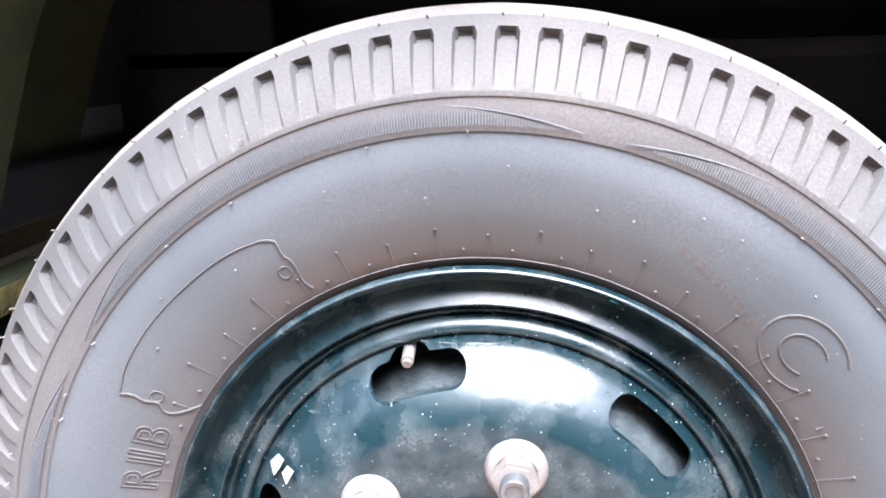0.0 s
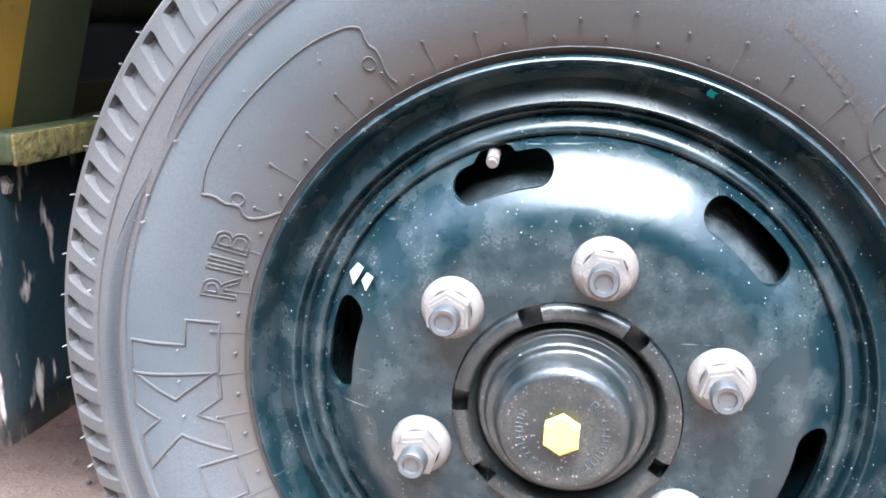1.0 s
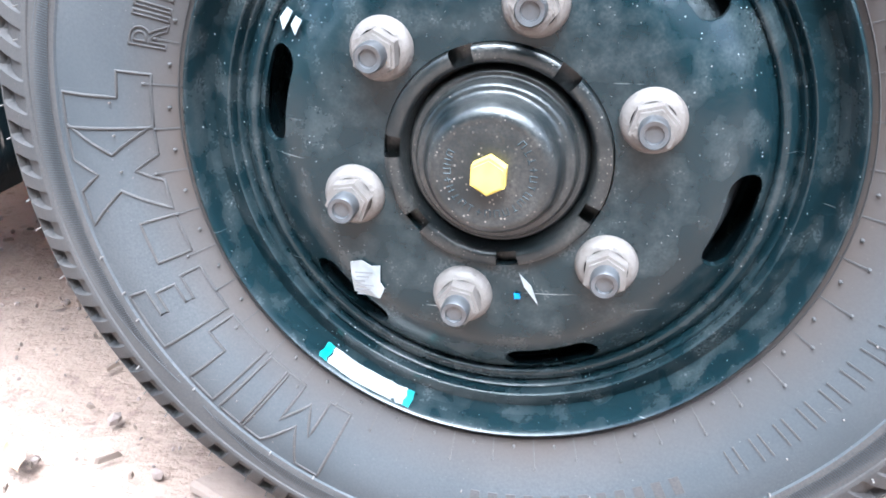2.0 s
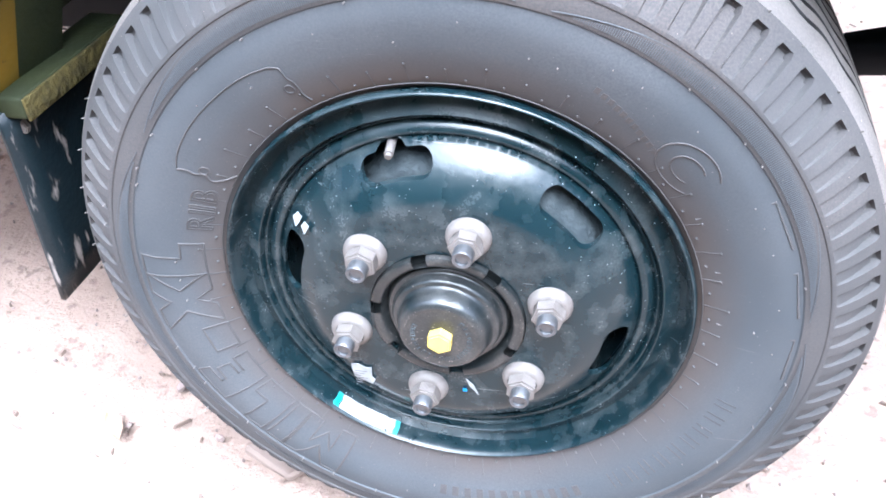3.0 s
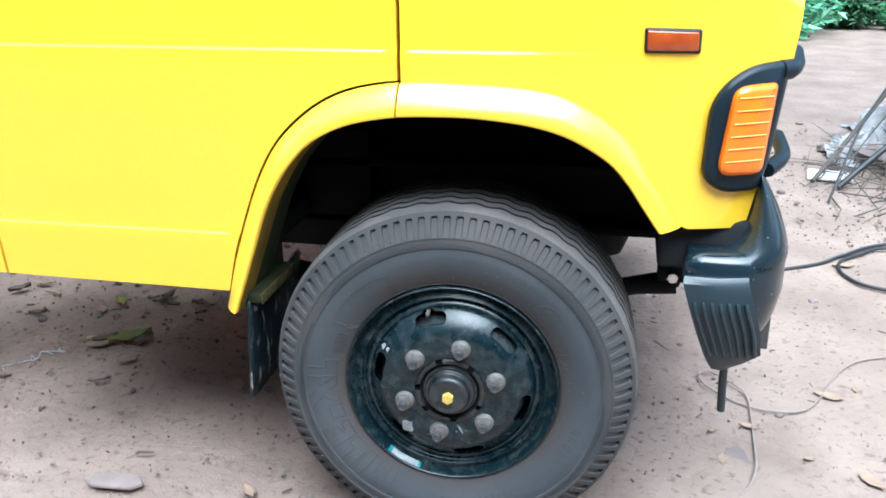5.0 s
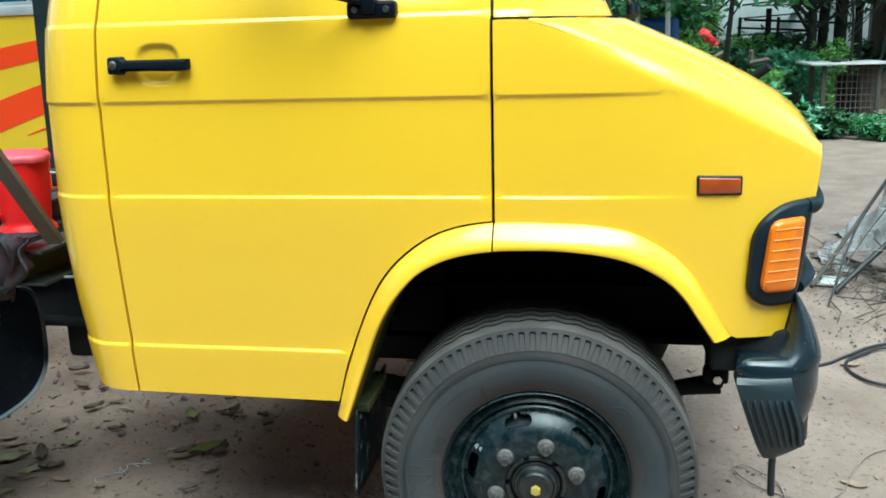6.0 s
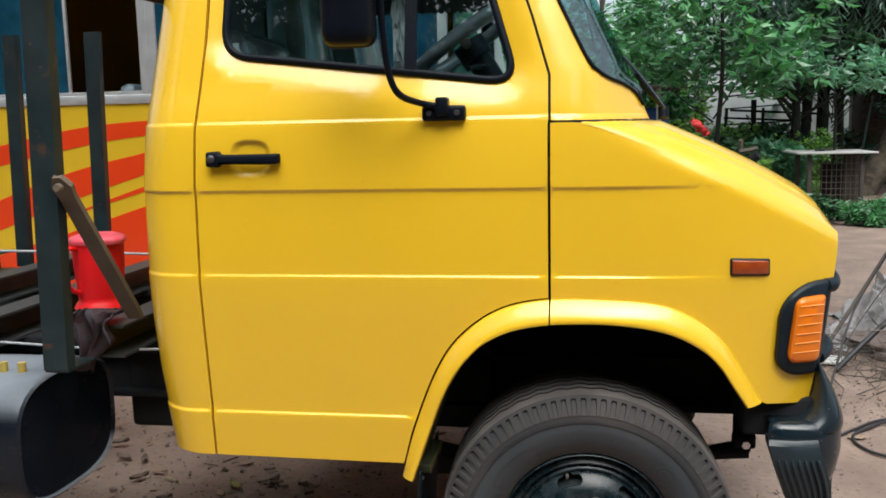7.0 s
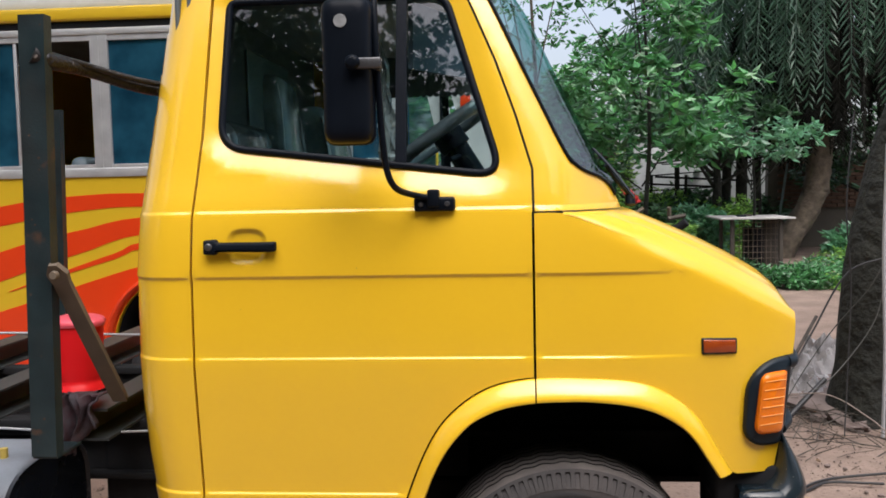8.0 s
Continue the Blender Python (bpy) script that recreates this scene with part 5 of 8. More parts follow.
def build_lamp():
    outline = rounded([(0.612, 1.044), (0.530, 1.038), (0.470, 0.985), (0.463, 0.835), (0.505, 0.800), (0.575, 0.800), (0.590, 0.850)], [0.02, 0.06, 0.04, 0.05, 0.03, 0.015, 0.02], 6)
    house = part("headlamp_housing", plate(dense(outline, 0.012), fender_skin, 0.022, 0.02, 0.012), TRIM, truck, "dull black surround of the corner lamp", auto=45)
    lens_o = rounded([(0.509, 1.004), (0.589, 1.007), (0.577, 0.836), (0.490, 0.839)], [0.026, 0.012, 0.020, 0.030], 5)
    part("turn_lens", plate(dense(lens_o, 0.008), fender_skin, 0.040, -0.010, 0.012), ORANGE, house, "bright orange turn signal lens", auto=45)
    ribs = []
    for k in range(6):
        z = 0.868 + 0.0235 * k
        x0, x1 = 0.500 + 0.017 * k / 6 + 0.004, 0.575 + 0.011 * k / 6 - 0.004
        pts = [(x, float(fender_skin(np.array([x]), np.array([z]))[0]) - 0.0405, z) for x in np.linspace(x0, x1, 6)]
        ribs.append(tube(pts, 0.0013, 6))
    part("lens_ribs", merged(*ribs), RIBLENS, house, "raised ribs across the orange lens")
    # headlamp round the corner
    bar_pts = [(x, float(fender_skin(np.array([x]), np.array([1.028]))[0]) - 0.006, 1.026) for x in (0.592, 0.608)] + [(0.630, 0.235, 1.026), (0.652, 0.38, 1.026)]
    part("headlamp_brow", tube(bar_pts, 0.0185, 12, smooth_n=14), TRIM, house, "dull black brow over the headlamp")
    front = [(0.60, 0.22, 0.82), (0.64, 0.30, 0.83), (0.655, 0.48, 0.83)]
    part("headlamp_sill", tube(front, 0.016, 8, smooth_n=10), TRIM, house)
    mk = rounded([(0.345, 1.109), (0.444, 1.104), (0.444, 1.062), (0.346, 1.065)], 0.005, 3)
    m = part("side_marker", plate(dense(mk, 0.006), fender_skin, 0.006, 0.004, 0.004), TRIM, truck, "small side repeater with dark amber lens", auto=40)
    part("marker_lens", plate(dense(rounded([(0.3495, 1.1045), (0.4395, 1.0995), (0.4395, 1.0665), (0.3505, 1.0695)], 0.003, 2), 0.006), fender_skin, 0.0095, -0.004, 0.0025), AMBER, m, "dark amber plastic lens", auto=40)


build_lamp()


def build_bumper():
    """A wraparound corner: a bowed lower bar with an upright horn hugging the lamp."""
    front_z = [0.452, 0.47, 0.49, 0.52, 0.55, 0.60, 0.655, 0.672, 0.684, 0.69]
    front_x = [0.575, 0.600, 0.618, 0.633, 0.643, 0.652, 0.652, 0.650, 0.644, 0.634]
    rear_x = [0.545, 0.530, 0.515, 0.500, 0.488, 0.468, 0.450, 0.447, 0.449, 0.455]
    proud = [0.03, 0.018, 0.010, 0.004, 0.0, -0.003, -0.002, 0.001, 0.008, 0.020]

    def plan(xr, xf, p, n=34):
        y0 = 0.060 + p
        return curve_points([(xr, y0), ((xr + xf) / 2 - 0.02, y0 - 0.002), (xf - 0.062, y0 + 0.012), (xf - 0.022, y0 + 0.055), (xf, 0.20 + p), (xf + 0.02, 0.42), (xf + 0.028, 0.99)], n)
    v, f = [], []
    for z, xf, xr, p in zip(front_z, front_x, rear_x, proud):
        v += [(x, y, z) for x, y in plan(xr, xf, p)]
    n = 34
    f = [(a * n + b, a * n + b + 1, (a + 1) * n + b + 1, (a + 1) * n + b) for a in range(len(front_z) - 1) for b in range(n - 1)]
    o = len(v)      # the flat top ledge
    for k in range(n):
        x, y, z = v[(len(front_z) - 1) * n + k]
        v.append((min(x, 0.56 + 0.02 * k / n) if k < 20 else x - 0.06, max(y + 0.01, 0.16 + 0.001 * k), z - 0.004))
    f += [((len(front_z) - 1) * n + b, (len(front_z) - 1) * n + b + 1, o + b + 1, o + b) for b in range(n - 1)]
    b = part("bumper", (v, f), BUMPER, truck, "glossy black wraparound bumper end", auto=60)
    so = b.modifiers.new("thickness", 'SOLIDIFY')
    so.thickness = 0.006
    far = part("bumper", mirror((v, f)), BUMPER, truck, auto=60)
    # horn, flaring into the ledge at its foot
    secs = []
    for z, xf, xr in zip((0.668, 0.678, 0.690, 0.705, 0.725, 0.755, 0.790, 0.820, 0.838), (0.646, 0.648, 0.647, 0.644, 0.638, 0.627, 0.609, 0.591, 0.580), (0.470, 0.505, 0.533, 0.550, 0.560, 0.567, 0.572, 0.574, 0.575)):
        lean = (z - 0.69) * 0.45
        cx, hx, cyy, hy = (xf + xr) / 2, (xf - xr) / 2, 0.200 + lean, 0.125
        ring = []
        for t in np.linspace(0, 2 * math.pi, 28, endpoint=False):
            q = (abs(math.cos(t)) ** 2.6 + abs(math.sin(t)) ** 2.6) ** (-1 / 2.6)
            ring.append((cx + hx * q * math.cos(t), cyy + hy * q * math.sin(t), z))
        secs.append(ring)
    part("bumper_horn", loft(secs), BUMPER, b, "upright black corner of the bumper", auto=70)
    # ribbed step plate
    secs = []
    for z, x0, x1, y in ((0.652, 0.448, 0.566, 0.050), (0.640, 0.446, 0.567, 0.040), (0.60, 0.458, 0.580, 0.036), (0.54, 0.478, 0.598, 0.042), (0.492, 0.496, 0.604, 0.052), (0.470, 0.506, 0.578, 0.060), (0.452, 0.516, 0.552, 0.068)):
        secs.append([(x0, y, z), ((x0 + x1) / 2, y - 0.004, z), (x1, y + 0.010, z), (x1, y + 0.05, z), (x0, y + 0.05, z)])
    part("step_plate", loft(secs), STEP, b, "grey ribbed step plate on the bumper", auto=35)
    for k in range(7):
        u0 = 0.10 + 0.130 * k
        rb = []
        for z, x0, x1, y in ((0.606, 0.456, 0.578, 0.037), (0.598, 0.458, 0.580, 0.032), (0.54, 0.478, 0.598, 0.038), (0.492, 0.498, 0.604, 0.050)):
            x = x0 + (x1 - x0) * u0
            rb.append((x, y - 0.002 + 0.012 * max(0, u0 - 0.5), z))
        part("step_rib", tube(rb, 0.0042, 8, smooth_n=10), STEP, b)
    part("jack_stay", tube([(0.545, 0.105, 0.47), (0.548, 0.125, 0.40), (0.553, 0.141, 0.322)], 0.0085, 10), STEP, truck, "short grey steel stay below the bumper")
    part("tow_bracket", join(box(0.615, 0.640, 0.20, 0.206, 0.44, 0.52, 0.002), box(0.600, 0.632, 0.19, 0.215, 0.50, 0.53, 0.003)), STUD, truck, "bent steel tab under the bumper", smooth=False)
    part("valance", box(0.40, 0.60, 0.14, WIDTH - 0.14, 0.63, 0.735, 0.01), BLACK, truck, "black crossmember behind the bumper")


build_bumper()


def build_mirror():
    yb = float(flank(-0.35, 1.478))
    arm_pts = [(-0.352, yb - 0.030, 1.492), (-0.400, yb - 0.045, 1.500), (-0.440, -0.07, 1.520), (-0.458, -0.10, 1.565), (-0.466, -0.115, 1.65), (-0.470, -0.128, 1.76), (-0.474, -0.132, 1.90), (-0.482, -0.09, 2.02), (-0.500, 0.05, 2.10), (-0.500, 0.17, 2.10)]
    m = part("door_mirror", tube(arm_pts, 0.0085, 10, smooth_n=70), PLASTIC, truck, "tall black mirror on a bent tube arm")
    part("arm_bracket", join(box(-0.407, -0.298, yb - 0.030, yb + 0.004, 1.457, 1.495, 0.008, 3), box(-0.37, -0.338, yb - 0.048, yb - 0.01, 1.468, 1.515, 0.006)), PLASTIC, m, "black moulded mirror bracket with two screws", auto=40)
    for x in (-0.388, -0.318):
        part("screw", lathe([(0.0001, -0.003), (0.006, -0.003), (0.0075, 0.0), (0.0075, 0.004)], (x, yb - 0.031, 1.476), 14), STUD, m)
    ring = rounded([(-0.606, 1.628), (-0.606, 1.985), (-0.478, 1.985), (-0.478, 1.628)], 0.033, 6)
    secs = [[(x, -0.122, z) for x, z in grown(ring, -0.010)], [(x, -0.126, z) for x, z in ring], [(x, -0.132, z) for x, z in ring], [(x, -0.134, z) for x, z in grown(ring, -0.003)]]
    for grow, y in ((-0.0035, -0.150), (-0.006, -0.163), (-0.011, -0.173), (-0.019, -0.180), (-0.030, -0.1835), (-0.048, -0.185)):
        secs.append([(x, y, z) for x, z in [(-0.542 + (p + 0.542) * (1 + grow / 0.064), 1.8065 + (q - 1.8065) * (1 + grow / 0.1765)) for p, q in ring]])
    part("mirror_shell", loft(secs), PLASTIC, m, "plain black mirror shell seen from behind", auto=75)
    part("mirror_clamp", join(box(-0.520, -0.452, -0.202, -0.184, 1.806, 1.832, 0.004), box(-0.478, -0.462, -0.20, -0.11, 1.808, 1.830, 0.003)), STUD, m, "grey steel clamp on the arm")
    kn = lathe(smooth_profile([(0.0001, -0.022), (0.012, -0.020), (0.018, -0.010), (0.017, 0.004), (0.010, 0.016)], 16), (-0.520, -0.196, 1.821), 20)
    part("ball_joint", kn, PLASTIC, m, "black ball joint of the mirror")
    part("round_sticker", lathe([(0.0001, -0.0006), (0.0155, -0.0006), (0.016, 0.0)], (-0.550, -0.187, 1.922), 24), WHITE, m, "round white sticker", smooth=False)


build_mirror()


def build_interior():
    for y0, fwd, top in ((0.30, 0.0, 1.74), (1.30, 0.10, 1.86)):
        s = thing("cab_seat", (-0.85, y0, 0.63), "dark vinyl cab seat still in clear plastic wrap", "seat", "cab seats")
        part("seat_base", box(-0.96, -0.50, y0 + 0.04, y0 + 0.44, 0.625, 1.10, 0.02), CABIN, s)
        part("seat_cushion", box(-1.0, -0.45, y0, y0 + 0.48, 1.08, 1.26, 0.05, 4), SEAT, s)
        bm = box(-1.03 + fwd, -0.90 + fwd, y0, y0 + 0.48, 1.22, top, 0.05, 4)
        for v in bm.verts:
            v.co.x -= 0.16 * (v.co.z - 1.2)
        part("seat_back", bm, SEATWRAP if y0 > 1 else SEAT, s)
        # pale strips painted as highlights along the folds of the wrap
        for x in (-1.015, -0.915):
            edge = [(x + fwd - 0.16 * (z - 1.2), y0 - 0.004, z) for z in np.linspace(1.26, top - 0.05, 8)]
            part("wrap_glint", tube(edge, 0.017, 6, flat=0.5), WRAPFILM, s, "pale strip for the highlight on a wrap fold")
    p = thing("middle_seat", (-1.0, 1.0, 0.63), "tall dark middle seat back wrapped in clear plastic", "seat")
    part("seat_base", box(-1.05, -0.60, 0.86, 1.16, 0.625, 1.20, 0.02), CABIN, p)
    bm = box(-1.03, -0.90, 0.88, 1.14, 1.20, 1.94, 0.045, 4)
    for v in bm.verts:
        v.co.x -= 0.10 * (v.co.z - 1.2)
    part("seat_back", bm, SEATWRAP, p, "clouded plastic over the seat back")
    part("wrap_glint", tube([(-1.085, 0.885, 1.70), (-1.10, 0.873, 1.80), (-1.075, 0.868, 1.90), (-1.045, 0.872, 1.945)], 0.022, 6, smooth_n=14, flat=0.4, taper=0.008), WRAPFILM, p, "pale strip for the highlight on a wrap fold")
    part("wrap_glint", tube([(-0.965, 0.872, 1.66), (-0.97, 0.868, 1.80), (-0.985, 0.872, 1.90)], 0.006, 6, smooth_n=14, flat=0.4), WRAPFILM, p)
    w = thing("plastic_wrap", (-0.52, 0.4, 1.26), "crumpled strip of clear plastic hanging inside the cab", "plastic")
    v, rnd = [], random.Random(6)
    for i in range(34):
        t = i / 33
        for k in range(12):
            s = k / 11 - 0.5
            v.append((-0.548 + 0.055 * t + s * (0.035 + 0.05 * t) + 0.012 * noise.noise((i * 0.35, k * 0.5, 1)), 0.40 + 0.035 * noise.noise((i * 0.22, k * 0.8, 4)) + 0.02 * noise.noise((i * 0.6, k * 1.7, 9)), 1.97 - 0.62 * t))
    part("film", (v, [(a * 12 + b, a * 12 + b + 1, a * 12 + b + 13, a * 12 + b + 12) for a in range(33) for b in range(11)]), WRAPFILM, w, auto=25)
    tagged(w, "crumpled strip of clear plastic hanging inside the cab", "plastic")
    vis = [(-0.44, 0.30, 2.06), (-0.445, 0.30, 1.865), (-0.30, 0.62, 1.872), (-0.305, 0.62, 2.06)]
    part("sun_visor", (vis + [(x + 0.014, y + 0.006, z) for x, y, z in vis], [(0, 1, 2, 3), (7, 6, 5, 4), (0, 4, 5, 1), (1, 5, 6, 2), (2, 6, 7, 3), (3, 7, 4, 0)]), VISOR, truck, "grey blue sun visor turned to the side", smooth=False)
    part("dashboard", box(-0.20, 0.04, 0.24, WIDTH - 0.24, 1.30, 1.53, 0.05, 3), CABIN, truck, "dark dashboard")
    w = part("steering_wheel", tube([(-0.350 + 0.165 * math.sin(t), 0.50 + 0.20 * math.cos(t), 1.690 + 0.112 * math.sin(t)) for t in np.linspace(0, 2 * math.pi, 48, endpoint=False)], 0.021, 10, closed=True), GRIP, truck, "grey steering wheel in clear wrap")
    part("steering_column", merged(tube([(-0.35, 0.50, 1.685), (-0.32, 0.50, 1.64)], 0.05, 12), tube([(-0.325, 0.50, 1.65), (-0.17, 0.50, 1.40)], 0.038, 12), tube([(-0.35, 0.31, 1.690), (-0.345, 0.50, 1.672), (-0.35, 0.69, 1.690)], 0.014, 8), tube([(-0.30, 0.52, 1.62), (-0.33, 0.34, 1.60)], 0.008, 8)), PLASTIC, w, "black column with a stalk")
    part("headliner", box(-1.08, -0.28, 0.22, WIDTH - 0.22, 2.095, 2.125, 0.01), HEADLINER, truck)
    part("rear_window", box(-1.047, -1.040, 0.70, 1.25, 1.50, 2.00, 0.002), REAR_DAYLIGHT, truck, "opaque pale panel for the daylit rear cab window", smooth=False)
    part("rear_trim", join(box(-1.064, -1.050, 0.20, WIDTH - 0.2, 1.30, 2.10, 0.004), box(-1.10, -1.085, 0.20, 0.62, 1.25, 2.10, 0.005), box(-1.10, -1.085, 1.36, WIDTH - 0.2, 1.25, 2.10, 0.005), box(-1.10, -1.085, 0.20, WIDTH - 0.2, 0.65, 1.35, 0.005)), CABIN, truck)
    part("door_trim", box(-0.98, -0.16, 0.12, 0.14, 1.16, 1.53, 0.006), CABIN, truck)
    part("door_trim", box(-0.98, -0.16, WIDTH - 0.14, WIDTH - 0.12, 1.16, 1.53, 0.006), CABIN, truck)
    fringe = []
    for k in range(26):
        x = -0.97 + k * 0.028
        fringe.append(([(x + 0.014 + 0.014 * math.cos(t), 1.70, 1.93 + 0.014 * math.sin(t)) for t in np.linspace(math.pi, 2 * math.pi, 8)] + [(x + 0.028, 1.70, 2.10), (x, 1.70, 2.10)], [tuple(range(10))]))
    tagged(part("curtain_fringe", merged(*fringe), CABIN, truck, "black scalloped fringe along the far window", smooth=False), kind="stuff")


build_interior()


def build_wiper():
    base = Vector((0.215, 0.46, 1.452))
    w = part("wiper", merged(tube([base, base + Vector((0.0, 0.01, 0.03))], 0.016, 10), tube([base + Vector((0, 0.01, 0.028)), (0.165, 0.40, 1.53), (0.13, 0.36, 1.575)], 0.006, 6, smooth_n=10)), PLASTIC, truck, "black windscreen wiper at rest")
    part("wiper_blade", tube([(0.205, 0.30, 1.478), (0.150, 0.355, 1.560), (0.10, 0.42, 1.625)], 0.0045, 6, smooth_n=12), TRIM, w)


build_wiper()


def build_chassis():
    for y in (0.52, WIDTH - 0.60):
        part("chassis_rail", join(box(-4.2, 0.60, y, y + 0.06, 0.56, 0.58, 0.002), box(-4.2, 0.60, y, y + 0.06, 0.71, 0.73, 0.002), box(-4.2, 0.60, y + (0.05 if y < 1 else 0), y + (0.06 if y < 1 else 0.01), 0.575, 0.715)), BLACK, truck, "black steel chassis rail")
    # spring hangers seen ahead of the wheel
    part("spring_hanger", join(box(0.425, 0.470, 0.40, 0.47, 0.48, 0.70, 0.01), box(0.415, 0.48, 0.385, 0.42, 0.50, 0.545, 0.008)), BLACK, truck, "black spring shackle with a bright bolt")
    for k in range(3):
        part("leaf_spring", tube([(-0.50, 0.44, 0.47 - 0.012 * k), (-0.2, 0.44, 0.42 - 0.012 * k), (0.1, 0.44, 0.42 - 0.012 * k), (0.45, 0.44, 0.50 - 0.012 * k)], 0.03, 8, smooth_n=20, flat=0.2), BLACK, truck)
    part("axle", tube([(0, 0.25, 0.36), (0, 0.5, 0.33), (0, WIDTH - 0.5, 0.33), (0, WIDTH - 0.25, 0.36)], 0.045, 10), BLACK, truck)
    part("brake_drum", lathe([(0.001, 0.075), (0.132, 0.060), (0.141, 0.062), (0.150, 0.074), (0.157, 0.10), (0.16, 0.14), (0.165, 0.27), (0.10, 0.30), (0.001, 0.30)], (0, 0, 0.3745), 72), DRUM, truck, "dusty grey brake drum behind the disc")
    for x, y, z in ((0.400, 0.405, 0.472), (0.449, 0.377, 0.519)):
        part("bright_bolt", hexagon((x, 0, z), 0.0125, y - 0.012, y + 0.004, 0.2), CHROME, truck, "bright bolt head", smooth=False)
    part("drag_link", tube([(0.10, 0.40, 0.46), (0.46, 0.40, 0.49)], 0.020, 10), BLACK, truck)
    part("engine", box(-0.35, 0.35, 0.68, 1.32, 0.42, 0.95, 0.06), BLACK, truck, "dark engine block")
    # mud flap
    v, f = [], []
    for j, t in enumerate(np.linspace(0, 1, 8)):
        for y in np.linspace(0.048, 0.37, 10):
            v.append((-0.447 - 0.012 * t + 0.006 * math.sin(9 * y), y, 0.532 - (0.237 - 0.03 * y) * t))
    f = [(a * 10 + b, a * 10 + b + 1, a * 10 + b + 11, a * 10 + b + 10) for a in range(7) for b in range(9)]
    fl = part("mud_flap", (v, f), FLAP, truck, "black rubber mud flap spattered with dry mud")
    so = fl.modifiers.new("thickness", 'SOLIDIFY')
    so.thickness = 0.006
    for y in (0.075, 0.24):
        part("flap_bolt", hexagon((-0.44, 0, 0.507), 0.008, y - 0.006, y, 0.1), NUT, truck, smooth=False)
    # fuel tank beside the rail
    cy, cz, hy, hz = 0.235, 0.556, 0.262, 0.192
    sec = []
    for t in np.linspace(0, 2 * math.pi, 48, endpoint=False):
        sq = (abs(math.cos(t)) ** 3.2 + abs(math.sin(t)) ** 3.2) ** (-1 / 3.2)
        sec.append((cy + hy * sq * math.cos(t), cz + hz * sq * math.sin(t)))
    xs = [(-2.60, 0.93), (-2.595, 0.98), (-2.58, 1.0), (-1.585, 1.0), (-1.568, 0.985), (-1.562, 0.95), (-1.574, 0.93)]
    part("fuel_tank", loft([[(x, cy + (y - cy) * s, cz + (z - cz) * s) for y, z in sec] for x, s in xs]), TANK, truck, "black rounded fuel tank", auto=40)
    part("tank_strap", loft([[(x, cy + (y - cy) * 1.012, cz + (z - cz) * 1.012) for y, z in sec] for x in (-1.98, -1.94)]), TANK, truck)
    # body cross bearers, uprights and brace
    for x in (-1.44, -1.93, -2.42, -2.91, -3.40):
        w = 0.05
        c = [(x - w, 0.765), (x + w, 0.765), (x + w, 0.773), (x - w + 0.008, 0.773), (x - w + 0.008, 0.857), (x + w, 0.857), (x + w, 0.865), (x - w, 0.865)]
        part("cross_bearer", loft([[(p, y, q) for p, q in c] for y in np.linspace(0.27, WIDTH - 0.1, 6)]), GALV, truck, "grey steel channel cross bearer", smooth=False)
    for y in (0.50, 1.36):
        part("body_runner", box(-4.1, -1.28, y, y + 0.07, 0.735, 0.768, 0.004), BLACK, truck, "dark runner on the chassis rail")

    def upright(x, y, z0, z1, flip=1):
        c = [(x - 0.036, y), (x + 0.036, y), (x + 0.036, y + 0.04), (x + 0.031, y + 0.04), (x + 0.031, y + 0.005), (x - 0.031, y + 0.005), (x - 0.031, y + 0.04), (x - 0.036, y + 0.04)]
        a = loft([[(p + 0.024 * (z - z0), q, z) for p, q in c] for z in np.linspace(z0, z1, 6)])
        return part("upright", a, STEEL, truck, "bare steel channel upright with rust spots", smooth=False)
    upright(-1.455, 0.015, 0.795, 2.005)
    part("foot_plate", box(-1.490, -1.420, 0.02, 0.16, 0.788, 0.796, 0.001), STEEL, truck, "steel foot plate of the upright", smooth=False)
    upright(-2.42, 1.93, 0.77, 1.93)
    upright(-2.86, 1.93, 0.77, 1.93)
    upright(-2.43, 0.215, 0.765, 1.985)
    # brace
    p0, p1 = Vector((-1.385, -0.012, 1.335)), Vector((-1.352, 0.285, 0.890))
    d = (p1 - p0).normalized()
    s1 = d.cross(Vector((0, 1, 0.5))).normalized()
    s2 = d.cross(s1).normalized()
    secs = []
    for k, t in enumerate((0, 0.06, 0.12, 0.94, 1.0)):
        c = p0 + (p1 - p0) * t
        w = (0.012, 0.03, 0.024, 0.024, 0.022)[k]
        secs.append([c + s1 * w + s2 * 0.008, c - s1 * w + s2 * 0.008, c - s1 * w - s2 * 0.008, c - s1 * (w - 0.006) - s2 * 0.002, c + s1 * (w - 0.006) - s2 * 0.002, c + s1 * w - s2 * 0.008])
    part("brace", loft(secs), OLDSTEEL, truck, "brown rusty angle iron brace", smooth=False)
    part("brace_bolt", lathe([(0.0001, -0.006), (0.010, -0.006), (0.012, 0.0), (0.012, 0.01)], (-1.380, -0.022, 1.305), 12), OLDSTEEL, truck)
    # wrapped loom from the upright to the cab back
    part("cable_loom", merged(tube([(-1.43, 0.02, 1.90), (-1.40, 0.06, 1.885), (-1.36, 0.20, 1.875), (-1.25, 0.32, 1.835), (-1.13, 0.42, 1.815)], 0.024, 10, smooth_n=30, taper=0.013), tube([(-1.42, 0.02, 1.91), (-1.36, 0.16, 1.89), (-1.25, 0.28, 1.855), (-1.13, 0.40, 1.835)], 0.009, 8, smooth_n=24)), WRAP, truck, "black wrapped cable loom sagging to the cab")
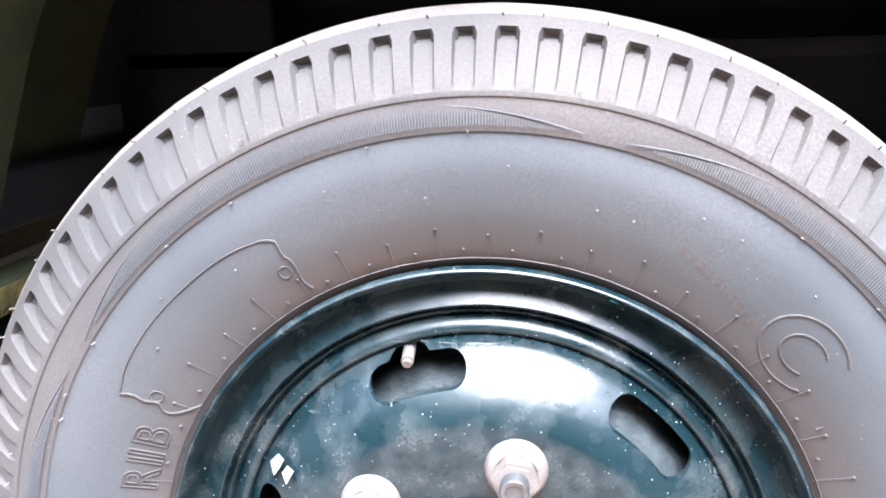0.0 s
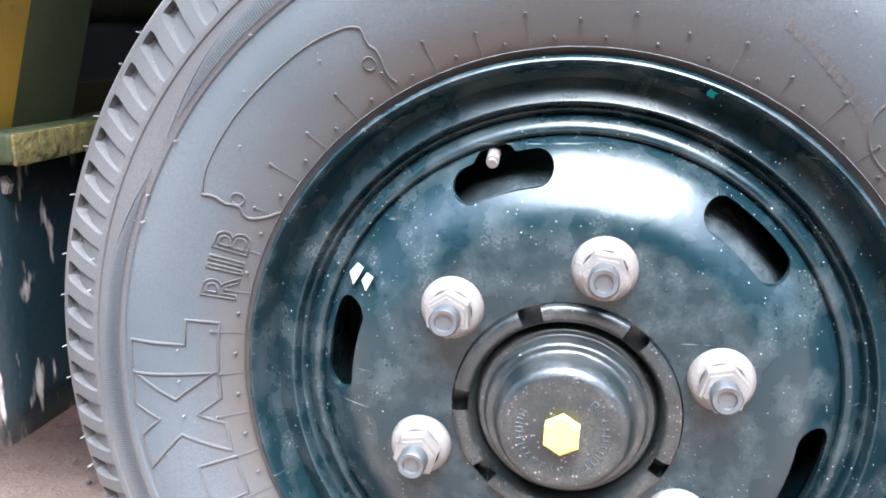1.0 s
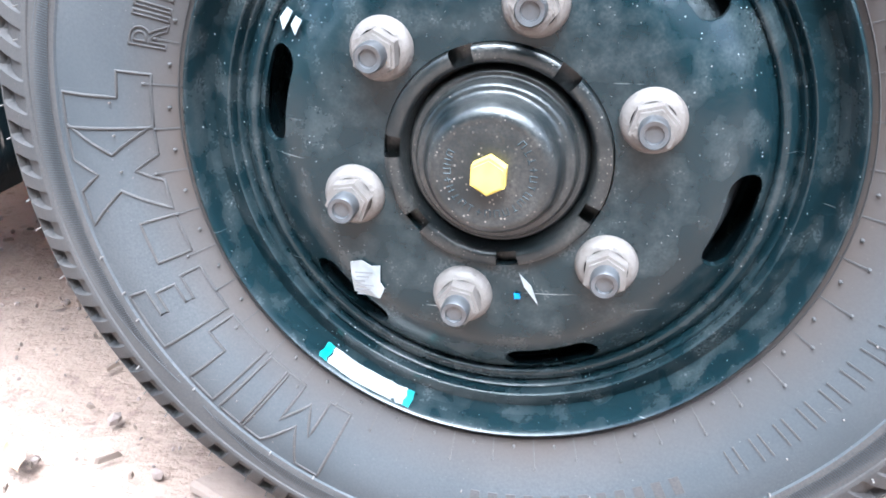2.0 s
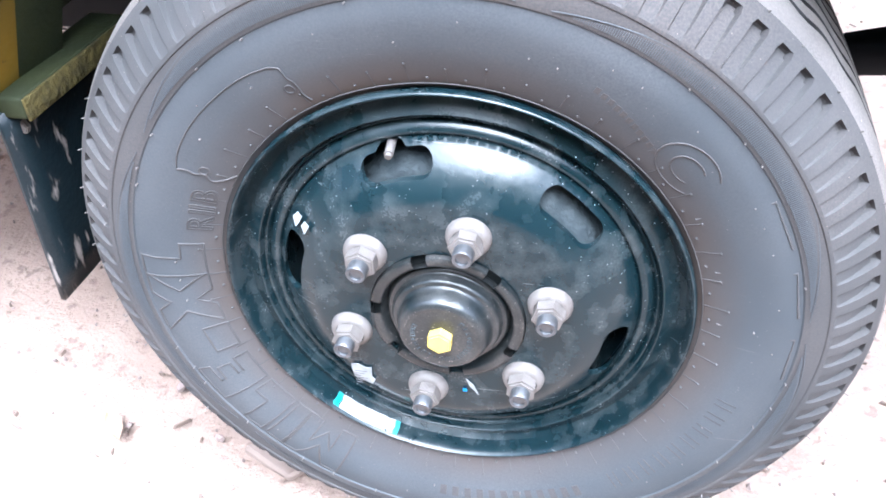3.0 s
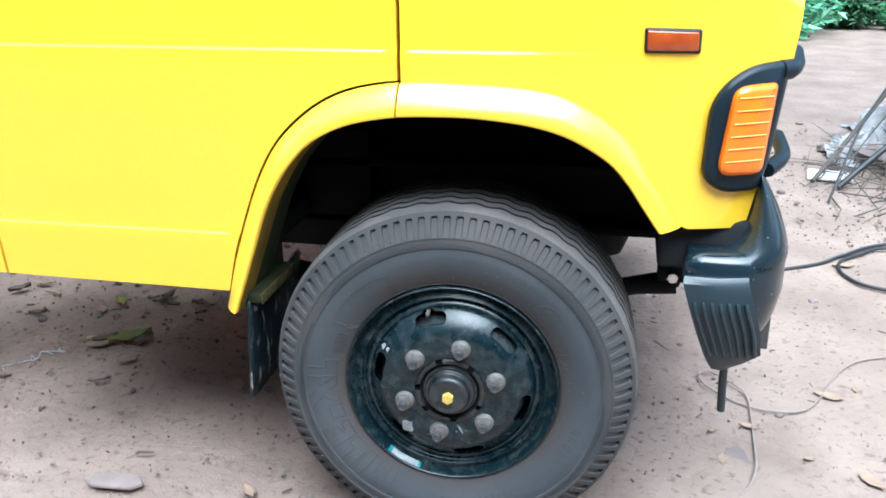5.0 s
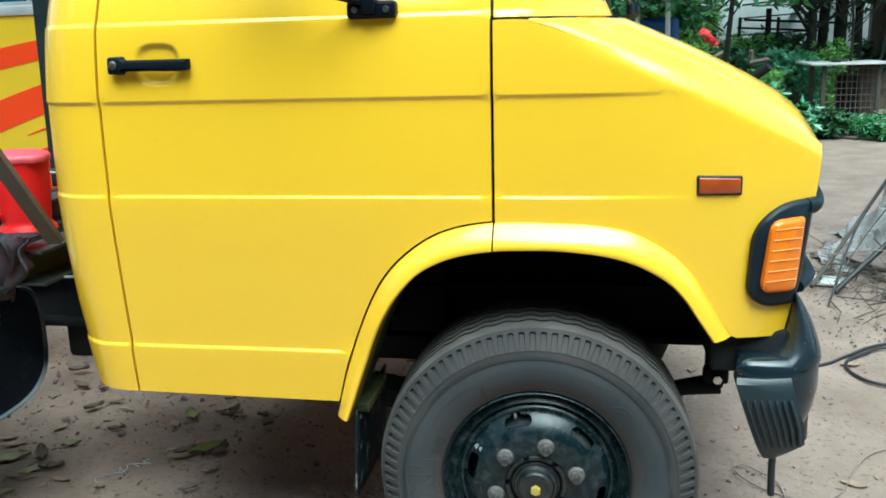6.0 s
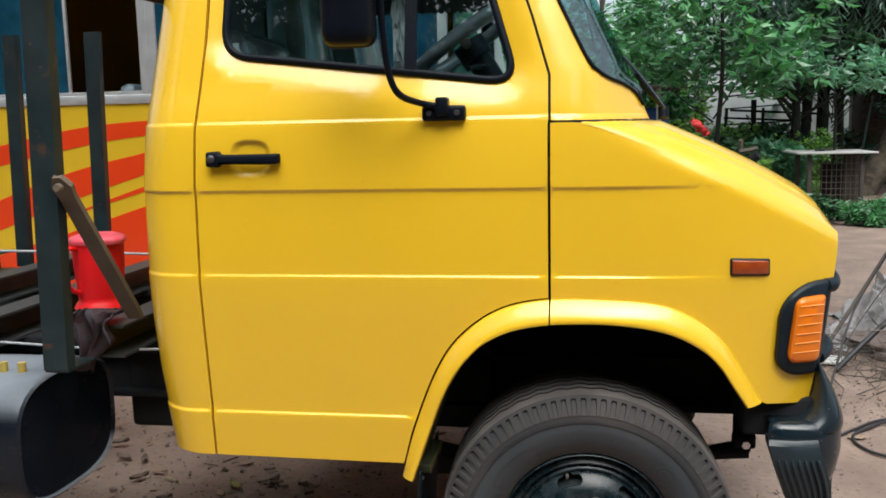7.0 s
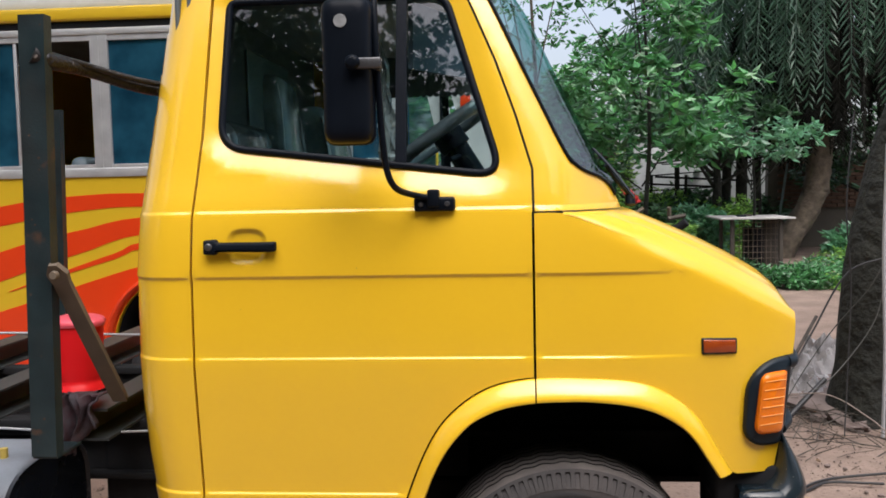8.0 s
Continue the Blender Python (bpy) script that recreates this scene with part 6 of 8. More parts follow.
    part("air_pipe", tube([(-2.9, 0.70, 1.035), (-2.0, 0.70, 1.03), (-1.5, 0.70, 1.02), (-1.17, 0.70, 1.012)], 0.0045, 8, smooth_n=20), ROPE, truck, "thin white pipe along the bearers")
    part("air_pipe", tube([(-2.9, 0.35, 0.80), (-2.0, 0.35, 0.79), (-1.5, 0.35, 0.77), (-1.17, 0.40, 0.765)], 0.004, 8, smooth_n=20), ROPE, truck)
    part("battery_box", box(-1.55, -1.20, 0.56, 0.90, 0.44, 0.72, 0.02), BLACK, truck, "black box on the chassis")
    for k in range(2):
        part("brass_fitting", merged(tube([(-1.66 - 0.06 * k, 0.16, 0.74), (-1.66 - 0.06 * k, 0.16, 0.775)], 0.012, 8)), GOLD, truck, "small brass fitting on the tank")


build_chassis()


def build_jug():
    j = thing("plastic_jug", (-1.62, 0.52, 0.868), "red plastic lidded water jug standing on the bearers", "jug")
    c = (-1.60, 0.52)
    prof = smooth_profile([(0.001, 0.0), (0.080, 0.0), (0.084, 0.008), (0.080, 0.020), (0.071, 0.028), (0.073, 0.05), (0.079, 0.13), (0.083, 0.21), (0.086, 0.222), (0.083, 0.228)], 30)
    v, f = [], []
    for k in range(40):
        t = 2 * math.pi * k / 40
        for r, z in prof:
            v.append((c[0] + r * math.cos(t), c[1] + r * math.sin(t), 0.869 + z))
    n = len(prof)
    f = [(k * n + i, k * n + i + 1, ((k + 1) % 40) * n + i + 1, ((k + 1) % 40) * n + i) for k in range(40) for i in range(n - 1)]
    part("jug_body", (v, f), REDPLASTIC, j)
    v = []
    lid = smooth_profile([(0.088, 0.218), (0.090, 0.228), (0.086, 0.238), (0.06, 0.247), (0.03, 0.250), (0.001, 0.250)], 16)
    for k in range(40):
        t = 2 * math.pi * k / 40
        for r, z in lid:
            w = 1 + (0.18 if abs(t - 5.9) < 0.35 else 0) * (r > 0.06)
            v.append((c[0] + r * w * math.cos(t), c[1] + r * w * math.sin(t), 0.869 + z))
    n = len(lid)
    f = [(k * n + i, k * n + i + 1, ((k + 1) % 40) * n + i + 1, ((k + 1) % 40) * n + i) for k in range(40) for i in range(n - 1)]
    part("lid", (v, f), PINKLID, j, "pinkish red snap lid")
    part("jug_handle", tube([(c[0] - 0.034, c[1] - 0.074, 1.075), (c[0] - 0.046, c[1] - 0.112, 1.07), (c[0] - 0.046, c[1] - 0.112, 0.96), (c[0] - 0.034, c[1] - 0.074, 0.93)], 0.012, 8, smooth_n=20, flat=0.7), REDPLASTIC, j)


build_jug()


def build_rag():
    v, f = [], []
    rnd = random.Random(3)
    n, m = 26, 16
    for i in range(n):
        u = i / (n - 1)
        for k in range(m):
            w = k / (m - 1)
            drop = 0.0 if w < 0.3 else (w - 0.3) * 0.24
            x = -1.535 + 0.12 * u + 0.012 * math.sin(9 * w + 5 * u)
            y = 0.36 - 0.11 * min(w / 0.3, 1.0) - 0.03 * math.sin(14 * u) * w - 0.012 * math.sin(31 * u + 3 * w)
            z = 0.895 - drop * (0.75 + 0.3 * math.sin(5 * u)) + 0.012 * noise.noise((u * 9, w * 6, 1)) + 0.02 * math.sin(math.pi * w)
            v.append((x, y, z))
    f = [(i * m + k, i * m + k + 1, i * m + m + k + 1, i * m + m + k) for i in range(n - 1) for k in range(m - 1)]
    ob = part("rag", (v, f), CLOTH)
    so = ob.modifiers.new("thickness", 'SOLIDIFY')
    so.thickness = 0.006
    tagged(ob, "dark red and grey checked rag draped over a bearer", "rag")


build_rag()

# ---------------- plants ----------------
def leaf_mesh(rows):
    """Folded leaves from rows of place, direction, side, length and width."""
    p, d, s, ln, w = rows
    nrm = np.cross(d, s)
    nrm /= np.linalg.norm(nrm, axis=1)[:, None] + 1e-9
    n = len(p)
    v = np.empty((n, 4, 3))
    v[:, 0] = p
    v[:, 1] = p + d * (ln * 0.45)[:, None] + s * (w * 0.5)[:, None] + nrm * (w * 0.18)[:, None]
    v[:, 2] = p + d * ln[:, None] - nrm * (ln * 0.12)[:, None]
    v[:, 3] = p + d * (ln * 0.45)[:, None] - s * (w * 0.5)[:, None] + nrm * (w * 0.18)[:, None]
    f = [q for k in range(n) for q in ((4 * k, 4 * k + 1, 4 * k + 2), (4 * k, 4 * k + 2, 4 * k + 3))]
    return v.reshape(-1, 3), f


def unit(a):
    return a / (np.linalg.norm(a, axis=-1, keepdims=True) + 1e-9)


def clump_leaves(rng, centres, each, radius, size, flat=0.6, droop=0.3):
    """Leaves in rosettes round twig ends inside clumps."""
    out = []
    for c, r in centres:
        k = int(each)
        dirs = unit(rng.normal(size=(k, 3)))
        pts = c + dirs * (r * rng.random(k) ** 0.45)[:, None] * np.array([1, 1, flat])
        for q in range(5):
            ang = rng.random(k) * 2 * np.pi
            d = unit(np.stack([np.cos(ang), np.sin(ang), rng.normal(-droop, 0.45, k)], 1) + 0.4 * dirs)
            s = unit(np.cross(d, rng.normal(0, 0.55, (k, 3)) + np.array([0, -0.25, 0.8])))
            ln = size * rng.uniform(0.6, 1.25, k)
            out.append((pts + d * 0.02, d, s, ln, ln * rng.uniform(0.32, 0.5, k)))
    return tuple(np.concatenate([o[i] for o in out]) for i in range(5))


def tree(base, height, spread, trunk_r, seed, leaf=LEAF, bark=BARK, clumps=26, each=26, size=0.16, low=0.35, lean=(0, 0), label="leafy green tree", category="tree", name="tree", limbs=9, group=""):
    rng = np.random.default_rng(seed)
    t = thing(name, base, label, category, group)
    b = np.array(base, float)
    top = b + np.array([lean[0], lean[1], height * 0.85])
    mid = b + (top - b) * 0.5 + np.array([0.06 * height * 0.3, -0.04 * height * 0.3, 0])
    part("trunk", tube([b - np.array([0, 0, 0.1]), b + (mid - b) * 0.5, mid, top], trunk_r, 10, smooth_n=16, taper=trunk_r * 0.3), bark, t)
    cs, branches = [], []
    for k in range(clumps):
        u = rng.random()
        h = low + (1 - low) * u
        ang = rng.random() * 2 * np.pi
        rad = spread * (0.35 + 0.65 * rng.random()) * (1 - 0.55 * max(0, (u - 0.45) / 0.55) ** 2)
        root = b + (top - b) * min(1, h * 0.85)
        c = b + np.array([lean[0] * h + rad * np.cos(ang), lean[1] * h + rad * np.sin(ang), height * h])
        cs.append((c, spread * rng.uniform(0.22, 0.42)))
        if k < limbs:
            branches.append(tube([root - np.array([0, 0, 0.12 * height * h]), (root + c) / 2 - np.array([0, 0, 0.04 * height]), c], trunk_r * 0.32, 6, smooth_n=8, taper=trunk_r * 0.07))
    for g in branches:
        part("limb", g, bark, t)
    part("crown", leaf_mesh(clump_leaves(rng, cs, each, spread, size)), leaf, t, smooth=False)
    return t


def bush(base, radius, height, seed, leaf=LEAF, each=60, size=0.12, name="bush", label="low leafy green bush", clumps=6):
    rng = np.random.default_rng(seed)
    b = np.array(base, float)
    t = thing(name, base, label, "bush")
    cs = [(b + np.array([rng.normal(0, radius * 0.45), rng.normal(0, radius * 0.4), height * rng.uniform(0.2, 0.75)]), radius * rng.uniform(0.4, 0.6)) for _ in range(clumps)]
    stems = [tube([b, c - np.array([0, 0, 0.02])], 0.012, 5, taper=0.005) for c, r in cs]
    part("stem", merged(*stems), BARK, t)
    p, d, s, ln, w = clump_leaves(rng, cs, each, radius, size)
    p[:, 2] = np.maximum(p[:, 2], 0.02)
    part("leafage", leaf_mesh((p, d, s, ln, w)), leaf, t, smooth=False)


def palm(base, seed):
    rng = np.random.default_rng(seed)
    t = thing("date_palm", base, "old date palm with drooping grey green fronds", "palm")
    b = np.array(base, float)
    crown = b + np.array([0.45, 0.1, 4.9])
    pts = [b - np.array([0.05, 0, 0.2]), b + np.array([0.08, 0, 0.25]), b + np.array([0.45, 0.05, 0.85]), b + np.array([0.66, 0.1, 1.5]), b + np.array([0.70, 0.1, 3.0]), crown]
    v, f = tube(pts, 0.22, 16, smooth_n=60, taper=0.22)
    v = [np.array(p) for p in v]
    for k, p in enumerate(v):
        ring = k // 16
        p += 0.045 * np.array([math.cos(k * 2.4 + ring), math.sin(k * 1.7 + ring), 0.3]) * (0.5 + 0.5 * math.sin(ring * 1.9 + (k % 16) * 1.57))
    part("trunk", (v, f), PALMBARK, t, "rough brown palm trunk")
    for kind, count, mat, lbl in (("frond", 120, PALM, "drooping green palm frond"), ("long_frond", 15, PALM, "long drooping green palm frond"), ("dead_frond", 130, PALM_DEAD, "hanging near-black dead frond")):
        for k in range(count):
            a = 2 * math.pi * (k + rng.random()) / count
            green = mat is PALM
            reach = rng.uniform(0.8, 3.9) if green else rng.uniform(0.30, 1.45 + 0.8 * max(0, math.cos(a)))
            if kind == "long_frond":
                a = radians(rng.uniform(212, 264))
                reach = min(rng.uniform(3.6, 5.4), 3.1 / abs(math.cos(a)))
            rise = rng.uniform(0.2, 0.7) if green else -0.2
            foot = rng.uniform(2.3, 3.4) - 4.9 if green else rng.uniform(1.7, 2.7) - 4.9
            o = np.array([math.cos(a), math.sin(a), 0])
            if kind == "frond" and o[1] < 0.3 and o[0] > -0.25 and k % 9:
                continue  # the old fronds on this side are shed
            line = curve_points([crown, crown + o * reach * 0.5 + (0, 0, rise), crown + o * reach * 0.88 + (0, 0, rise * 0.3 - 0.4), crown + o * reach * 0.98 + (0, 0, foot * 0.55), crown + o * reach + (0, 0, foot)], 56)
            tan = unit(np.gradient(line, axis=0))
            roll = rng.uniform(-1.0, 1.0)
            across = np.array([-o[1], o[0], 0]) * math.cos(roll) + o * math.sin(roll)
            side = unit(across - tan * (tan @ across)[:, None])
            rows = [[], [], [], [], []]
            for i in range(8, 56):
                for sg in (-1, 1):
                    d = unit(side[i] * sg * 0.75 + tan[i] * 0.75 + rng.normal(0, 0.17, 3) + np.array([0, 0, -0.28]))
                    rows[0].append(line[i])
                    rows[1].append(d)
                    rows[2].append(unit(np.cross(d, np.cross(tan[i], side[i]) + rng.normal(0, 0.15, 3))))
                    l = (0.44 if green else 0.34) * math.sin(math.pi * (0.2 + 0.68 * i / 56)) * rng.uniform(0.7, 1.2)
                    rows[3].append(l)
                    rows[4].append(0.034 if green else 0.03)
            leaf = leaf_mesh(tuple(np.array(r) for r in rows))
            stem = tube(line[::4], 0.020, 5, taper=0.005)
            part(kind, merged(stem, leaf), mat, t, lbl, smooth=False)


# ---------------- the bus behind ----------------
def build_bus():
    Y, X0, X1 = 3.0, -8.2, -0.75
    bus = thing("bus", (-4.4, 4.0, 0.0), "yellow minibus with red swooshes and blue tinted windows", "bus")
    wx, wz, wr = -2.20, 0.56, 0.43
    arch = [(wx + wr * math.cos(t), wz + wr * math.sin(t)) for t in np.linspace(-0.35, math.pi + 0.35, 26)]
    side = [(X0, 0.42), (arch[-1][0], 0.42)] + arch[::-1] + [(arch[0][0], 0.42), (X1, 0.42), (X1, 1.615), (X0, 1.615)]
    part("side_panel", sheet(side, [], np.arange(X0, X1, 0.3), np.arange(0.45, 1.6, 0.2), lambda x, z: np.full_like(x, Y), hem=0.05, step=0.05), BUSYELLOW, bus, "yellow lower side of the bus", smooth=False)

    def swoosh(top, bot, mat, name, proud):
        xs = [p[0] for p in top]
        t, b = curve_points(top, 40), curve_points(bot, 40)
        v = [(x, Y - proud, z) for x, z in t] + [(x, Y - proud, z) for x, z in b]
        v += [(x, Y + 0.002, z) for x, z in t] + [(x, Y + 0.002, z) for x, z in b]
        f = [(k, k + 1, 41 + k, 40 + k) for k in range(39)] + [(k, k + 1, 81 + k, 80 + k) for k in range(39)] + [(40 + k, 41 + k, 121 + k, 120 + k) for k in range(39)]
        part(name, (v, f), mat, bus, "curved red swoosh", smooth=False)
    swoosh([(-5.2, 1.02), (-4.2, 1.26), (-3.3, 1.445), (-2.8, 1.50), (-2.3, 1.505), (-0.8, 1.46)], [(-5.2, 0.96), (-4.2, 1.14), (-3.3, 1.325), (-2.8, 1.405), (-2.3, 1.425), (-0.8, 1.39)], BUSRED, "swoosh", 0.003)
    swoosh([(-5.2, 0.55), (-4.2, 0.86), (-3.3, 1.17), (-2.8, 1.29), (-2.3, 1.365), (-0.8, 1.36)], [(-5.2, 0.47), (-4.2, 0.68), (-3.3, 0.99), (-2.8, 1.15), (-2.3, 1.265), (-0.8, 1.29)], BUSRED, "swoosh", 0.003)
    swoosh([(-3.3, 0.91), (-2.9, 1.045), (-2.6, 1.14), (-2.3, 1.215), (-0.8, 1.25)], [(-3.3, 0.905), (-2.9, 1.02), (-2.6, 1.105), (-2.3, 1.175), (-0.8, 1.21)], BUSRED, "swoosh", 0.003)
    # red skirt above and round the arch
    lo = [(-5.2, 0.43), (-4.2, 0.56), (-3.3, 0.80), (-2.8, 0.955), (-2.45, 1.055), (-2.2, 1.09)]
    sk = curve_points(lo, 30)
    poly = [tuple(p) for p in sk] + [(X1, 1.12), (X1, 0.43), (arch[0][0] + 0.03, 0.43)] + [(x, z) for x, z in [(wx + (wr + 0.005) * math.cos(t), wz + (wr + 0.005) * math.sin(t)) for t in np.linspace(-0.3, math.pi + 0.3, 26)]] + [(arch[-1][0] - 0.03, 0.43)]
    part("red_skirt", sheet(poly, [], np.arange(-5, X1, 0.25), np.arange(0.5, 1.1, 0.15), lambda x, z: np.full_like(x, Y - 0.004), hem=0.005, step=0.05), BUSRED, bus, "red painted lower skirt", smooth=False)
    ring = [(wx + (wr + 0.03) * math.cos(t), Y - 0.012, wz + (wr + 0.03) * math.sin(t)) for t in np.linspace(-0.3, math.pi + 0.3, 40)]
    part("arch_trim", tube(ring, 0.045, 8, flat=0.5), BUSRED, bus, "red wheel arch trim")
    part("wheel_housing", lathe([(0.42, 0.02), (0.42, 0.5), (0.001, 0.5)], (wx, Y, wz), 32), BLACK, bus)
    w = part("wheel", lathe([(0.20, 0.06), (0.30, 0.03), (0.36, 0.05), (0.375, 0.12), (0.36, 0.22), (0.2, 0.22)], (wx, Y, 0.375), 40), RUBBER, bus, "black bus wheel")
    part("rim", lathe([(0.20, 0.06), (0.15, 0.10), (0.001, 0.10)], (wx, Y, 0.375), 32), RIM, w)
    # window band
    part("window_rail", box(X0, X1, Y - 0.012, Y + 0.05, 1.612, 1.668, 0.004), ALU, bus, "pale aluminium window sill rail")
    part("window_rail", box(X0, X1, Y - 0.012, Y + 0.05, 2.475, 2.515, 0.004), ALU, bus)
    part("cornice", box(X0, X1, Y - 0.002, Y + 0.05, 2.515, 2.56, 0.004), BLACK, bus)
    part("gutter", box(X0, X1, Y - 0.03, Y + 0.06, 2.56, 2.64, 0.015, 3), BUSYELLOW, bus, "yellow gutter below the roof")
    part("roof", box(X0, X1, Y + 0.05, Y + 2.05, 2.60, 2.74, 0.06, 3), SHEDWHITE, bus, "pale bus roof")
    edges = [-8.1, -6.85, -5.6, -4.20, -2.645, -1.40, -0.8]
    for k in range(6):
        a, b = edges[k], edges[k + 1]
        win = part("window", join(box(a, a + 0.055, Y - 0.008, Y + 0.03, 1.668, 2.475, 0.003), box(b - 0.055, b, Y - 0.008, Y + 0.03, 1.668, 2.475, 0.003), box(a + 0.055, b - 0.055, Y - 0.004, Y + 0.03, 1.668, 1.69, 0.002), box(a + 0.055, b - 0.055, Y - 0.004, Y + 0.03, 2.44, 2.475, 0.002)), ALU, bus, "aluminium framed sliding bus window", smooth=False)
        m = a + (b - a) * (0.66 if k == 3 else 0.5)
        part("pane", box(a + 0.05, m, Y + 0.012, Y + 0.016, 1.69, 2.44), BUSGLASS, win, "blue tinted sliding pane", smooth=False)
        part("slider", box(m - 0.018, m, Y + 0.002, Y + 0.022, 1.69, 2.44, 0.002), ALU, win)
        if k != 3:
            part("pane", box(m, b - 0.05, Y + 0.020, Y + 0.024, 1.69, 2.44), BUSGLASS, win, smooth=False)
    part("far_side", box(X0, X1, Y + 2.0, Y + 2.05, 0.42, 2.6, 0.01), BUSYELLOW, bus)
    part("end_wall", box(X1 - 0.03, X1, Y + 0.05, Y + 2.0, 0.42, 1.40, 0.01), BUSYELLOW, bus)
    part("front_screen", box(X1 - 0.02, X1 - 0.01, Y + 0.06, Y + 2.0, 1.40, 2.60), BUSGLASS, bus, "dark blue bus windscreen", smooth=False)
    part("end_wall", box(X0, X0 + 0.03, Y + 0.05, Y + 2.0, 0.42, 2.6, 0.01), BUSYELLOW, bus)
    part("floor_pan", box(X0 + 0.03, X1 - 0.03, Y + 0.5, Y + 2.0, 0.5, 0.8, 0.01), BLACK, bus)
    for k, (xa, xb, w) in enumerate(((-0.66, -0.47, 0.055), (-0.50, -0.25, 0.10))):
        v = [(xa - w, Y + 0.1 * k, 2.4), (xa + w, Y + 0.1 * k, 2.4), (xb + w, Y + 0.1 * k, 1.5), (xb - w, Y + 0.1 * k, 1.5)]
        v += [(x, y + 0.05, z) for x, y, z in v]
        part("screen_pillar", (v, [(0, 1, 2, 3), (7, 6, 5, 4), (0, 4, 5, 1), (1, 5, 6, 2), (2, 6, 7, 3), (3, 7, 4, 0)]), SHEDWHITE, bus, "raked white front pillar", smooth=False)
    part("screen_post", tube([(-0.545, Y - 0.03, 1.5), (-0.545, Y - 0.03, 2.4)], 0.022, 8), PLASTIC, bus, "black upright at the bus front")
    part("red_flash", box(-0.45, -0.39, Y + 0.085, Y + 0.095, 1.98, 2.06, 0.002), BUSRED, bus, "small red patch on the white pillar")
    part("pillar_foot", box(-0.75, -0.08, Y + 0.02, Y + 0.2, 1.1, 1.52, 0.02), SHEDWHITE, bus, "white panel below the bus screen")
    part("front_sill", box(-0.75, -0.10, Y, Y + 1.9, 1.0, 1.12, 0.01), SHEDWHITE, bus, "white sill under the bus screen")
    part("front_skirt", box(-0.75, -0.12, Y + 0.02, Y + 1.9, 0.42, 1.0, 0.03), BUSYELLOW, bus, "yellow front end of the bus")
    for k in range(6):
        x = -7.6 + 1.15 * k
        part("bus_seat", box(x, x + 0.12, Y + 0.25, Y + 1.1, 1.0, 1.75, 0.05, 3), SEATBLUE, bus, "blue grey bus seat back")


build_bus()

# ---------------- trees and yard behind ----------------
tree((1.66, 10.3, 0.0), 5.4, 1.3, 0.042, 11, LEAF, DARKBARK, clumps=50, each=15, size=0.20, low=0.34, label="slender young tree with whorled green leaves", limbs=5)
tree((3.75, 12.6, 0.0), 2.75, 1.0, 0.034, 19, LEAF_BLUE, DARKBARK, clumps=13, each=8, size=0.17, low=0.70, label="small bright leafed sapling")
tree((0.10, 8.6, 0.0), 4.7, 1.25, 0.05, 23, LEAF, BARK, clumps=26, each=18, size=0.10, low=0.52, label="sparse young tree against the sky", limbs=6)
tree((2.2, 16.6, 0.0), 4.4, 1.6, 0.07, 12, LEAF, DARKBARK, clumps=24, each=34, size=0.17, low=0.60, label="young broadleaf tree behind the table")
tree((0.3, 13.6, 0.0), 3.1, 1.5, 0.10, 13, LEAF, DARKBARK, clumps=24, each=30, size=0.2, low=0.5, label="dense green tree behind the shed")
tree((3.5, 14.2, 0.0), 3.3, 1.5, 0.12, 14, LEAF_DARK, DARKBARK, clumps=26, each=26, size=0.22, low=0.60, label="dark shady tree at the yard's edge")
tree((-2.2, 13.0, 0.0), 4.6, 1.9, 0.14, 15, LEAF, DARKBARK, clumps=26, each=30, size=0.24, low=0.3, label="tall green tree behind the bus")
tree((7.6, 15.5, 0.0), 5.0, 2.1, 0.16, 16, LEAF_DARK, DARKBARK, clumps=28, each=32, size=0.24, low=0.2, label="dark shady tree beside the palm")
palm((4.9, 14.8, 0.0), 5)
for i, (x, y, r, h, m, sz) in enumerate(((4.1, 10.5, 0.36, 0.30, LEAF, 0.09), (4.7, 11.4, 0.5, 0.26, LEAF, 0.09), (3.0, 10.5, 0.42, 0.36, LEAF_DARK, 0.12), (3.75, 10.0, 0.34, 0.28, LEAF, 0.10),
                                     (1.9, 9.6, 0.7, 0.75, LEAF_BLUE, 0.15), (3.3, 13.5, 0.85, 1.15, LEAF_BLUE, 0.17), (1.25, 10.2, 0.6, 1.9, LEAF_LIGHT, 0.09), (6.4, 14.6, 0.8, 0.8, LEAF_BLUE, 0.2),
                                     (0.4, 9.2, 0.5, 0.6, LEAF, 0.12), (1.75, 10.9, 0.5, 1.05, LEAF_LIGHT, 0.10), (7.4, 15.0, 0.7, 0.9, LEAF_BLUE, 0.2), (5.6, 12.6, 0.5, 0.16, LEAF_LIGHT, 0.07), (3.55, 10.7, 0.28, 0.24, LEAF, 0.09), (4.3, 9.8, 0.3, 0.18, LEAF_LIGHT, 0.07), (6.0, 13.6, 0.7, 0.2, LEAF_LIGHT, 0.07), (3.9, 15.2, 0.7, 1.0, LEAF, 0.16), (5.4, 10.4, 0.35, 0.25, LEAF_LIGHT, 0.08), (2.1, 13.2, 0.9, 1.3, LEAF_DARK, 0.18), (5.6, 17.5, 1.2, 1.5, LEAF_DARK, 0.22))):
    bush((x, y, 0.0), r, h, 40 + i, m, 46, sz)


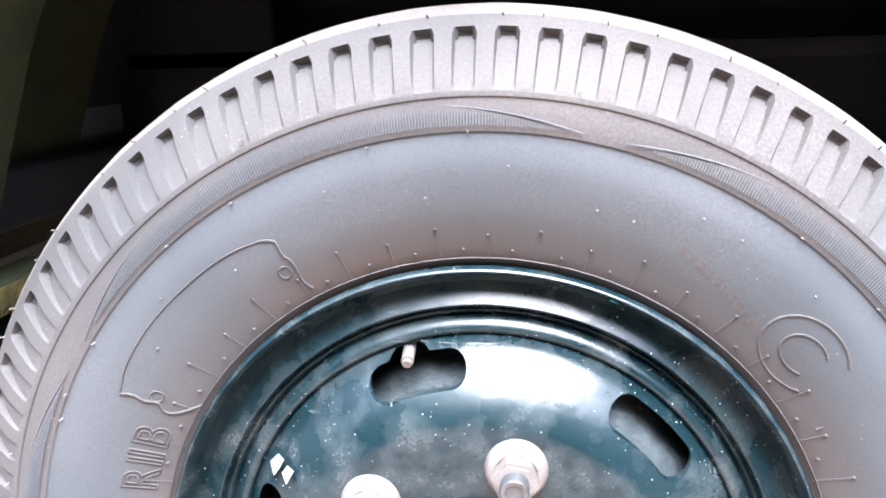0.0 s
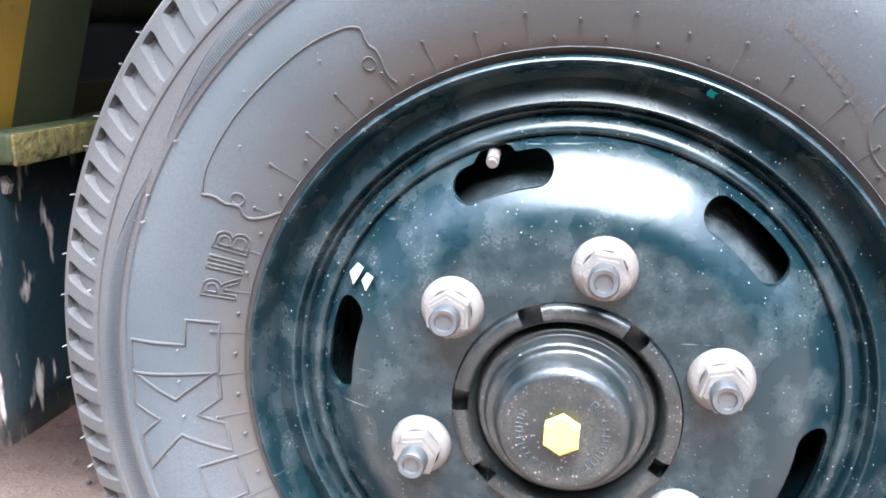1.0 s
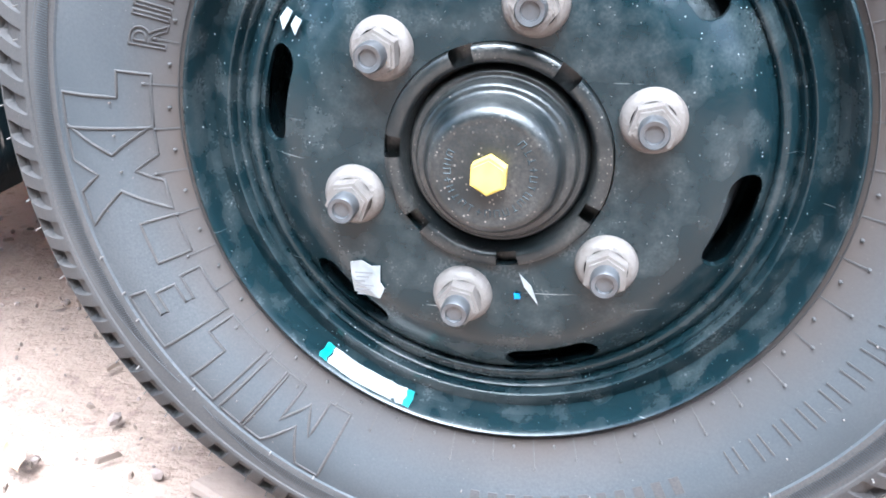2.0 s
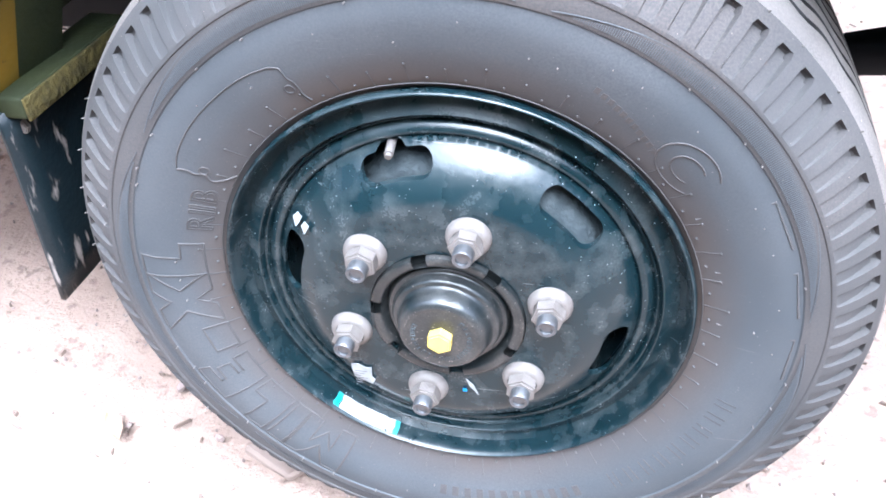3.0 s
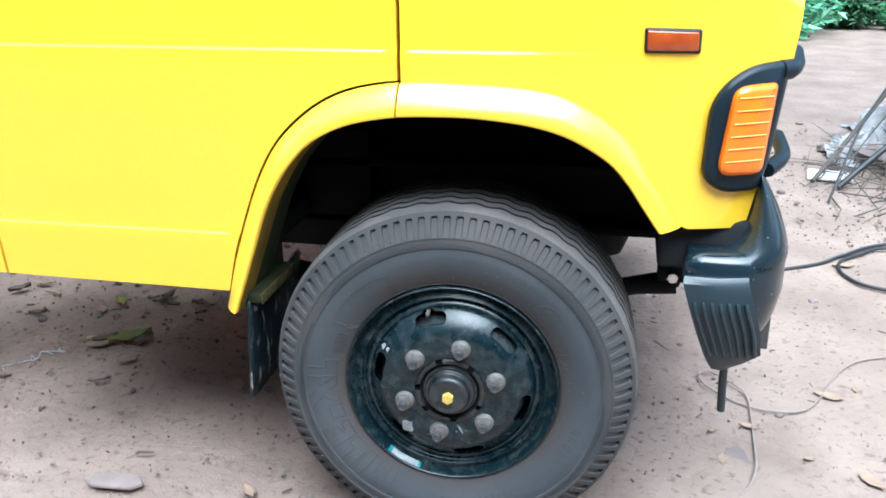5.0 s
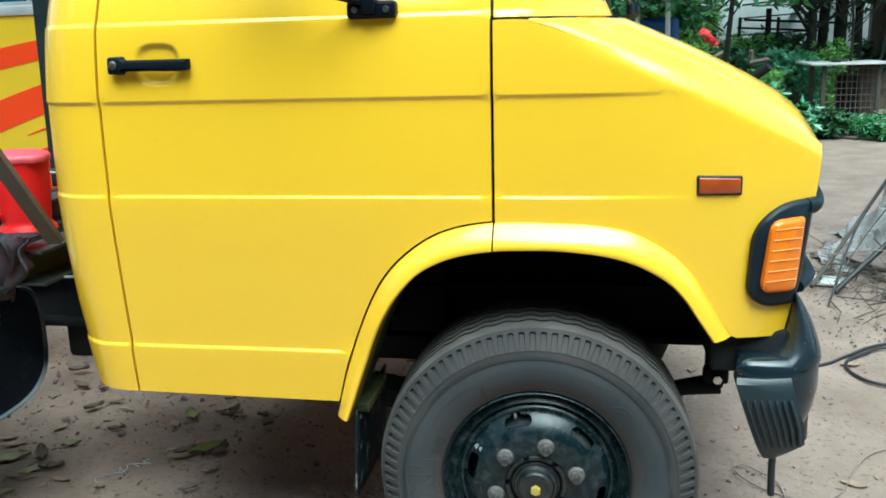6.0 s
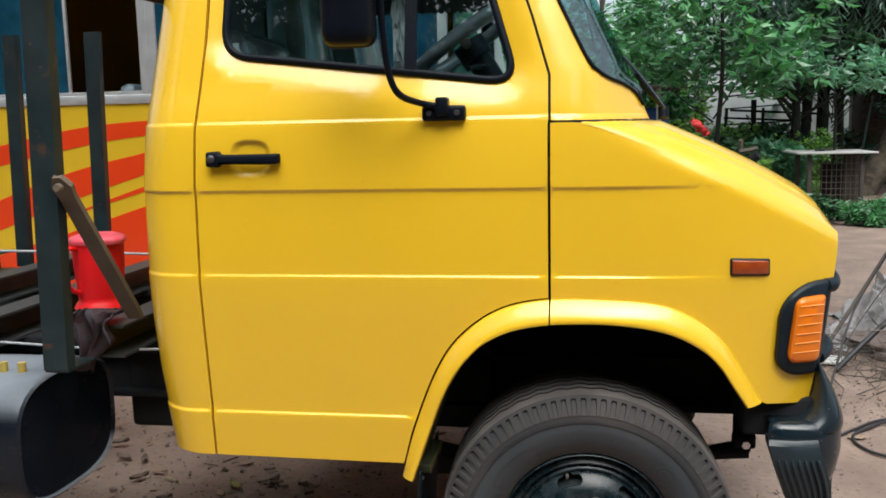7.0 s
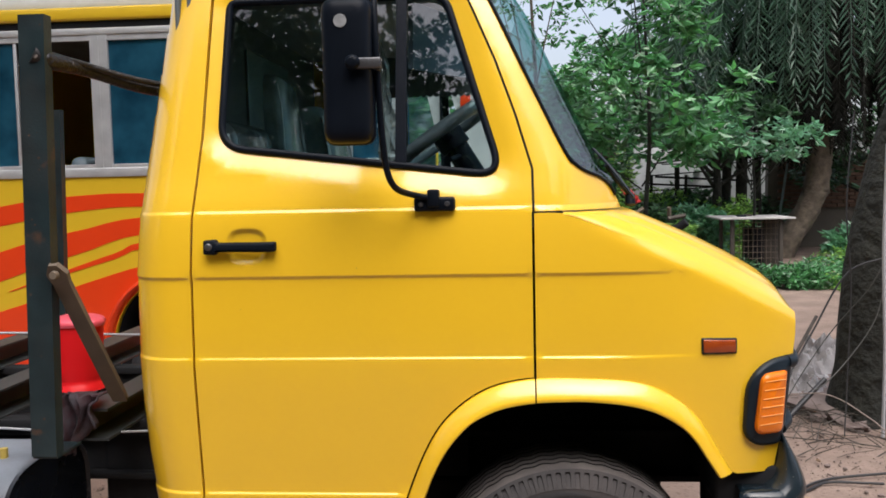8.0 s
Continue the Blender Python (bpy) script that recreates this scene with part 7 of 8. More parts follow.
def far_woods():
    """Uneven belts of foliage all round the yard."""
    rng = np.random.default_rng(77)
    for name, r0, count, zmax, size, mat, lbl in (("far_woods", 21.0, 520, 5.5, 0.42, LEAF_DARK, "dark belt of trees round the yard"),):
        cs = []
        for k in range(count):
            a = 2 * math.pi * k / count + rng.normal(0, 0.02)
            rr = r0 * rng.uniform(0.92, 1.25)
            top = zmax * (0.75 + 0.3 * math.sin(3 * a + 1) + 0.2 * math.sin(7 * a)) * (0.5 if abs((a - 0.02 + math.pi) % (2 * math.pi) - math.pi) < 0.12 else 1.0)
            if -0.10 < a - 2 * math.pi * (a > 3) < 0.17:
                top *= 0.35
            cs.append((np.array([rr * math.sin(a), 1 + rr * math.cos(a), top * rng.random()]), rng.uniform(0.8, 1.5)))
        ob = part(name, leaf_mesh(clump_leaves(rng, cs, 26, 1, size, flat=0.9)), mat, smooth=False)
        tagged(ob, lbl, "woods", kind="stuff")
    cs = []
    for k in range(330):
        a = 2 * math.pi * rng.random()
        rr = rng.uniform(19.5, 21)
        cs.append((np.array([rr * math.sin(a), 1 + rr * math.cos(a), rng.uniform(0.1, 2.2)]), rng.uniform(0.5, 1.0)))
    ob = part("undergrowth", leaf_mesh(clump_leaves(rng, cs, 16, 1, 0.28, flat=0.8)), LEAF, smooth=False)
    tagged(ob, "tangled green undergrowth at the yard's edge", "undergrowth", kind="stuff")


far_woods()


def canopy_tree():
    """An unseen broad tree added behind the bus; its crown shades bus and chassis."""
    base = np.array([-3.4, 6.2, 0.0])
    t = thing("added_shade_tree", tuple(base), "unseen broad tree added behind the bus to shade the chassis", "tree")
    rng = np.random.default_rng(52)
    part("trunk", tube([base - (0, 0, 0.1), base + (0.1, -0.2, 2.2), base + (0.2, -1.0, 4.4), base + (0.3, -2.2, 5.8)], 0.24, 12, smooth_n=18, taper=0.10), DARKBARK, t)
    cs = []
    for k in range(66):
        a, r = rng.random() * 2 * np.pi, 3.6 * rng.random() ** 0.55
        cs.append((np.array([-3.3 + r * np.cos(a), 2.9 + 0.95 * r * np.sin(a), 5.0 + 1.9 * rng.random() - 0.05 * r * r]), rng.uniform(0.5, 0.95)))
    for k in range(9):
        c = cs[k][0]
        part("limb", tube([base + (0.2, -1.0, 4.3), (base + (0.2, -1.0, 4.3) + c) / 2 + (0, 0, 0.3), c], 0.08, 7, smooth_n=10, taper=0.02), DARKBARK, t)
    part("crown", leaf_mesh(clump_leaves(rng, cs, 26, 1, 0.22)), LEAF, t, smooth=False)


canopy_tree()


def hedge():
    rng = np.random.default_rng(91)
    for name, mat, n, z1, size, lbl in (("hedge", LEAF_DARK, 90, 1.9, 0.20, "dark tangled hedge behind the sheds"), ("creeper", LEAF_LIGHT, 70, 2.0, 0.11, "bright creeper over the dark hedge")):
        cs = [(np.array([rng.uniform(-0.5, 4.4), rng.uniform(14.8, 16.4) - (1.0 if mat is LEAF_LIGHT else 0), z1 * rng.random() ** 0.7]), rng.uniform(0.35, 0.7)) for _ in range(n)]
        cs = [(c * (1, 1, 0.55 if c[0] > 1.9 else 1), r * (0.7 if c[0] > 1.9 else 1)) for c, r in cs]
        tagged(part(name, leaf_mesh(clump_leaves(rng, cs, 34, 1, size, flat=0.9)), mat, smooth=False), lbl, "hedge", kind="stuff")


hedge()
# dense belt added out of view so the panes mirror less sky
def tall_woods():
    rng = np.random.default_rng(31)
    cs = []
    for k in range(800):
        x = rng.uniform(-17, 15)
        top = 9.8 + 1.2 * math.sin(0.9 * x) + 0.8 * math.sin(2.3 * x + 1)
        cs.append((np.array([x, rng.uniform(-14.5, -11.5), top * rng.random() ** 0.8]), rng.uniform(0.8, 1.5)))
    ob = part("tall_woods", leaf_mesh(clump_leaves(rng, cs, 30, 1, 0.42, flat=0.9)), LEAF_DARK, smooth=False)
    tagged(ob, "tall dark wood added across the yard to darken reflections", "woods", kind="stuff")


tall_woods()
# trees on the camera's side, seen mirrored in the panes
for i, (x, y, h, s) in enumerate(((-8.0, -8.6, 8.2, 2.4), (-5.6, -8.0, 7.8, 2.2), (-3.2, -8.6, 8.6, 2.4), (-0.8, -8.2, 7.9, 2.2), (1.6, -8.8, 8.4, 2.4), (4.2, -8.0, 7.6, 2.2), (8.5, -4.0, 6.5, 2.4), (-9.6, -4.0, 6.5, 2.4))):
    tree((x, y, 0.0), h, s, 0.18, 60 + i, LEAF_DARK, DARKBARK, clumps=64, each=44, size=0.17, low=0.10, label="broad dark tree across the yard", group="trees across the yard")


def big_trunk():
    t = thing("old_tree", (2.085, 3.35, 0.0), "thick dark mossy tree trunk at the yard's edge", "tree")
    b = np.array([2.085, 3.35, 0.0])
    v, f = tube([b + (0, 0, -0.1), b + (0.0, 0, 0.15), b + (0.0, 0, 0.8), b + (0.13, 0.02, 1.5), b + (0.37, 0.05, 2.3), b + (0.55, 0.1, 3.4), b + (0.6, 0.2, 5.0)], 0.21, 22, smooth_n=60, taper=0.15)
    out = []
    for k, p in enumerate(v):
        p = np.array(p)
        c = b + (0, 0, p[2])
        flare = 1 + 0.5 * max(0, 0.45 - p[2]) ** 1.2 * (1 + 0.8 * math.sin(5 * math.atan2(p[1] - c[1], p[0] - c[0])))
        lump = 1 + 0.10 * noise.noise((p[0] * 5, p[1] * 5, p[2] * 1.6)) + 0.05 * noise.noise((p[0] * 16, p[1] * 16, p[2] * 3))
        ax = b + np.array([np.interp(p[2], [0.8, 1.5, 2.3, 3.4], [0, 0.13, 0.37, 0.55]), 0.0, p[2]])
        out.append(ax + (p - ax) * np.array([flare * lump, flare * lump, 1]))
    part("trunk", (out, f), DARKBARK, t)
    part("limb", tube([b + (0.35, 0.05, 2.4), b + (0.9, -0.1, 3.2), b + (1.6, 0.1, 4.2)], 0.09, 10, smooth_n=14, taper=0.03), DARKBARK, t)
    rng = np.random.default_rng(21)
    cs = [(b + np.array([rng.normal(0.8, 1.3), rng.normal(0.5, 1.2), rng.uniform(4.6, 6.8)]), rng.uniform(0.6, 1.0)) for _ in range(12)]
    part("crown", leaf_mesh(clump_leaves(rng, cs, 26, 1, 0.2)), LEAF_DARK, t, smooth=False)


big_trunk()


def build_table():
    t = thing("work_table", (3.5, 12.3, 0.0), "rickety grey topped table over a wire cage", "table")
    part("tabletop", box(3.08, 4.22, 11.8, 12.9, 0.865, 0.893, 0.006), GREYTOP, t)
    for x, y in ((3.27, 11.95), (4.02, 11.95), (3.27, 12.70), (4.02, 12.70)):
        part("leg", box(x, x + 0.055, y, y + 0.055, -0.02, 0.866, 0.004), DARKWOOD, t)
    for k in range(11):
        x = 3.30 + 0.070 * k
        part("cage_wire", tube([(x, 12.1, 0.08), (x, 12.1, 0.83)], 0.005, 5), OLDSTEEL, t)
    for k in range(8):
        z = 0.14 + 0.095 * k
        part("cage_wire", tube([(3.29, 12.1, z), (4.04, 12.1, z)], 0.005, 5), OLDSTEEL, t)
    part("side_board", box(3.84, 4.06, 12.14, 12.18, 0.10, 0.866, 0.004), DARKWOOD, t)
    part("back_board", box(3.62, 4.02, 12.60, 12.63, 0.08, 0.70, 0.004), BLACK, t)
    for x, y, m in ((3.44, 12.2, TRIM), (3.58, 12.4, DARKWOOD)):
        part("clutter", box(x, x + 0.14, y, y + 0.10, 0.894, 0.925, 0.01), m, t)


build_table()


def build_shed():
    s = thing("lean_to", (0.95, 12.2, 0.0), "open lean-to with white posts and blue tarpaulin", "shed")
    for x in (0.66, 1.10):
        part("post", tube([(x, 12.0, -0.05), (x - 0.03, 12.0, 1.90)], 0.036, 8), SHEDWHITE, s, "white painted post")
    bm = box(0.50, 1.48, 11.8, 13.4, 1.90, 1.95, 0.005)
    part("roof_sheet", bm, DARKWOOD, s, "dark sagging roof sheet")
    part("tarpaulin", box(0.45, 1.30, 12.7, 13.1, 0.3, 1.62, 0.08, 3), BLUETARP, s, "blue tarpaulin bundle")
    pick = random.Random(14)
    for k in range(6):
        z = 1.25 + 0.13 * k
        part("fence_rail", tube([(2.3 + pick.uniform(0, 0.8), 15.2, z + pick.uniform(-0.1, 0.1)), (4.7 - pick.uniform(0, 0.9), 15.4, z + pick.uniform(-0.12, 0.12))], pick.uniform(0.012, 0.026), 6), BLACK, s)
    for x, r in ((2.5, 0.03), (3.05, 0.05), (3.2, 0.028), (3.95, 0.09), (4.25, 0.11), (4.6, 0.07)):
        part("fence_post", tube([(x, 15.26, -0.05), (x + pick.uniform(-0.06, 0.06), 15.26, 1.4 + r * 7)], r, 8), DARKBARK, s)
    # plain pale backdrop added to fill the gaps behind the fence
    w = part("wall_north", box(1.2, 6.4, 19.0, 19.2, -0.05, 2.25, 0.01), PALEWALL, None)
    tagged(w, "pale backdrop wall added beyond the fence", "wall", kind="structure")
    p = thing("leaning_plank", (4.75, 14.2, 0.0), "weathered grey blue plank leaning beside the palm", "plank")
    part("board", tube([(4.55, 14.2, -0.03), (4.85, 14.35, 1.75)], 0.075, 4, flat=0.25), PLANKBLUE, p)
    r = thing("red_cloth", (1.36, 9.0, 0.9), "red cloth bundle lying on scrap", "cloth")
    bm = bmesh.new()
    bmesh.ops.create_icosphere(bm, subdivisions=3, radius=0.2)
    for v in bm.verts:
        v.co = Vector((1.34 + v.co.x * 0.5 + 0.06 * noise.noise(v.co * 12), 9.0 + v.co.y, 1.32 + v.co.z * 0.22 + 0.05 * noise.noise(v.co * 14) - 0.40 * v.co.x))
    part("crumpled_cloth", bm, REDCLOTH, r)
    j = thing("scrap_pile", (1.6, 9.1, 0.0), "dark pile of scrap metal and boards", "scrap")
    rnd = random.Random(8)
    for k in range(34):
        x, y, z = rnd.uniform(1.0, 1.95), rnd.uniform(8.9, 9.6), rnd.uniform(0.05, 1.1)
        d = Vector((rnd.uniform(-1, 1), rnd.uniform(-0.4, 0.4), rnd.uniform(-0.5, 0.5))).normalized() * rnd.uniform(0.05, 0.11)
        part("scrap_piece", tube([Vector((x, y, z)) - d, Vector((x, y, z)) + d], rnd.uniform(0.02, 0.07), 6, flat=rnd.uniform(0.3, 1.0)), rnd.choice((DARKWOOD, OLDSTEEL, BLACK)), j)


build_shed()


def brick_wall():
    w = part("wall_east", box(5.3, 9.2, 17.2, 17.4, 0, 1.95, 0.0), MORTAR, None, smooth=False)
    tagged(w, "low brick boundary wall under the trees", "wall", kind="structure")
    base = box(0, 0.23, 0, 0.1, 0, 0.068, 0.006, 1)
    me = bpy.data.meshes.new("brick")
    base.to_mesh(me)
    base.free()
    me.materials.append(BRICK)
    rnd = random.Random(2)
    for r in range(12):
        for k in range(14):
            b = new("brick", me)
            b.parent = w
            b.location = (5.5 + 0.245 * k + (0.12 if r % 2 else 0), 17.135 + rnd.uniform(-0.006, 0.006), 0.85 + 0.082 * r)


brick_wall()


def crumpled(name, centre, size, seed, mat, label, category, rough=0.35, sub=4):
    rng = random.Random(seed)
    off = Vector((rng.uniform(0, 50), rng.uniform(0, 50), 0))
    bm = bmesh.new()
    bmesh.ops.create_icosphere(bm, subdivisions=sub, radius=1.0)
    for v in bm.verts:
        n = v.co.copy()
        k = 1 + rough * noise.noise(n * 1.7 + off) + 0.5 * rough * noise.noise(n * 4 + off) + 0.25 * rough * noise.noise(n * 9 + off)
        v.co = Vector((centre[0] + n.x * k * size[0], centre[1] + n.y * k * size[1], max(-0.01, centre[2] + n.z * k * size[2])))
    ob = part(name, bm, mat, smooth=mat is not FILM)
    tagged(ob, label, category)
    return ob


def film_heap(centre, size, tall, seed, label):
    """A crumpled sheet: sharp ridges and pockets over a low heap, its rim ragged on the ground."""
    n, v = 54, []
    for i in range(n):
        for k in range(n):
            u, w = 2 * i / (n - 1) - 1, 2 * k / (n - 1) - 1
            q = Vector((u * 2.1 + seed, w * 2.1, seed * 3.1))
            r = math.hypot(u, w)
            ridge = abs(noise.noise(q * 1.1)) * 1.1 + abs(noise.noise(q * 2.6)) * 0.6 + abs(noise.noise(q * 5.5)) * 0.30 + abs(noise.noise(q * 11)) * 0.12
            env = max(0.0, 1 - r ** 2 * (0.9 + 0.5 * noise.noise(q * 0.9)))
            v.append((centre[0] + size[0] * (u + 0.16 * noise.noise(q * 2.0)), centre[1] + size[1] * (w + 0.16 * noise.noise(q * 2.3 + Vector((7, 0, 0)))), max(0.004, tall * env * (0.30 + 0.9 * ridge)) + 0.01 * noise.noise(q * 5)))
    ob = part("plastic_sheeting", (v, [(a * n + b, a * n + b + 1, a * n + n + b + 1, a * n + n + b) for a in range(n - 1) for b in range(n - 1)]), FILM, auto=28)
    tagged(ob, label, "plastic")


film_heap((2.12, 4.30), (0.38, 0.32), 0.34, 3, "crumpled heap of dusty clear plastic sheeting")
film_heap((1.78, 3.72), (0.30, 0.26), 0.20, 8, "torn dusty plastic sheeting on the ground")
crumpled("soil_mound", (2.15, 3.7, 0.0), (0.55, 0.5, 0.17), 5, STONE, "mound of earth and roots round the old tree", "mound")
for i, (x, y, s) in enumerate(((1.62, 3.55, 0.06), (1.74, 3.30, 0.05), (1.5, 3.8, 0.06), (1.9, 3.1, 0.06), (1.66, 4.1, 0.07), (1.45, 3.45, 0.04))):
    tagged(crumpled("stone", (x, y, s * 0.3), (s, s * 0.8, s * 0.55), 30 + i, STONE, "grey brown lump of stone by the tree", "stone", 0.7, 3), group="stones by the tree")


def twig_pile():
    rnd = random.Random(41)
    geos = []
    for k in range(150):
        x, y = rnd.gauss(1.75, 0.22), rnd.gauss(3.35, 0.35)
        a, l, z = rnd.uniform(0, 6.28), rnd.uniform(0.06, 0.26), rnd.uniform(0.005, 0.10) * max(0.1, 1 - math.hypot(x - 1.8, y - 3.4))
        d = np.array([math.cos(a) * l, math.sin(a) * l, rnd.uniform(-0.02, 0.09)])
        p = np.array([x, y, z])
        geos.append(tube([p - d, p + np.array([rnd.gauss(0, 0.02), rnd.gauss(0, 0.02), 0.01]), p + d], rnd.uniform(0.002, 0.006), 5, taper=0.0012))
    tagged(part("twigs", merged(*geos), DARKWOOD), "tangle of dark dry twigs at the tree's foot", "twigs", kind="stuff")


twig_pile()


def strand(name, pts, r, mat, label, category, group=""):
    tagged(part(name, tube(pts, r, 7, smooth_n=60), mat), label, category, group)


strand("cable", [(0.46, 0.02, 0.012), (0.55, 0.18, 0.008), (0.644, 0.30, 0.008), (0.685, 0.39, 0.02), (0.70, 0.54, 0.010), (0.71, 0.74, 0.010), (0.70, 0.81, 0.012), (0.622, 0.915, 0.010), (0.585, 0.90, 0.010), (0.600, 0.82, 0.012), (0.69, 0.735, 0.008), (0.79, 0.71, 0.010), (0.88, 0.755, 0.010), (1.01, 1.0, 0.010), (1.14, 1.10, 0.010), (1.5, 1.2, 0.01)], 0.0026, LIGHTCABLE, "thin pale cable looped on the dirt", "cable")
strand("hose", [(0.95, 1.80, 0.015), (1.10, 1.89, 0.015), (1.21, 2.00, 0.015), (1.42, 2.17, 0.015), (1.9, 2.3, 0.015)], 0.007, DARKCABLE, "black rubber hose lying on the dirt", "hose", "yard hoses")
strand("hose", [(1.65, 2.10, 0.015), (1.40, 2.12, 0.015), (1.29, 2.035, 0.015), (1.185, 1.92, 0.015), (1.175, 1.78, 0.015), (1.27, 1.665, 0.015), (1.6, 1.62, 0.015), (2.0, 1.8, 0.015)], 0.007, DARKCABLE, "black rubber hose lying on the dirt", "hose", "yard hoses")
strand("wire", [(1.35, 2.9, 0.02), (1.5, 3.15, 0.18), (1.75, 3.2, 0.55), (1.95, 3.1, 0.85), (2.02, 3.05, 1.0), (1.98, 3.05, 0.7), (1.8, 3.0, 0.45), (1.6, 2.9, 0.30), (1.52, 2.85, 0.35)], 0.0035, CABLE, "grey wire tangled round the old tree", "wire", "tangled wires")
strand("wire", [(1.30, 2.75, 0.01), (1.45, 2.95, 0.35), (1.62, 3.05, 0.62), (1.82, 3.08, 0.95), (2.05, 3.05, 1.05)], 0.006, DARKCABLE, "dark branch-like cable leaning on the old tree", "wire", "tangled wires")
strand("wire", [(1.86, 3.12, 1.9), (1.80, 3.05, 1.35), (1.83, 3.05, 0.9), (1.80, 3.0, 0.4), (1.75, 2.9, 0.02)], 0.004, DARKCABLE, "dark wire hanging beside the old tree", "wire", "tangled wires")
strand("wire", [(1.4, 3.3, 0.15), (1.7, 3.1, 0.22), (1.9, 2.95, 0.12), (2.0, 2.8, 0.02)], 0.004, LIGHTCABLE, "pale cable tangled at the old tree's foot", "wire", "tangled wires")
strand("branch", [(1.28, 3.05, 0.03), (1.55, 3.45, 0.22), (1.95, 4.0, 0.55)], 0.012, DARKWOOD, "bare grey branch leaning on rubbish", "branch")


strand("pole", [(1.40, 3.03, 0.01), (1.56, 3.12, 0.14), (1.74, 3.2, 0.29)], 0.016, DARKCABLE, "dark pole leaning over the rubbish", "pole")
strand("fence_wire", [(1.985, 2.95, 0.0), (1.99, 2.95, 0.5), (1.975, 2.95, 1.1), (1.985, 2.95, 1.7)], 0.011, ROPE, "pale twisted wire hanging at the old tree", "wire", "tangled wires")


def slab(name, pts, z, thick, mat, label, category, seed=0):
    rng = random.Random(seed)
    v = [(x, y, z) for x, y in pts] + [(x + rng.uniform(-0.004, 0.004), y + rng.uniform(-0.004, 0.004), z + thick) for x, y in pts]
    n = len(pts)
    f = [tuple(range(n))[::-1], tuple(range(n, 2 * n))] + [(k, (k + 1) % n, n + (k + 1) % n, n + k) for k in range(n)]
    bm = bmesh.new()
    vs = [bm.verts.new(p) for p in v]
    for q in f:
        bm.faces.new([vs[i] for i in q])
    bmesh.ops.bevel(bm, geom=bm.edges[:], offset=min(0.004, thick * 0.3), segments=1, affect='EDGES')
    tagged(part(name, bm, mat, smooth=False), label, category)


slab("plank", [(0.10, 0.035), (0.46, -0.02), (0.475, 0.12), (0.16, 0.17)], -0.010, 0.016, WOOD, "weathered board half sunk in the dirt", "plank", 1)
slab("board", [(1.28, 3.20), (1.50, 3.16), (1.53, 3.30), (1.31, 3.36)], -0.002, 0.02, SHEDWHITE, "pale offcut of board on the dirt", "board", 2)
slab("flat_stone", [(-0.93, 0.075), (-0.90, 0.055), (-0.80, 0.06), (-0.775, 0.085), (-0.80, 0.115), (-0.90, 0.11)], -0.002, 0.014, STONE, "flat dark slate stone on the dirt", "stone", 3)
slab("bark_piece", [(-0.265, -0.06), (-0.19, -0.075), (-0.10, 0.02), (-0.13, 0.045), (-0.215, 0.0)], -0.004, 0.014, WOOD, "broken piece of bark on the dirt", "bark", 4)
slab("bark_piece", [(0.612, 0.462), (0.622, 0.408), (0.645, 0.382), (0.668, 0.398), (0.682, 0.450), (0.676, 0.505), (0.655, 0.525), (0.628, 0.512)], -0.003, 0.008, STONE, "thin dull grey scrap lying on the dirt", "scrap", 9)
slab("flat_stone", [(-0.98, -0.06), (-0.90, -0.10), (-0.82, -0.07), (-0.84, -0.01), (-0.94, 0.0)], -0.002, 0.012, STONE, "flat brown stone on the dirt", "stone", 5)
slab("bark_piece", [(-0.32, 0.10), (-0.24, 0.07), (-0.19, 0.12), (-0.27, 0.16)], -0.002, 0.014, WOOD, "broken piece of bark on the dirt", "bark", 6)


def leaf_data(name, length, width, curl, mat, seed):
    rng = random.Random(seed)
    n, m = 12, 5
    v = []
    for i in range(n):
        t = i / (n - 1)
        w = width * math.sin(math.pi * (0.04 + 0.93 * t) ** 0.85) * (1 + 0.08 * math.sin(19 * t + seed))
        for k in range(m):
            s = (k / (m - 1)) * 2 - 1
            z = 0.004 + curl * (s * s * 0.5 + 0.8 * (t - 0.4) ** 2) + 0.05 * length * noise.noise((t * 4, s * 2, seed))
            v.append(((t - 0.5) * length, s * w * 0.5, max(0.001, z)))
    f = [(a * m + b, a * m + b + 1, (a + 1) * m + b + 1, (a + 1) * m + b) for a in range(n - 1) for b in range(m - 1)]
    me = bpy.data.meshes.new(name)
    me.from_pydata(v, [], f)
    me.materials.append(mat)
    me.shade_smooth()
    return me


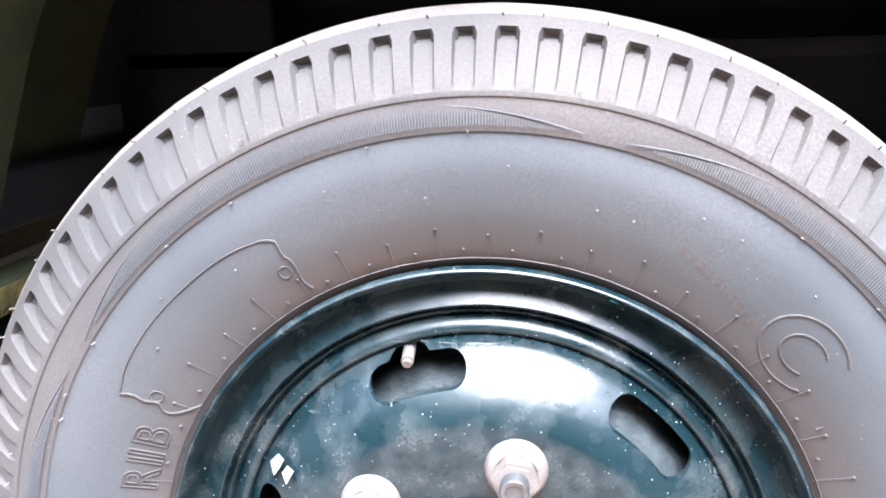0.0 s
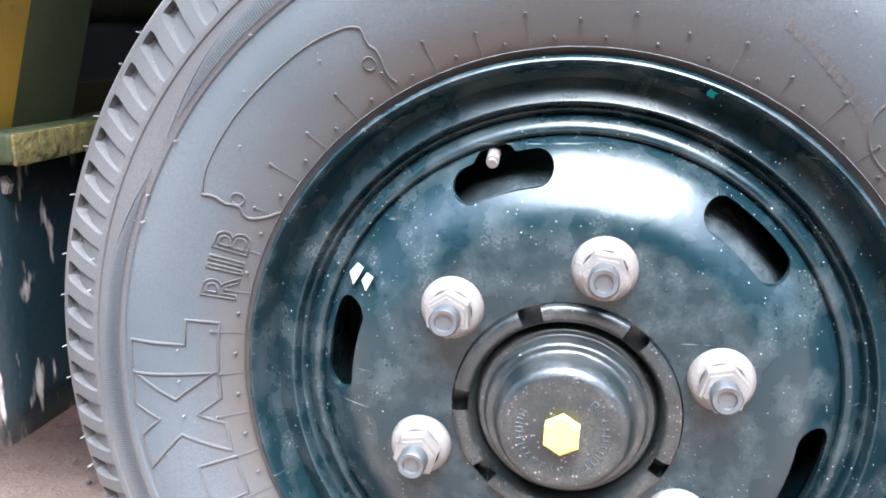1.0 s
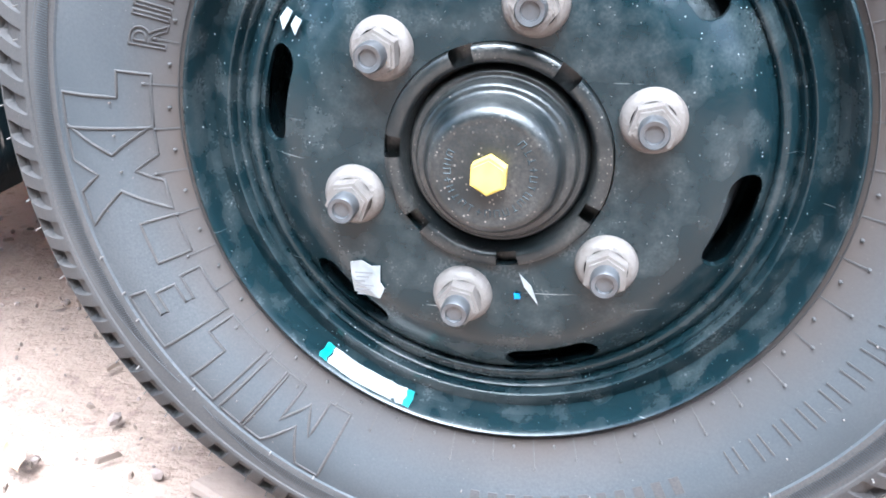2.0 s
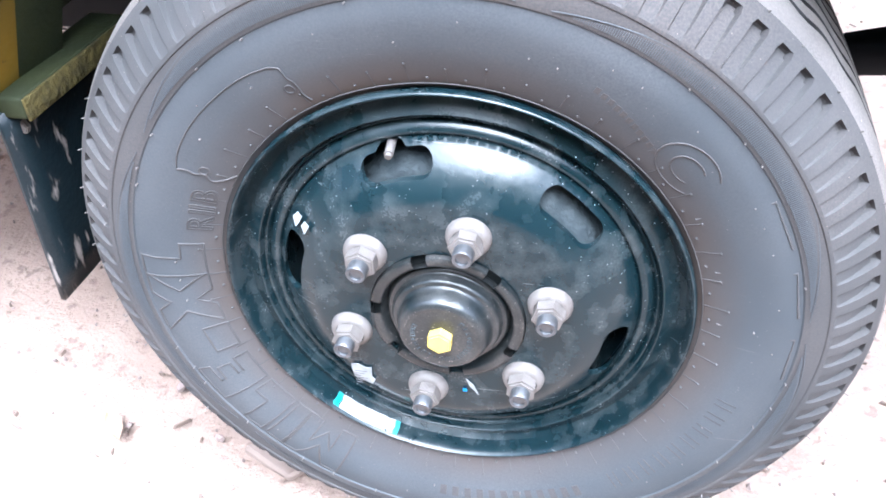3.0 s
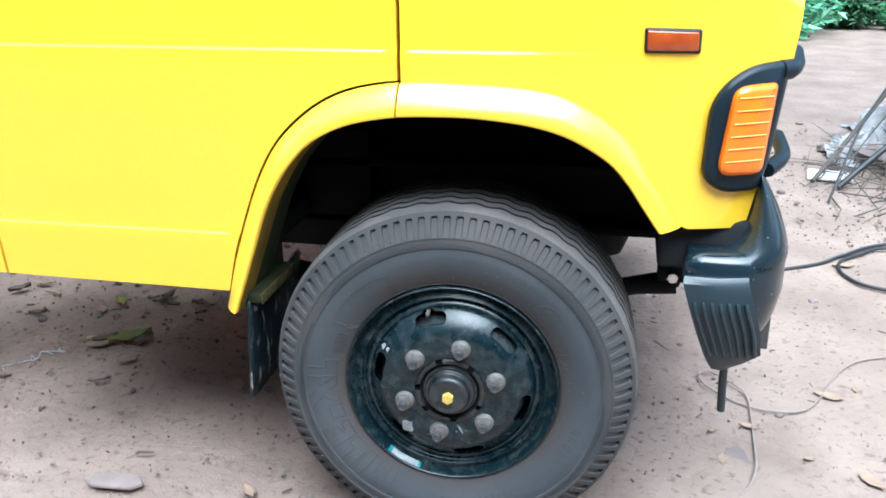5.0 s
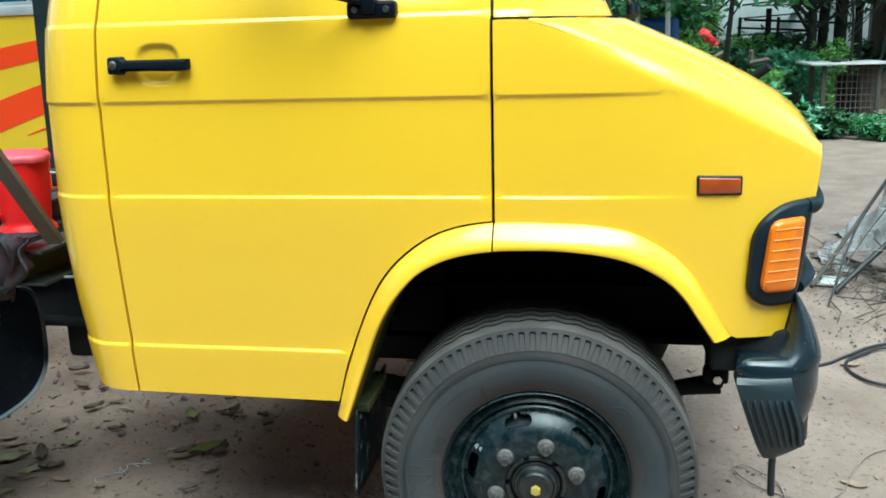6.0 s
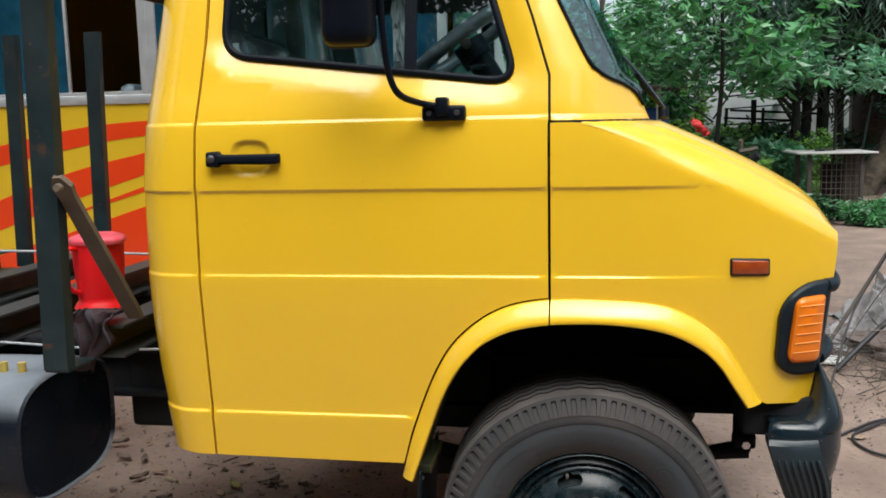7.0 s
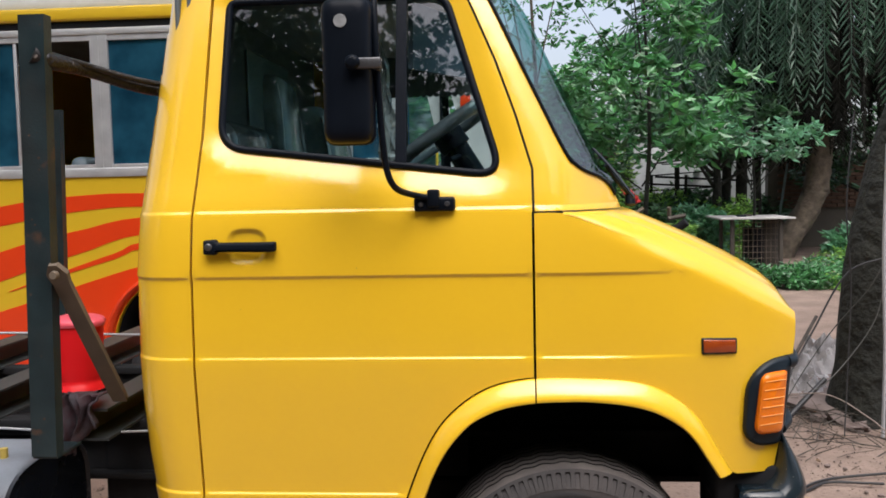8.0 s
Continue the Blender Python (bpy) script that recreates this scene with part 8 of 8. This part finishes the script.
def scatter():
    dry = [leaf_data("fallen_leaf", 0.085, 0.034, 0.012, DRYLEAF, 1), leaf_data("fallen_leaf", 0.06, 0.028, 0.02, DRYLEAF, 2), leaf_data("fallen_leaf", 0.10, 0.045, 0.008, DRYLEAF, 3), leaf_data("fallen_leaf", 0.07, 0.022, 0.016, STONE, 4)]
    green = leaf_data("fallen_leaf", 0.14, 0.068, 0.030, GREENLEAF, 7)
    rnd = random.Random(17)

    def put(me, x, y, turn, label, s=1.0):
        o = new("fallen_leaf", me)
        o.location, o.rotation_euler, o.scale = (x, y, 0.006), (0, 0, turn), (s, s, s)
        tagged(o, label, "leaf", "fallen leaves")
    put(green, -1.225, 0.815, 0.75, "large half green leaf fallen on the dirt")
    put(dry[2], -1.30, 0.76, 0.3, "dry brown curled leaf on the dirt")
    put(green, -0.21, 0.18, 0.2, "small yellowing leaf beside the tyre", 0.5)
    put(green, -1.42, 1.09, 2.3, "green leaf fallen in the truck's shade", 0.62)
    pale = leaf_data("fallen_leaf", 0.13, 0.055, 0.02, PALELEAF, 9)
    dark = leaf_data("fallen_leaf", 0.09, 0.04, 0.03, LITTER, 11)
    for me, x, y, turn, s in ((pale, -1.90, 0.66, 0.5, 1.1), (pale, -1.76, 0.60, 0.9, 0.85), (dark, -1.80, 0.70, 2.2, 1.2), (dark, -1.71, 0.62, 0.2, 1.0), (pale, -1.78, 0.43, 0.4, 0.8), (green, -1.75, 0.80, 0.6, 0.5)):
        put(me, x, y, turn, "pale dry leaf in a small heap" if me is pale else "leaf crumpled in a small heap", s)
    for x, y, turn, s in ((-1.65, 0.94, 0.4, 0.7), (-2.03, 1.32, 2.8, 1.0), (-1.93, 1.32, 1.9, 0.8), (-1.17, 0.80, 1.2, 0.9), (-1.30, 0.79, 0.6, 0.9), (-1.85, 1.12, 0.8, 0.9), (-2.15, 1.5, 0.3, 1.0)):
        put(dark, x, y, turn, "dark curled leaf on shaded dirt", s)
    for x, y, turn, l in ((-1.71, 1.12, -0.35, 0.075), (-1.34, 0.80, -0.02, 0.07)):
        st = thing("stick", (x, y, 0), "short pale stick lying on the dirt", "stick", "sticks on the dirt")
        c, s = 0.5 * l * math.cos(turn), 0.5 * l * math.sin(turn)
        part("stem", tube([(x - c, y - s, 0.007), (x, y + 0.006, 0.009), (x + c, y + s, 0.007)], 0.005, 7, smooth_n=8), PALELEAF, st)
    g = np.random.default_rng(77)
    line = [(-1.50, 0.55, 0.006)]
    for k in range(26):
        u = k / 25
        line.append((-1.50 + 0.10 * u + g.normal(0, 0.012), 0.55 + 0.16 * u + g.normal(0, 0.014), 0.006 + 0.01 * g.random()))
    cord = thing("string", (-1.45, 0.63, 0), "tangled white string dropped on the dirt", "string")
    part("strand", tube(line, 0.0016, 5, smooth_n=120), ROPE, cord)
    # broken chips in the shade under the sill
    for k in range(26):
        x, y = -1.24 + g.normal(0, 0.12), 1.12 + g.normal(0, 0.07)
        put(dark if k % 2 else dry[3], x, y, g.uniform(0, 6.28), "small dark chip in the truck's shade", g.uniform(0.25, 0.55))
    spots = [(-2.6, -0.6, 0.4, 2.4, 36), (0.45, 1.6, 0.2, 2.6, 34), (-1.2, 0.6, -0.6, 0.5, 14), (1.0, 2.6, 2.5, 5.0, 34), (-2.6, -1.2, 0.5, 1.8, 14)]
    for x0, x1, y0, y1, n in spots:
        for _ in range(n):
            x, y = rnd.uniform(x0, x1), rnd.uniform(y0, y1)
            if math.hypot(x, y - 0.15) < 0.42 or (-0.5 < x < 0.4 and 0 < y < 0.4):
                continue
            put(rnd.choice(dry), x, y, rnd.uniform(0, 6.28), "small dry leaf lying on the dirt", rnd.uniform(0.4, 0.95))
    # gravel and clods
    rng = np.random.default_rng(9)
    v, f = [], []
    ico = bmesh.new()
    bmesh.ops.create_icosphere(ico, subdivisions=1, radius=1.0)
    iv = np.array([tuple(p.co) for p in ico.verts])
    fi = [tuple(q.index for q in p.verts) for p in ico.faces]
    ico.free()
    for k in range(7600):
        x, y = rng.uniform(-2.6, 2.4), rng.uniform(-0.7, 4.4)
        if math.hypot(x, y - 0.12) < 0.25:
            continue
        s = 0.0022 * (1 + rng.pareto(2.4))
        s = min(s, 0.016)
        o = len(v)
        p = iv * (s * rng.uniform(0.6, 1.3, 3)) * (1 + rng.normal(0, 0.12, (len(iv), 1))) + (x, y, s * 0.2)
        v += p.tolist()
        f += [tuple(i + o for i in q) for q in fi]
    ob = part("gravel", (v, f), STONE, smooth=False)
    tagged(ob, "scattered grit and small clods of earth", "gravel", kind="stuff")
    v, f = [], []
    for k in range(2600):
        x, y = rng.uniform(-2.4, 2.2), rng.uniform(-0.8, 3.4)
        if math.hypot(x, y - 0.12) < 0.25:
            continue
        a, l, w = rng.uniform(0, 6.28), 0.003 + 0.006 * rng.pareto(3.0), rng.uniform(0.0012, 0.004)
        l = min(l, 0.05)
        c, s, h = math.cos(a), math.sin(a), rng.uniform(0.001, 0.004)
        o = len(v)
        for p, q, z in ((-1, -1, 0), (1, -0.5, 0), (0.8, 1, 0), (-0.9, 0.6, 0), (-0.8, -0.7, 1), (0.8, -0.4, 1.2), (0.6, 0.7, 1), (-0.7, 0.4, 1.3)):
            v.append((x + p * l * c - q * w * s, y + p * l * s + q * w * c, -0.001 + 0.003 * (1 + z) * 0.5 + z * h))
        f += [tuple(o + i for i in q) for q in ((4, 5, 6, 7), (0, 1, 5, 4), (1, 2, 6, 5), (2, 3, 7, 6), (3, 0, 4, 7))]
    tagged(part("crumbs", (v, f), LITTER, smooth=False), "dark crumbs, twigs and leaf scraps on the dirt", "litter", kind="stuff")


scatter()
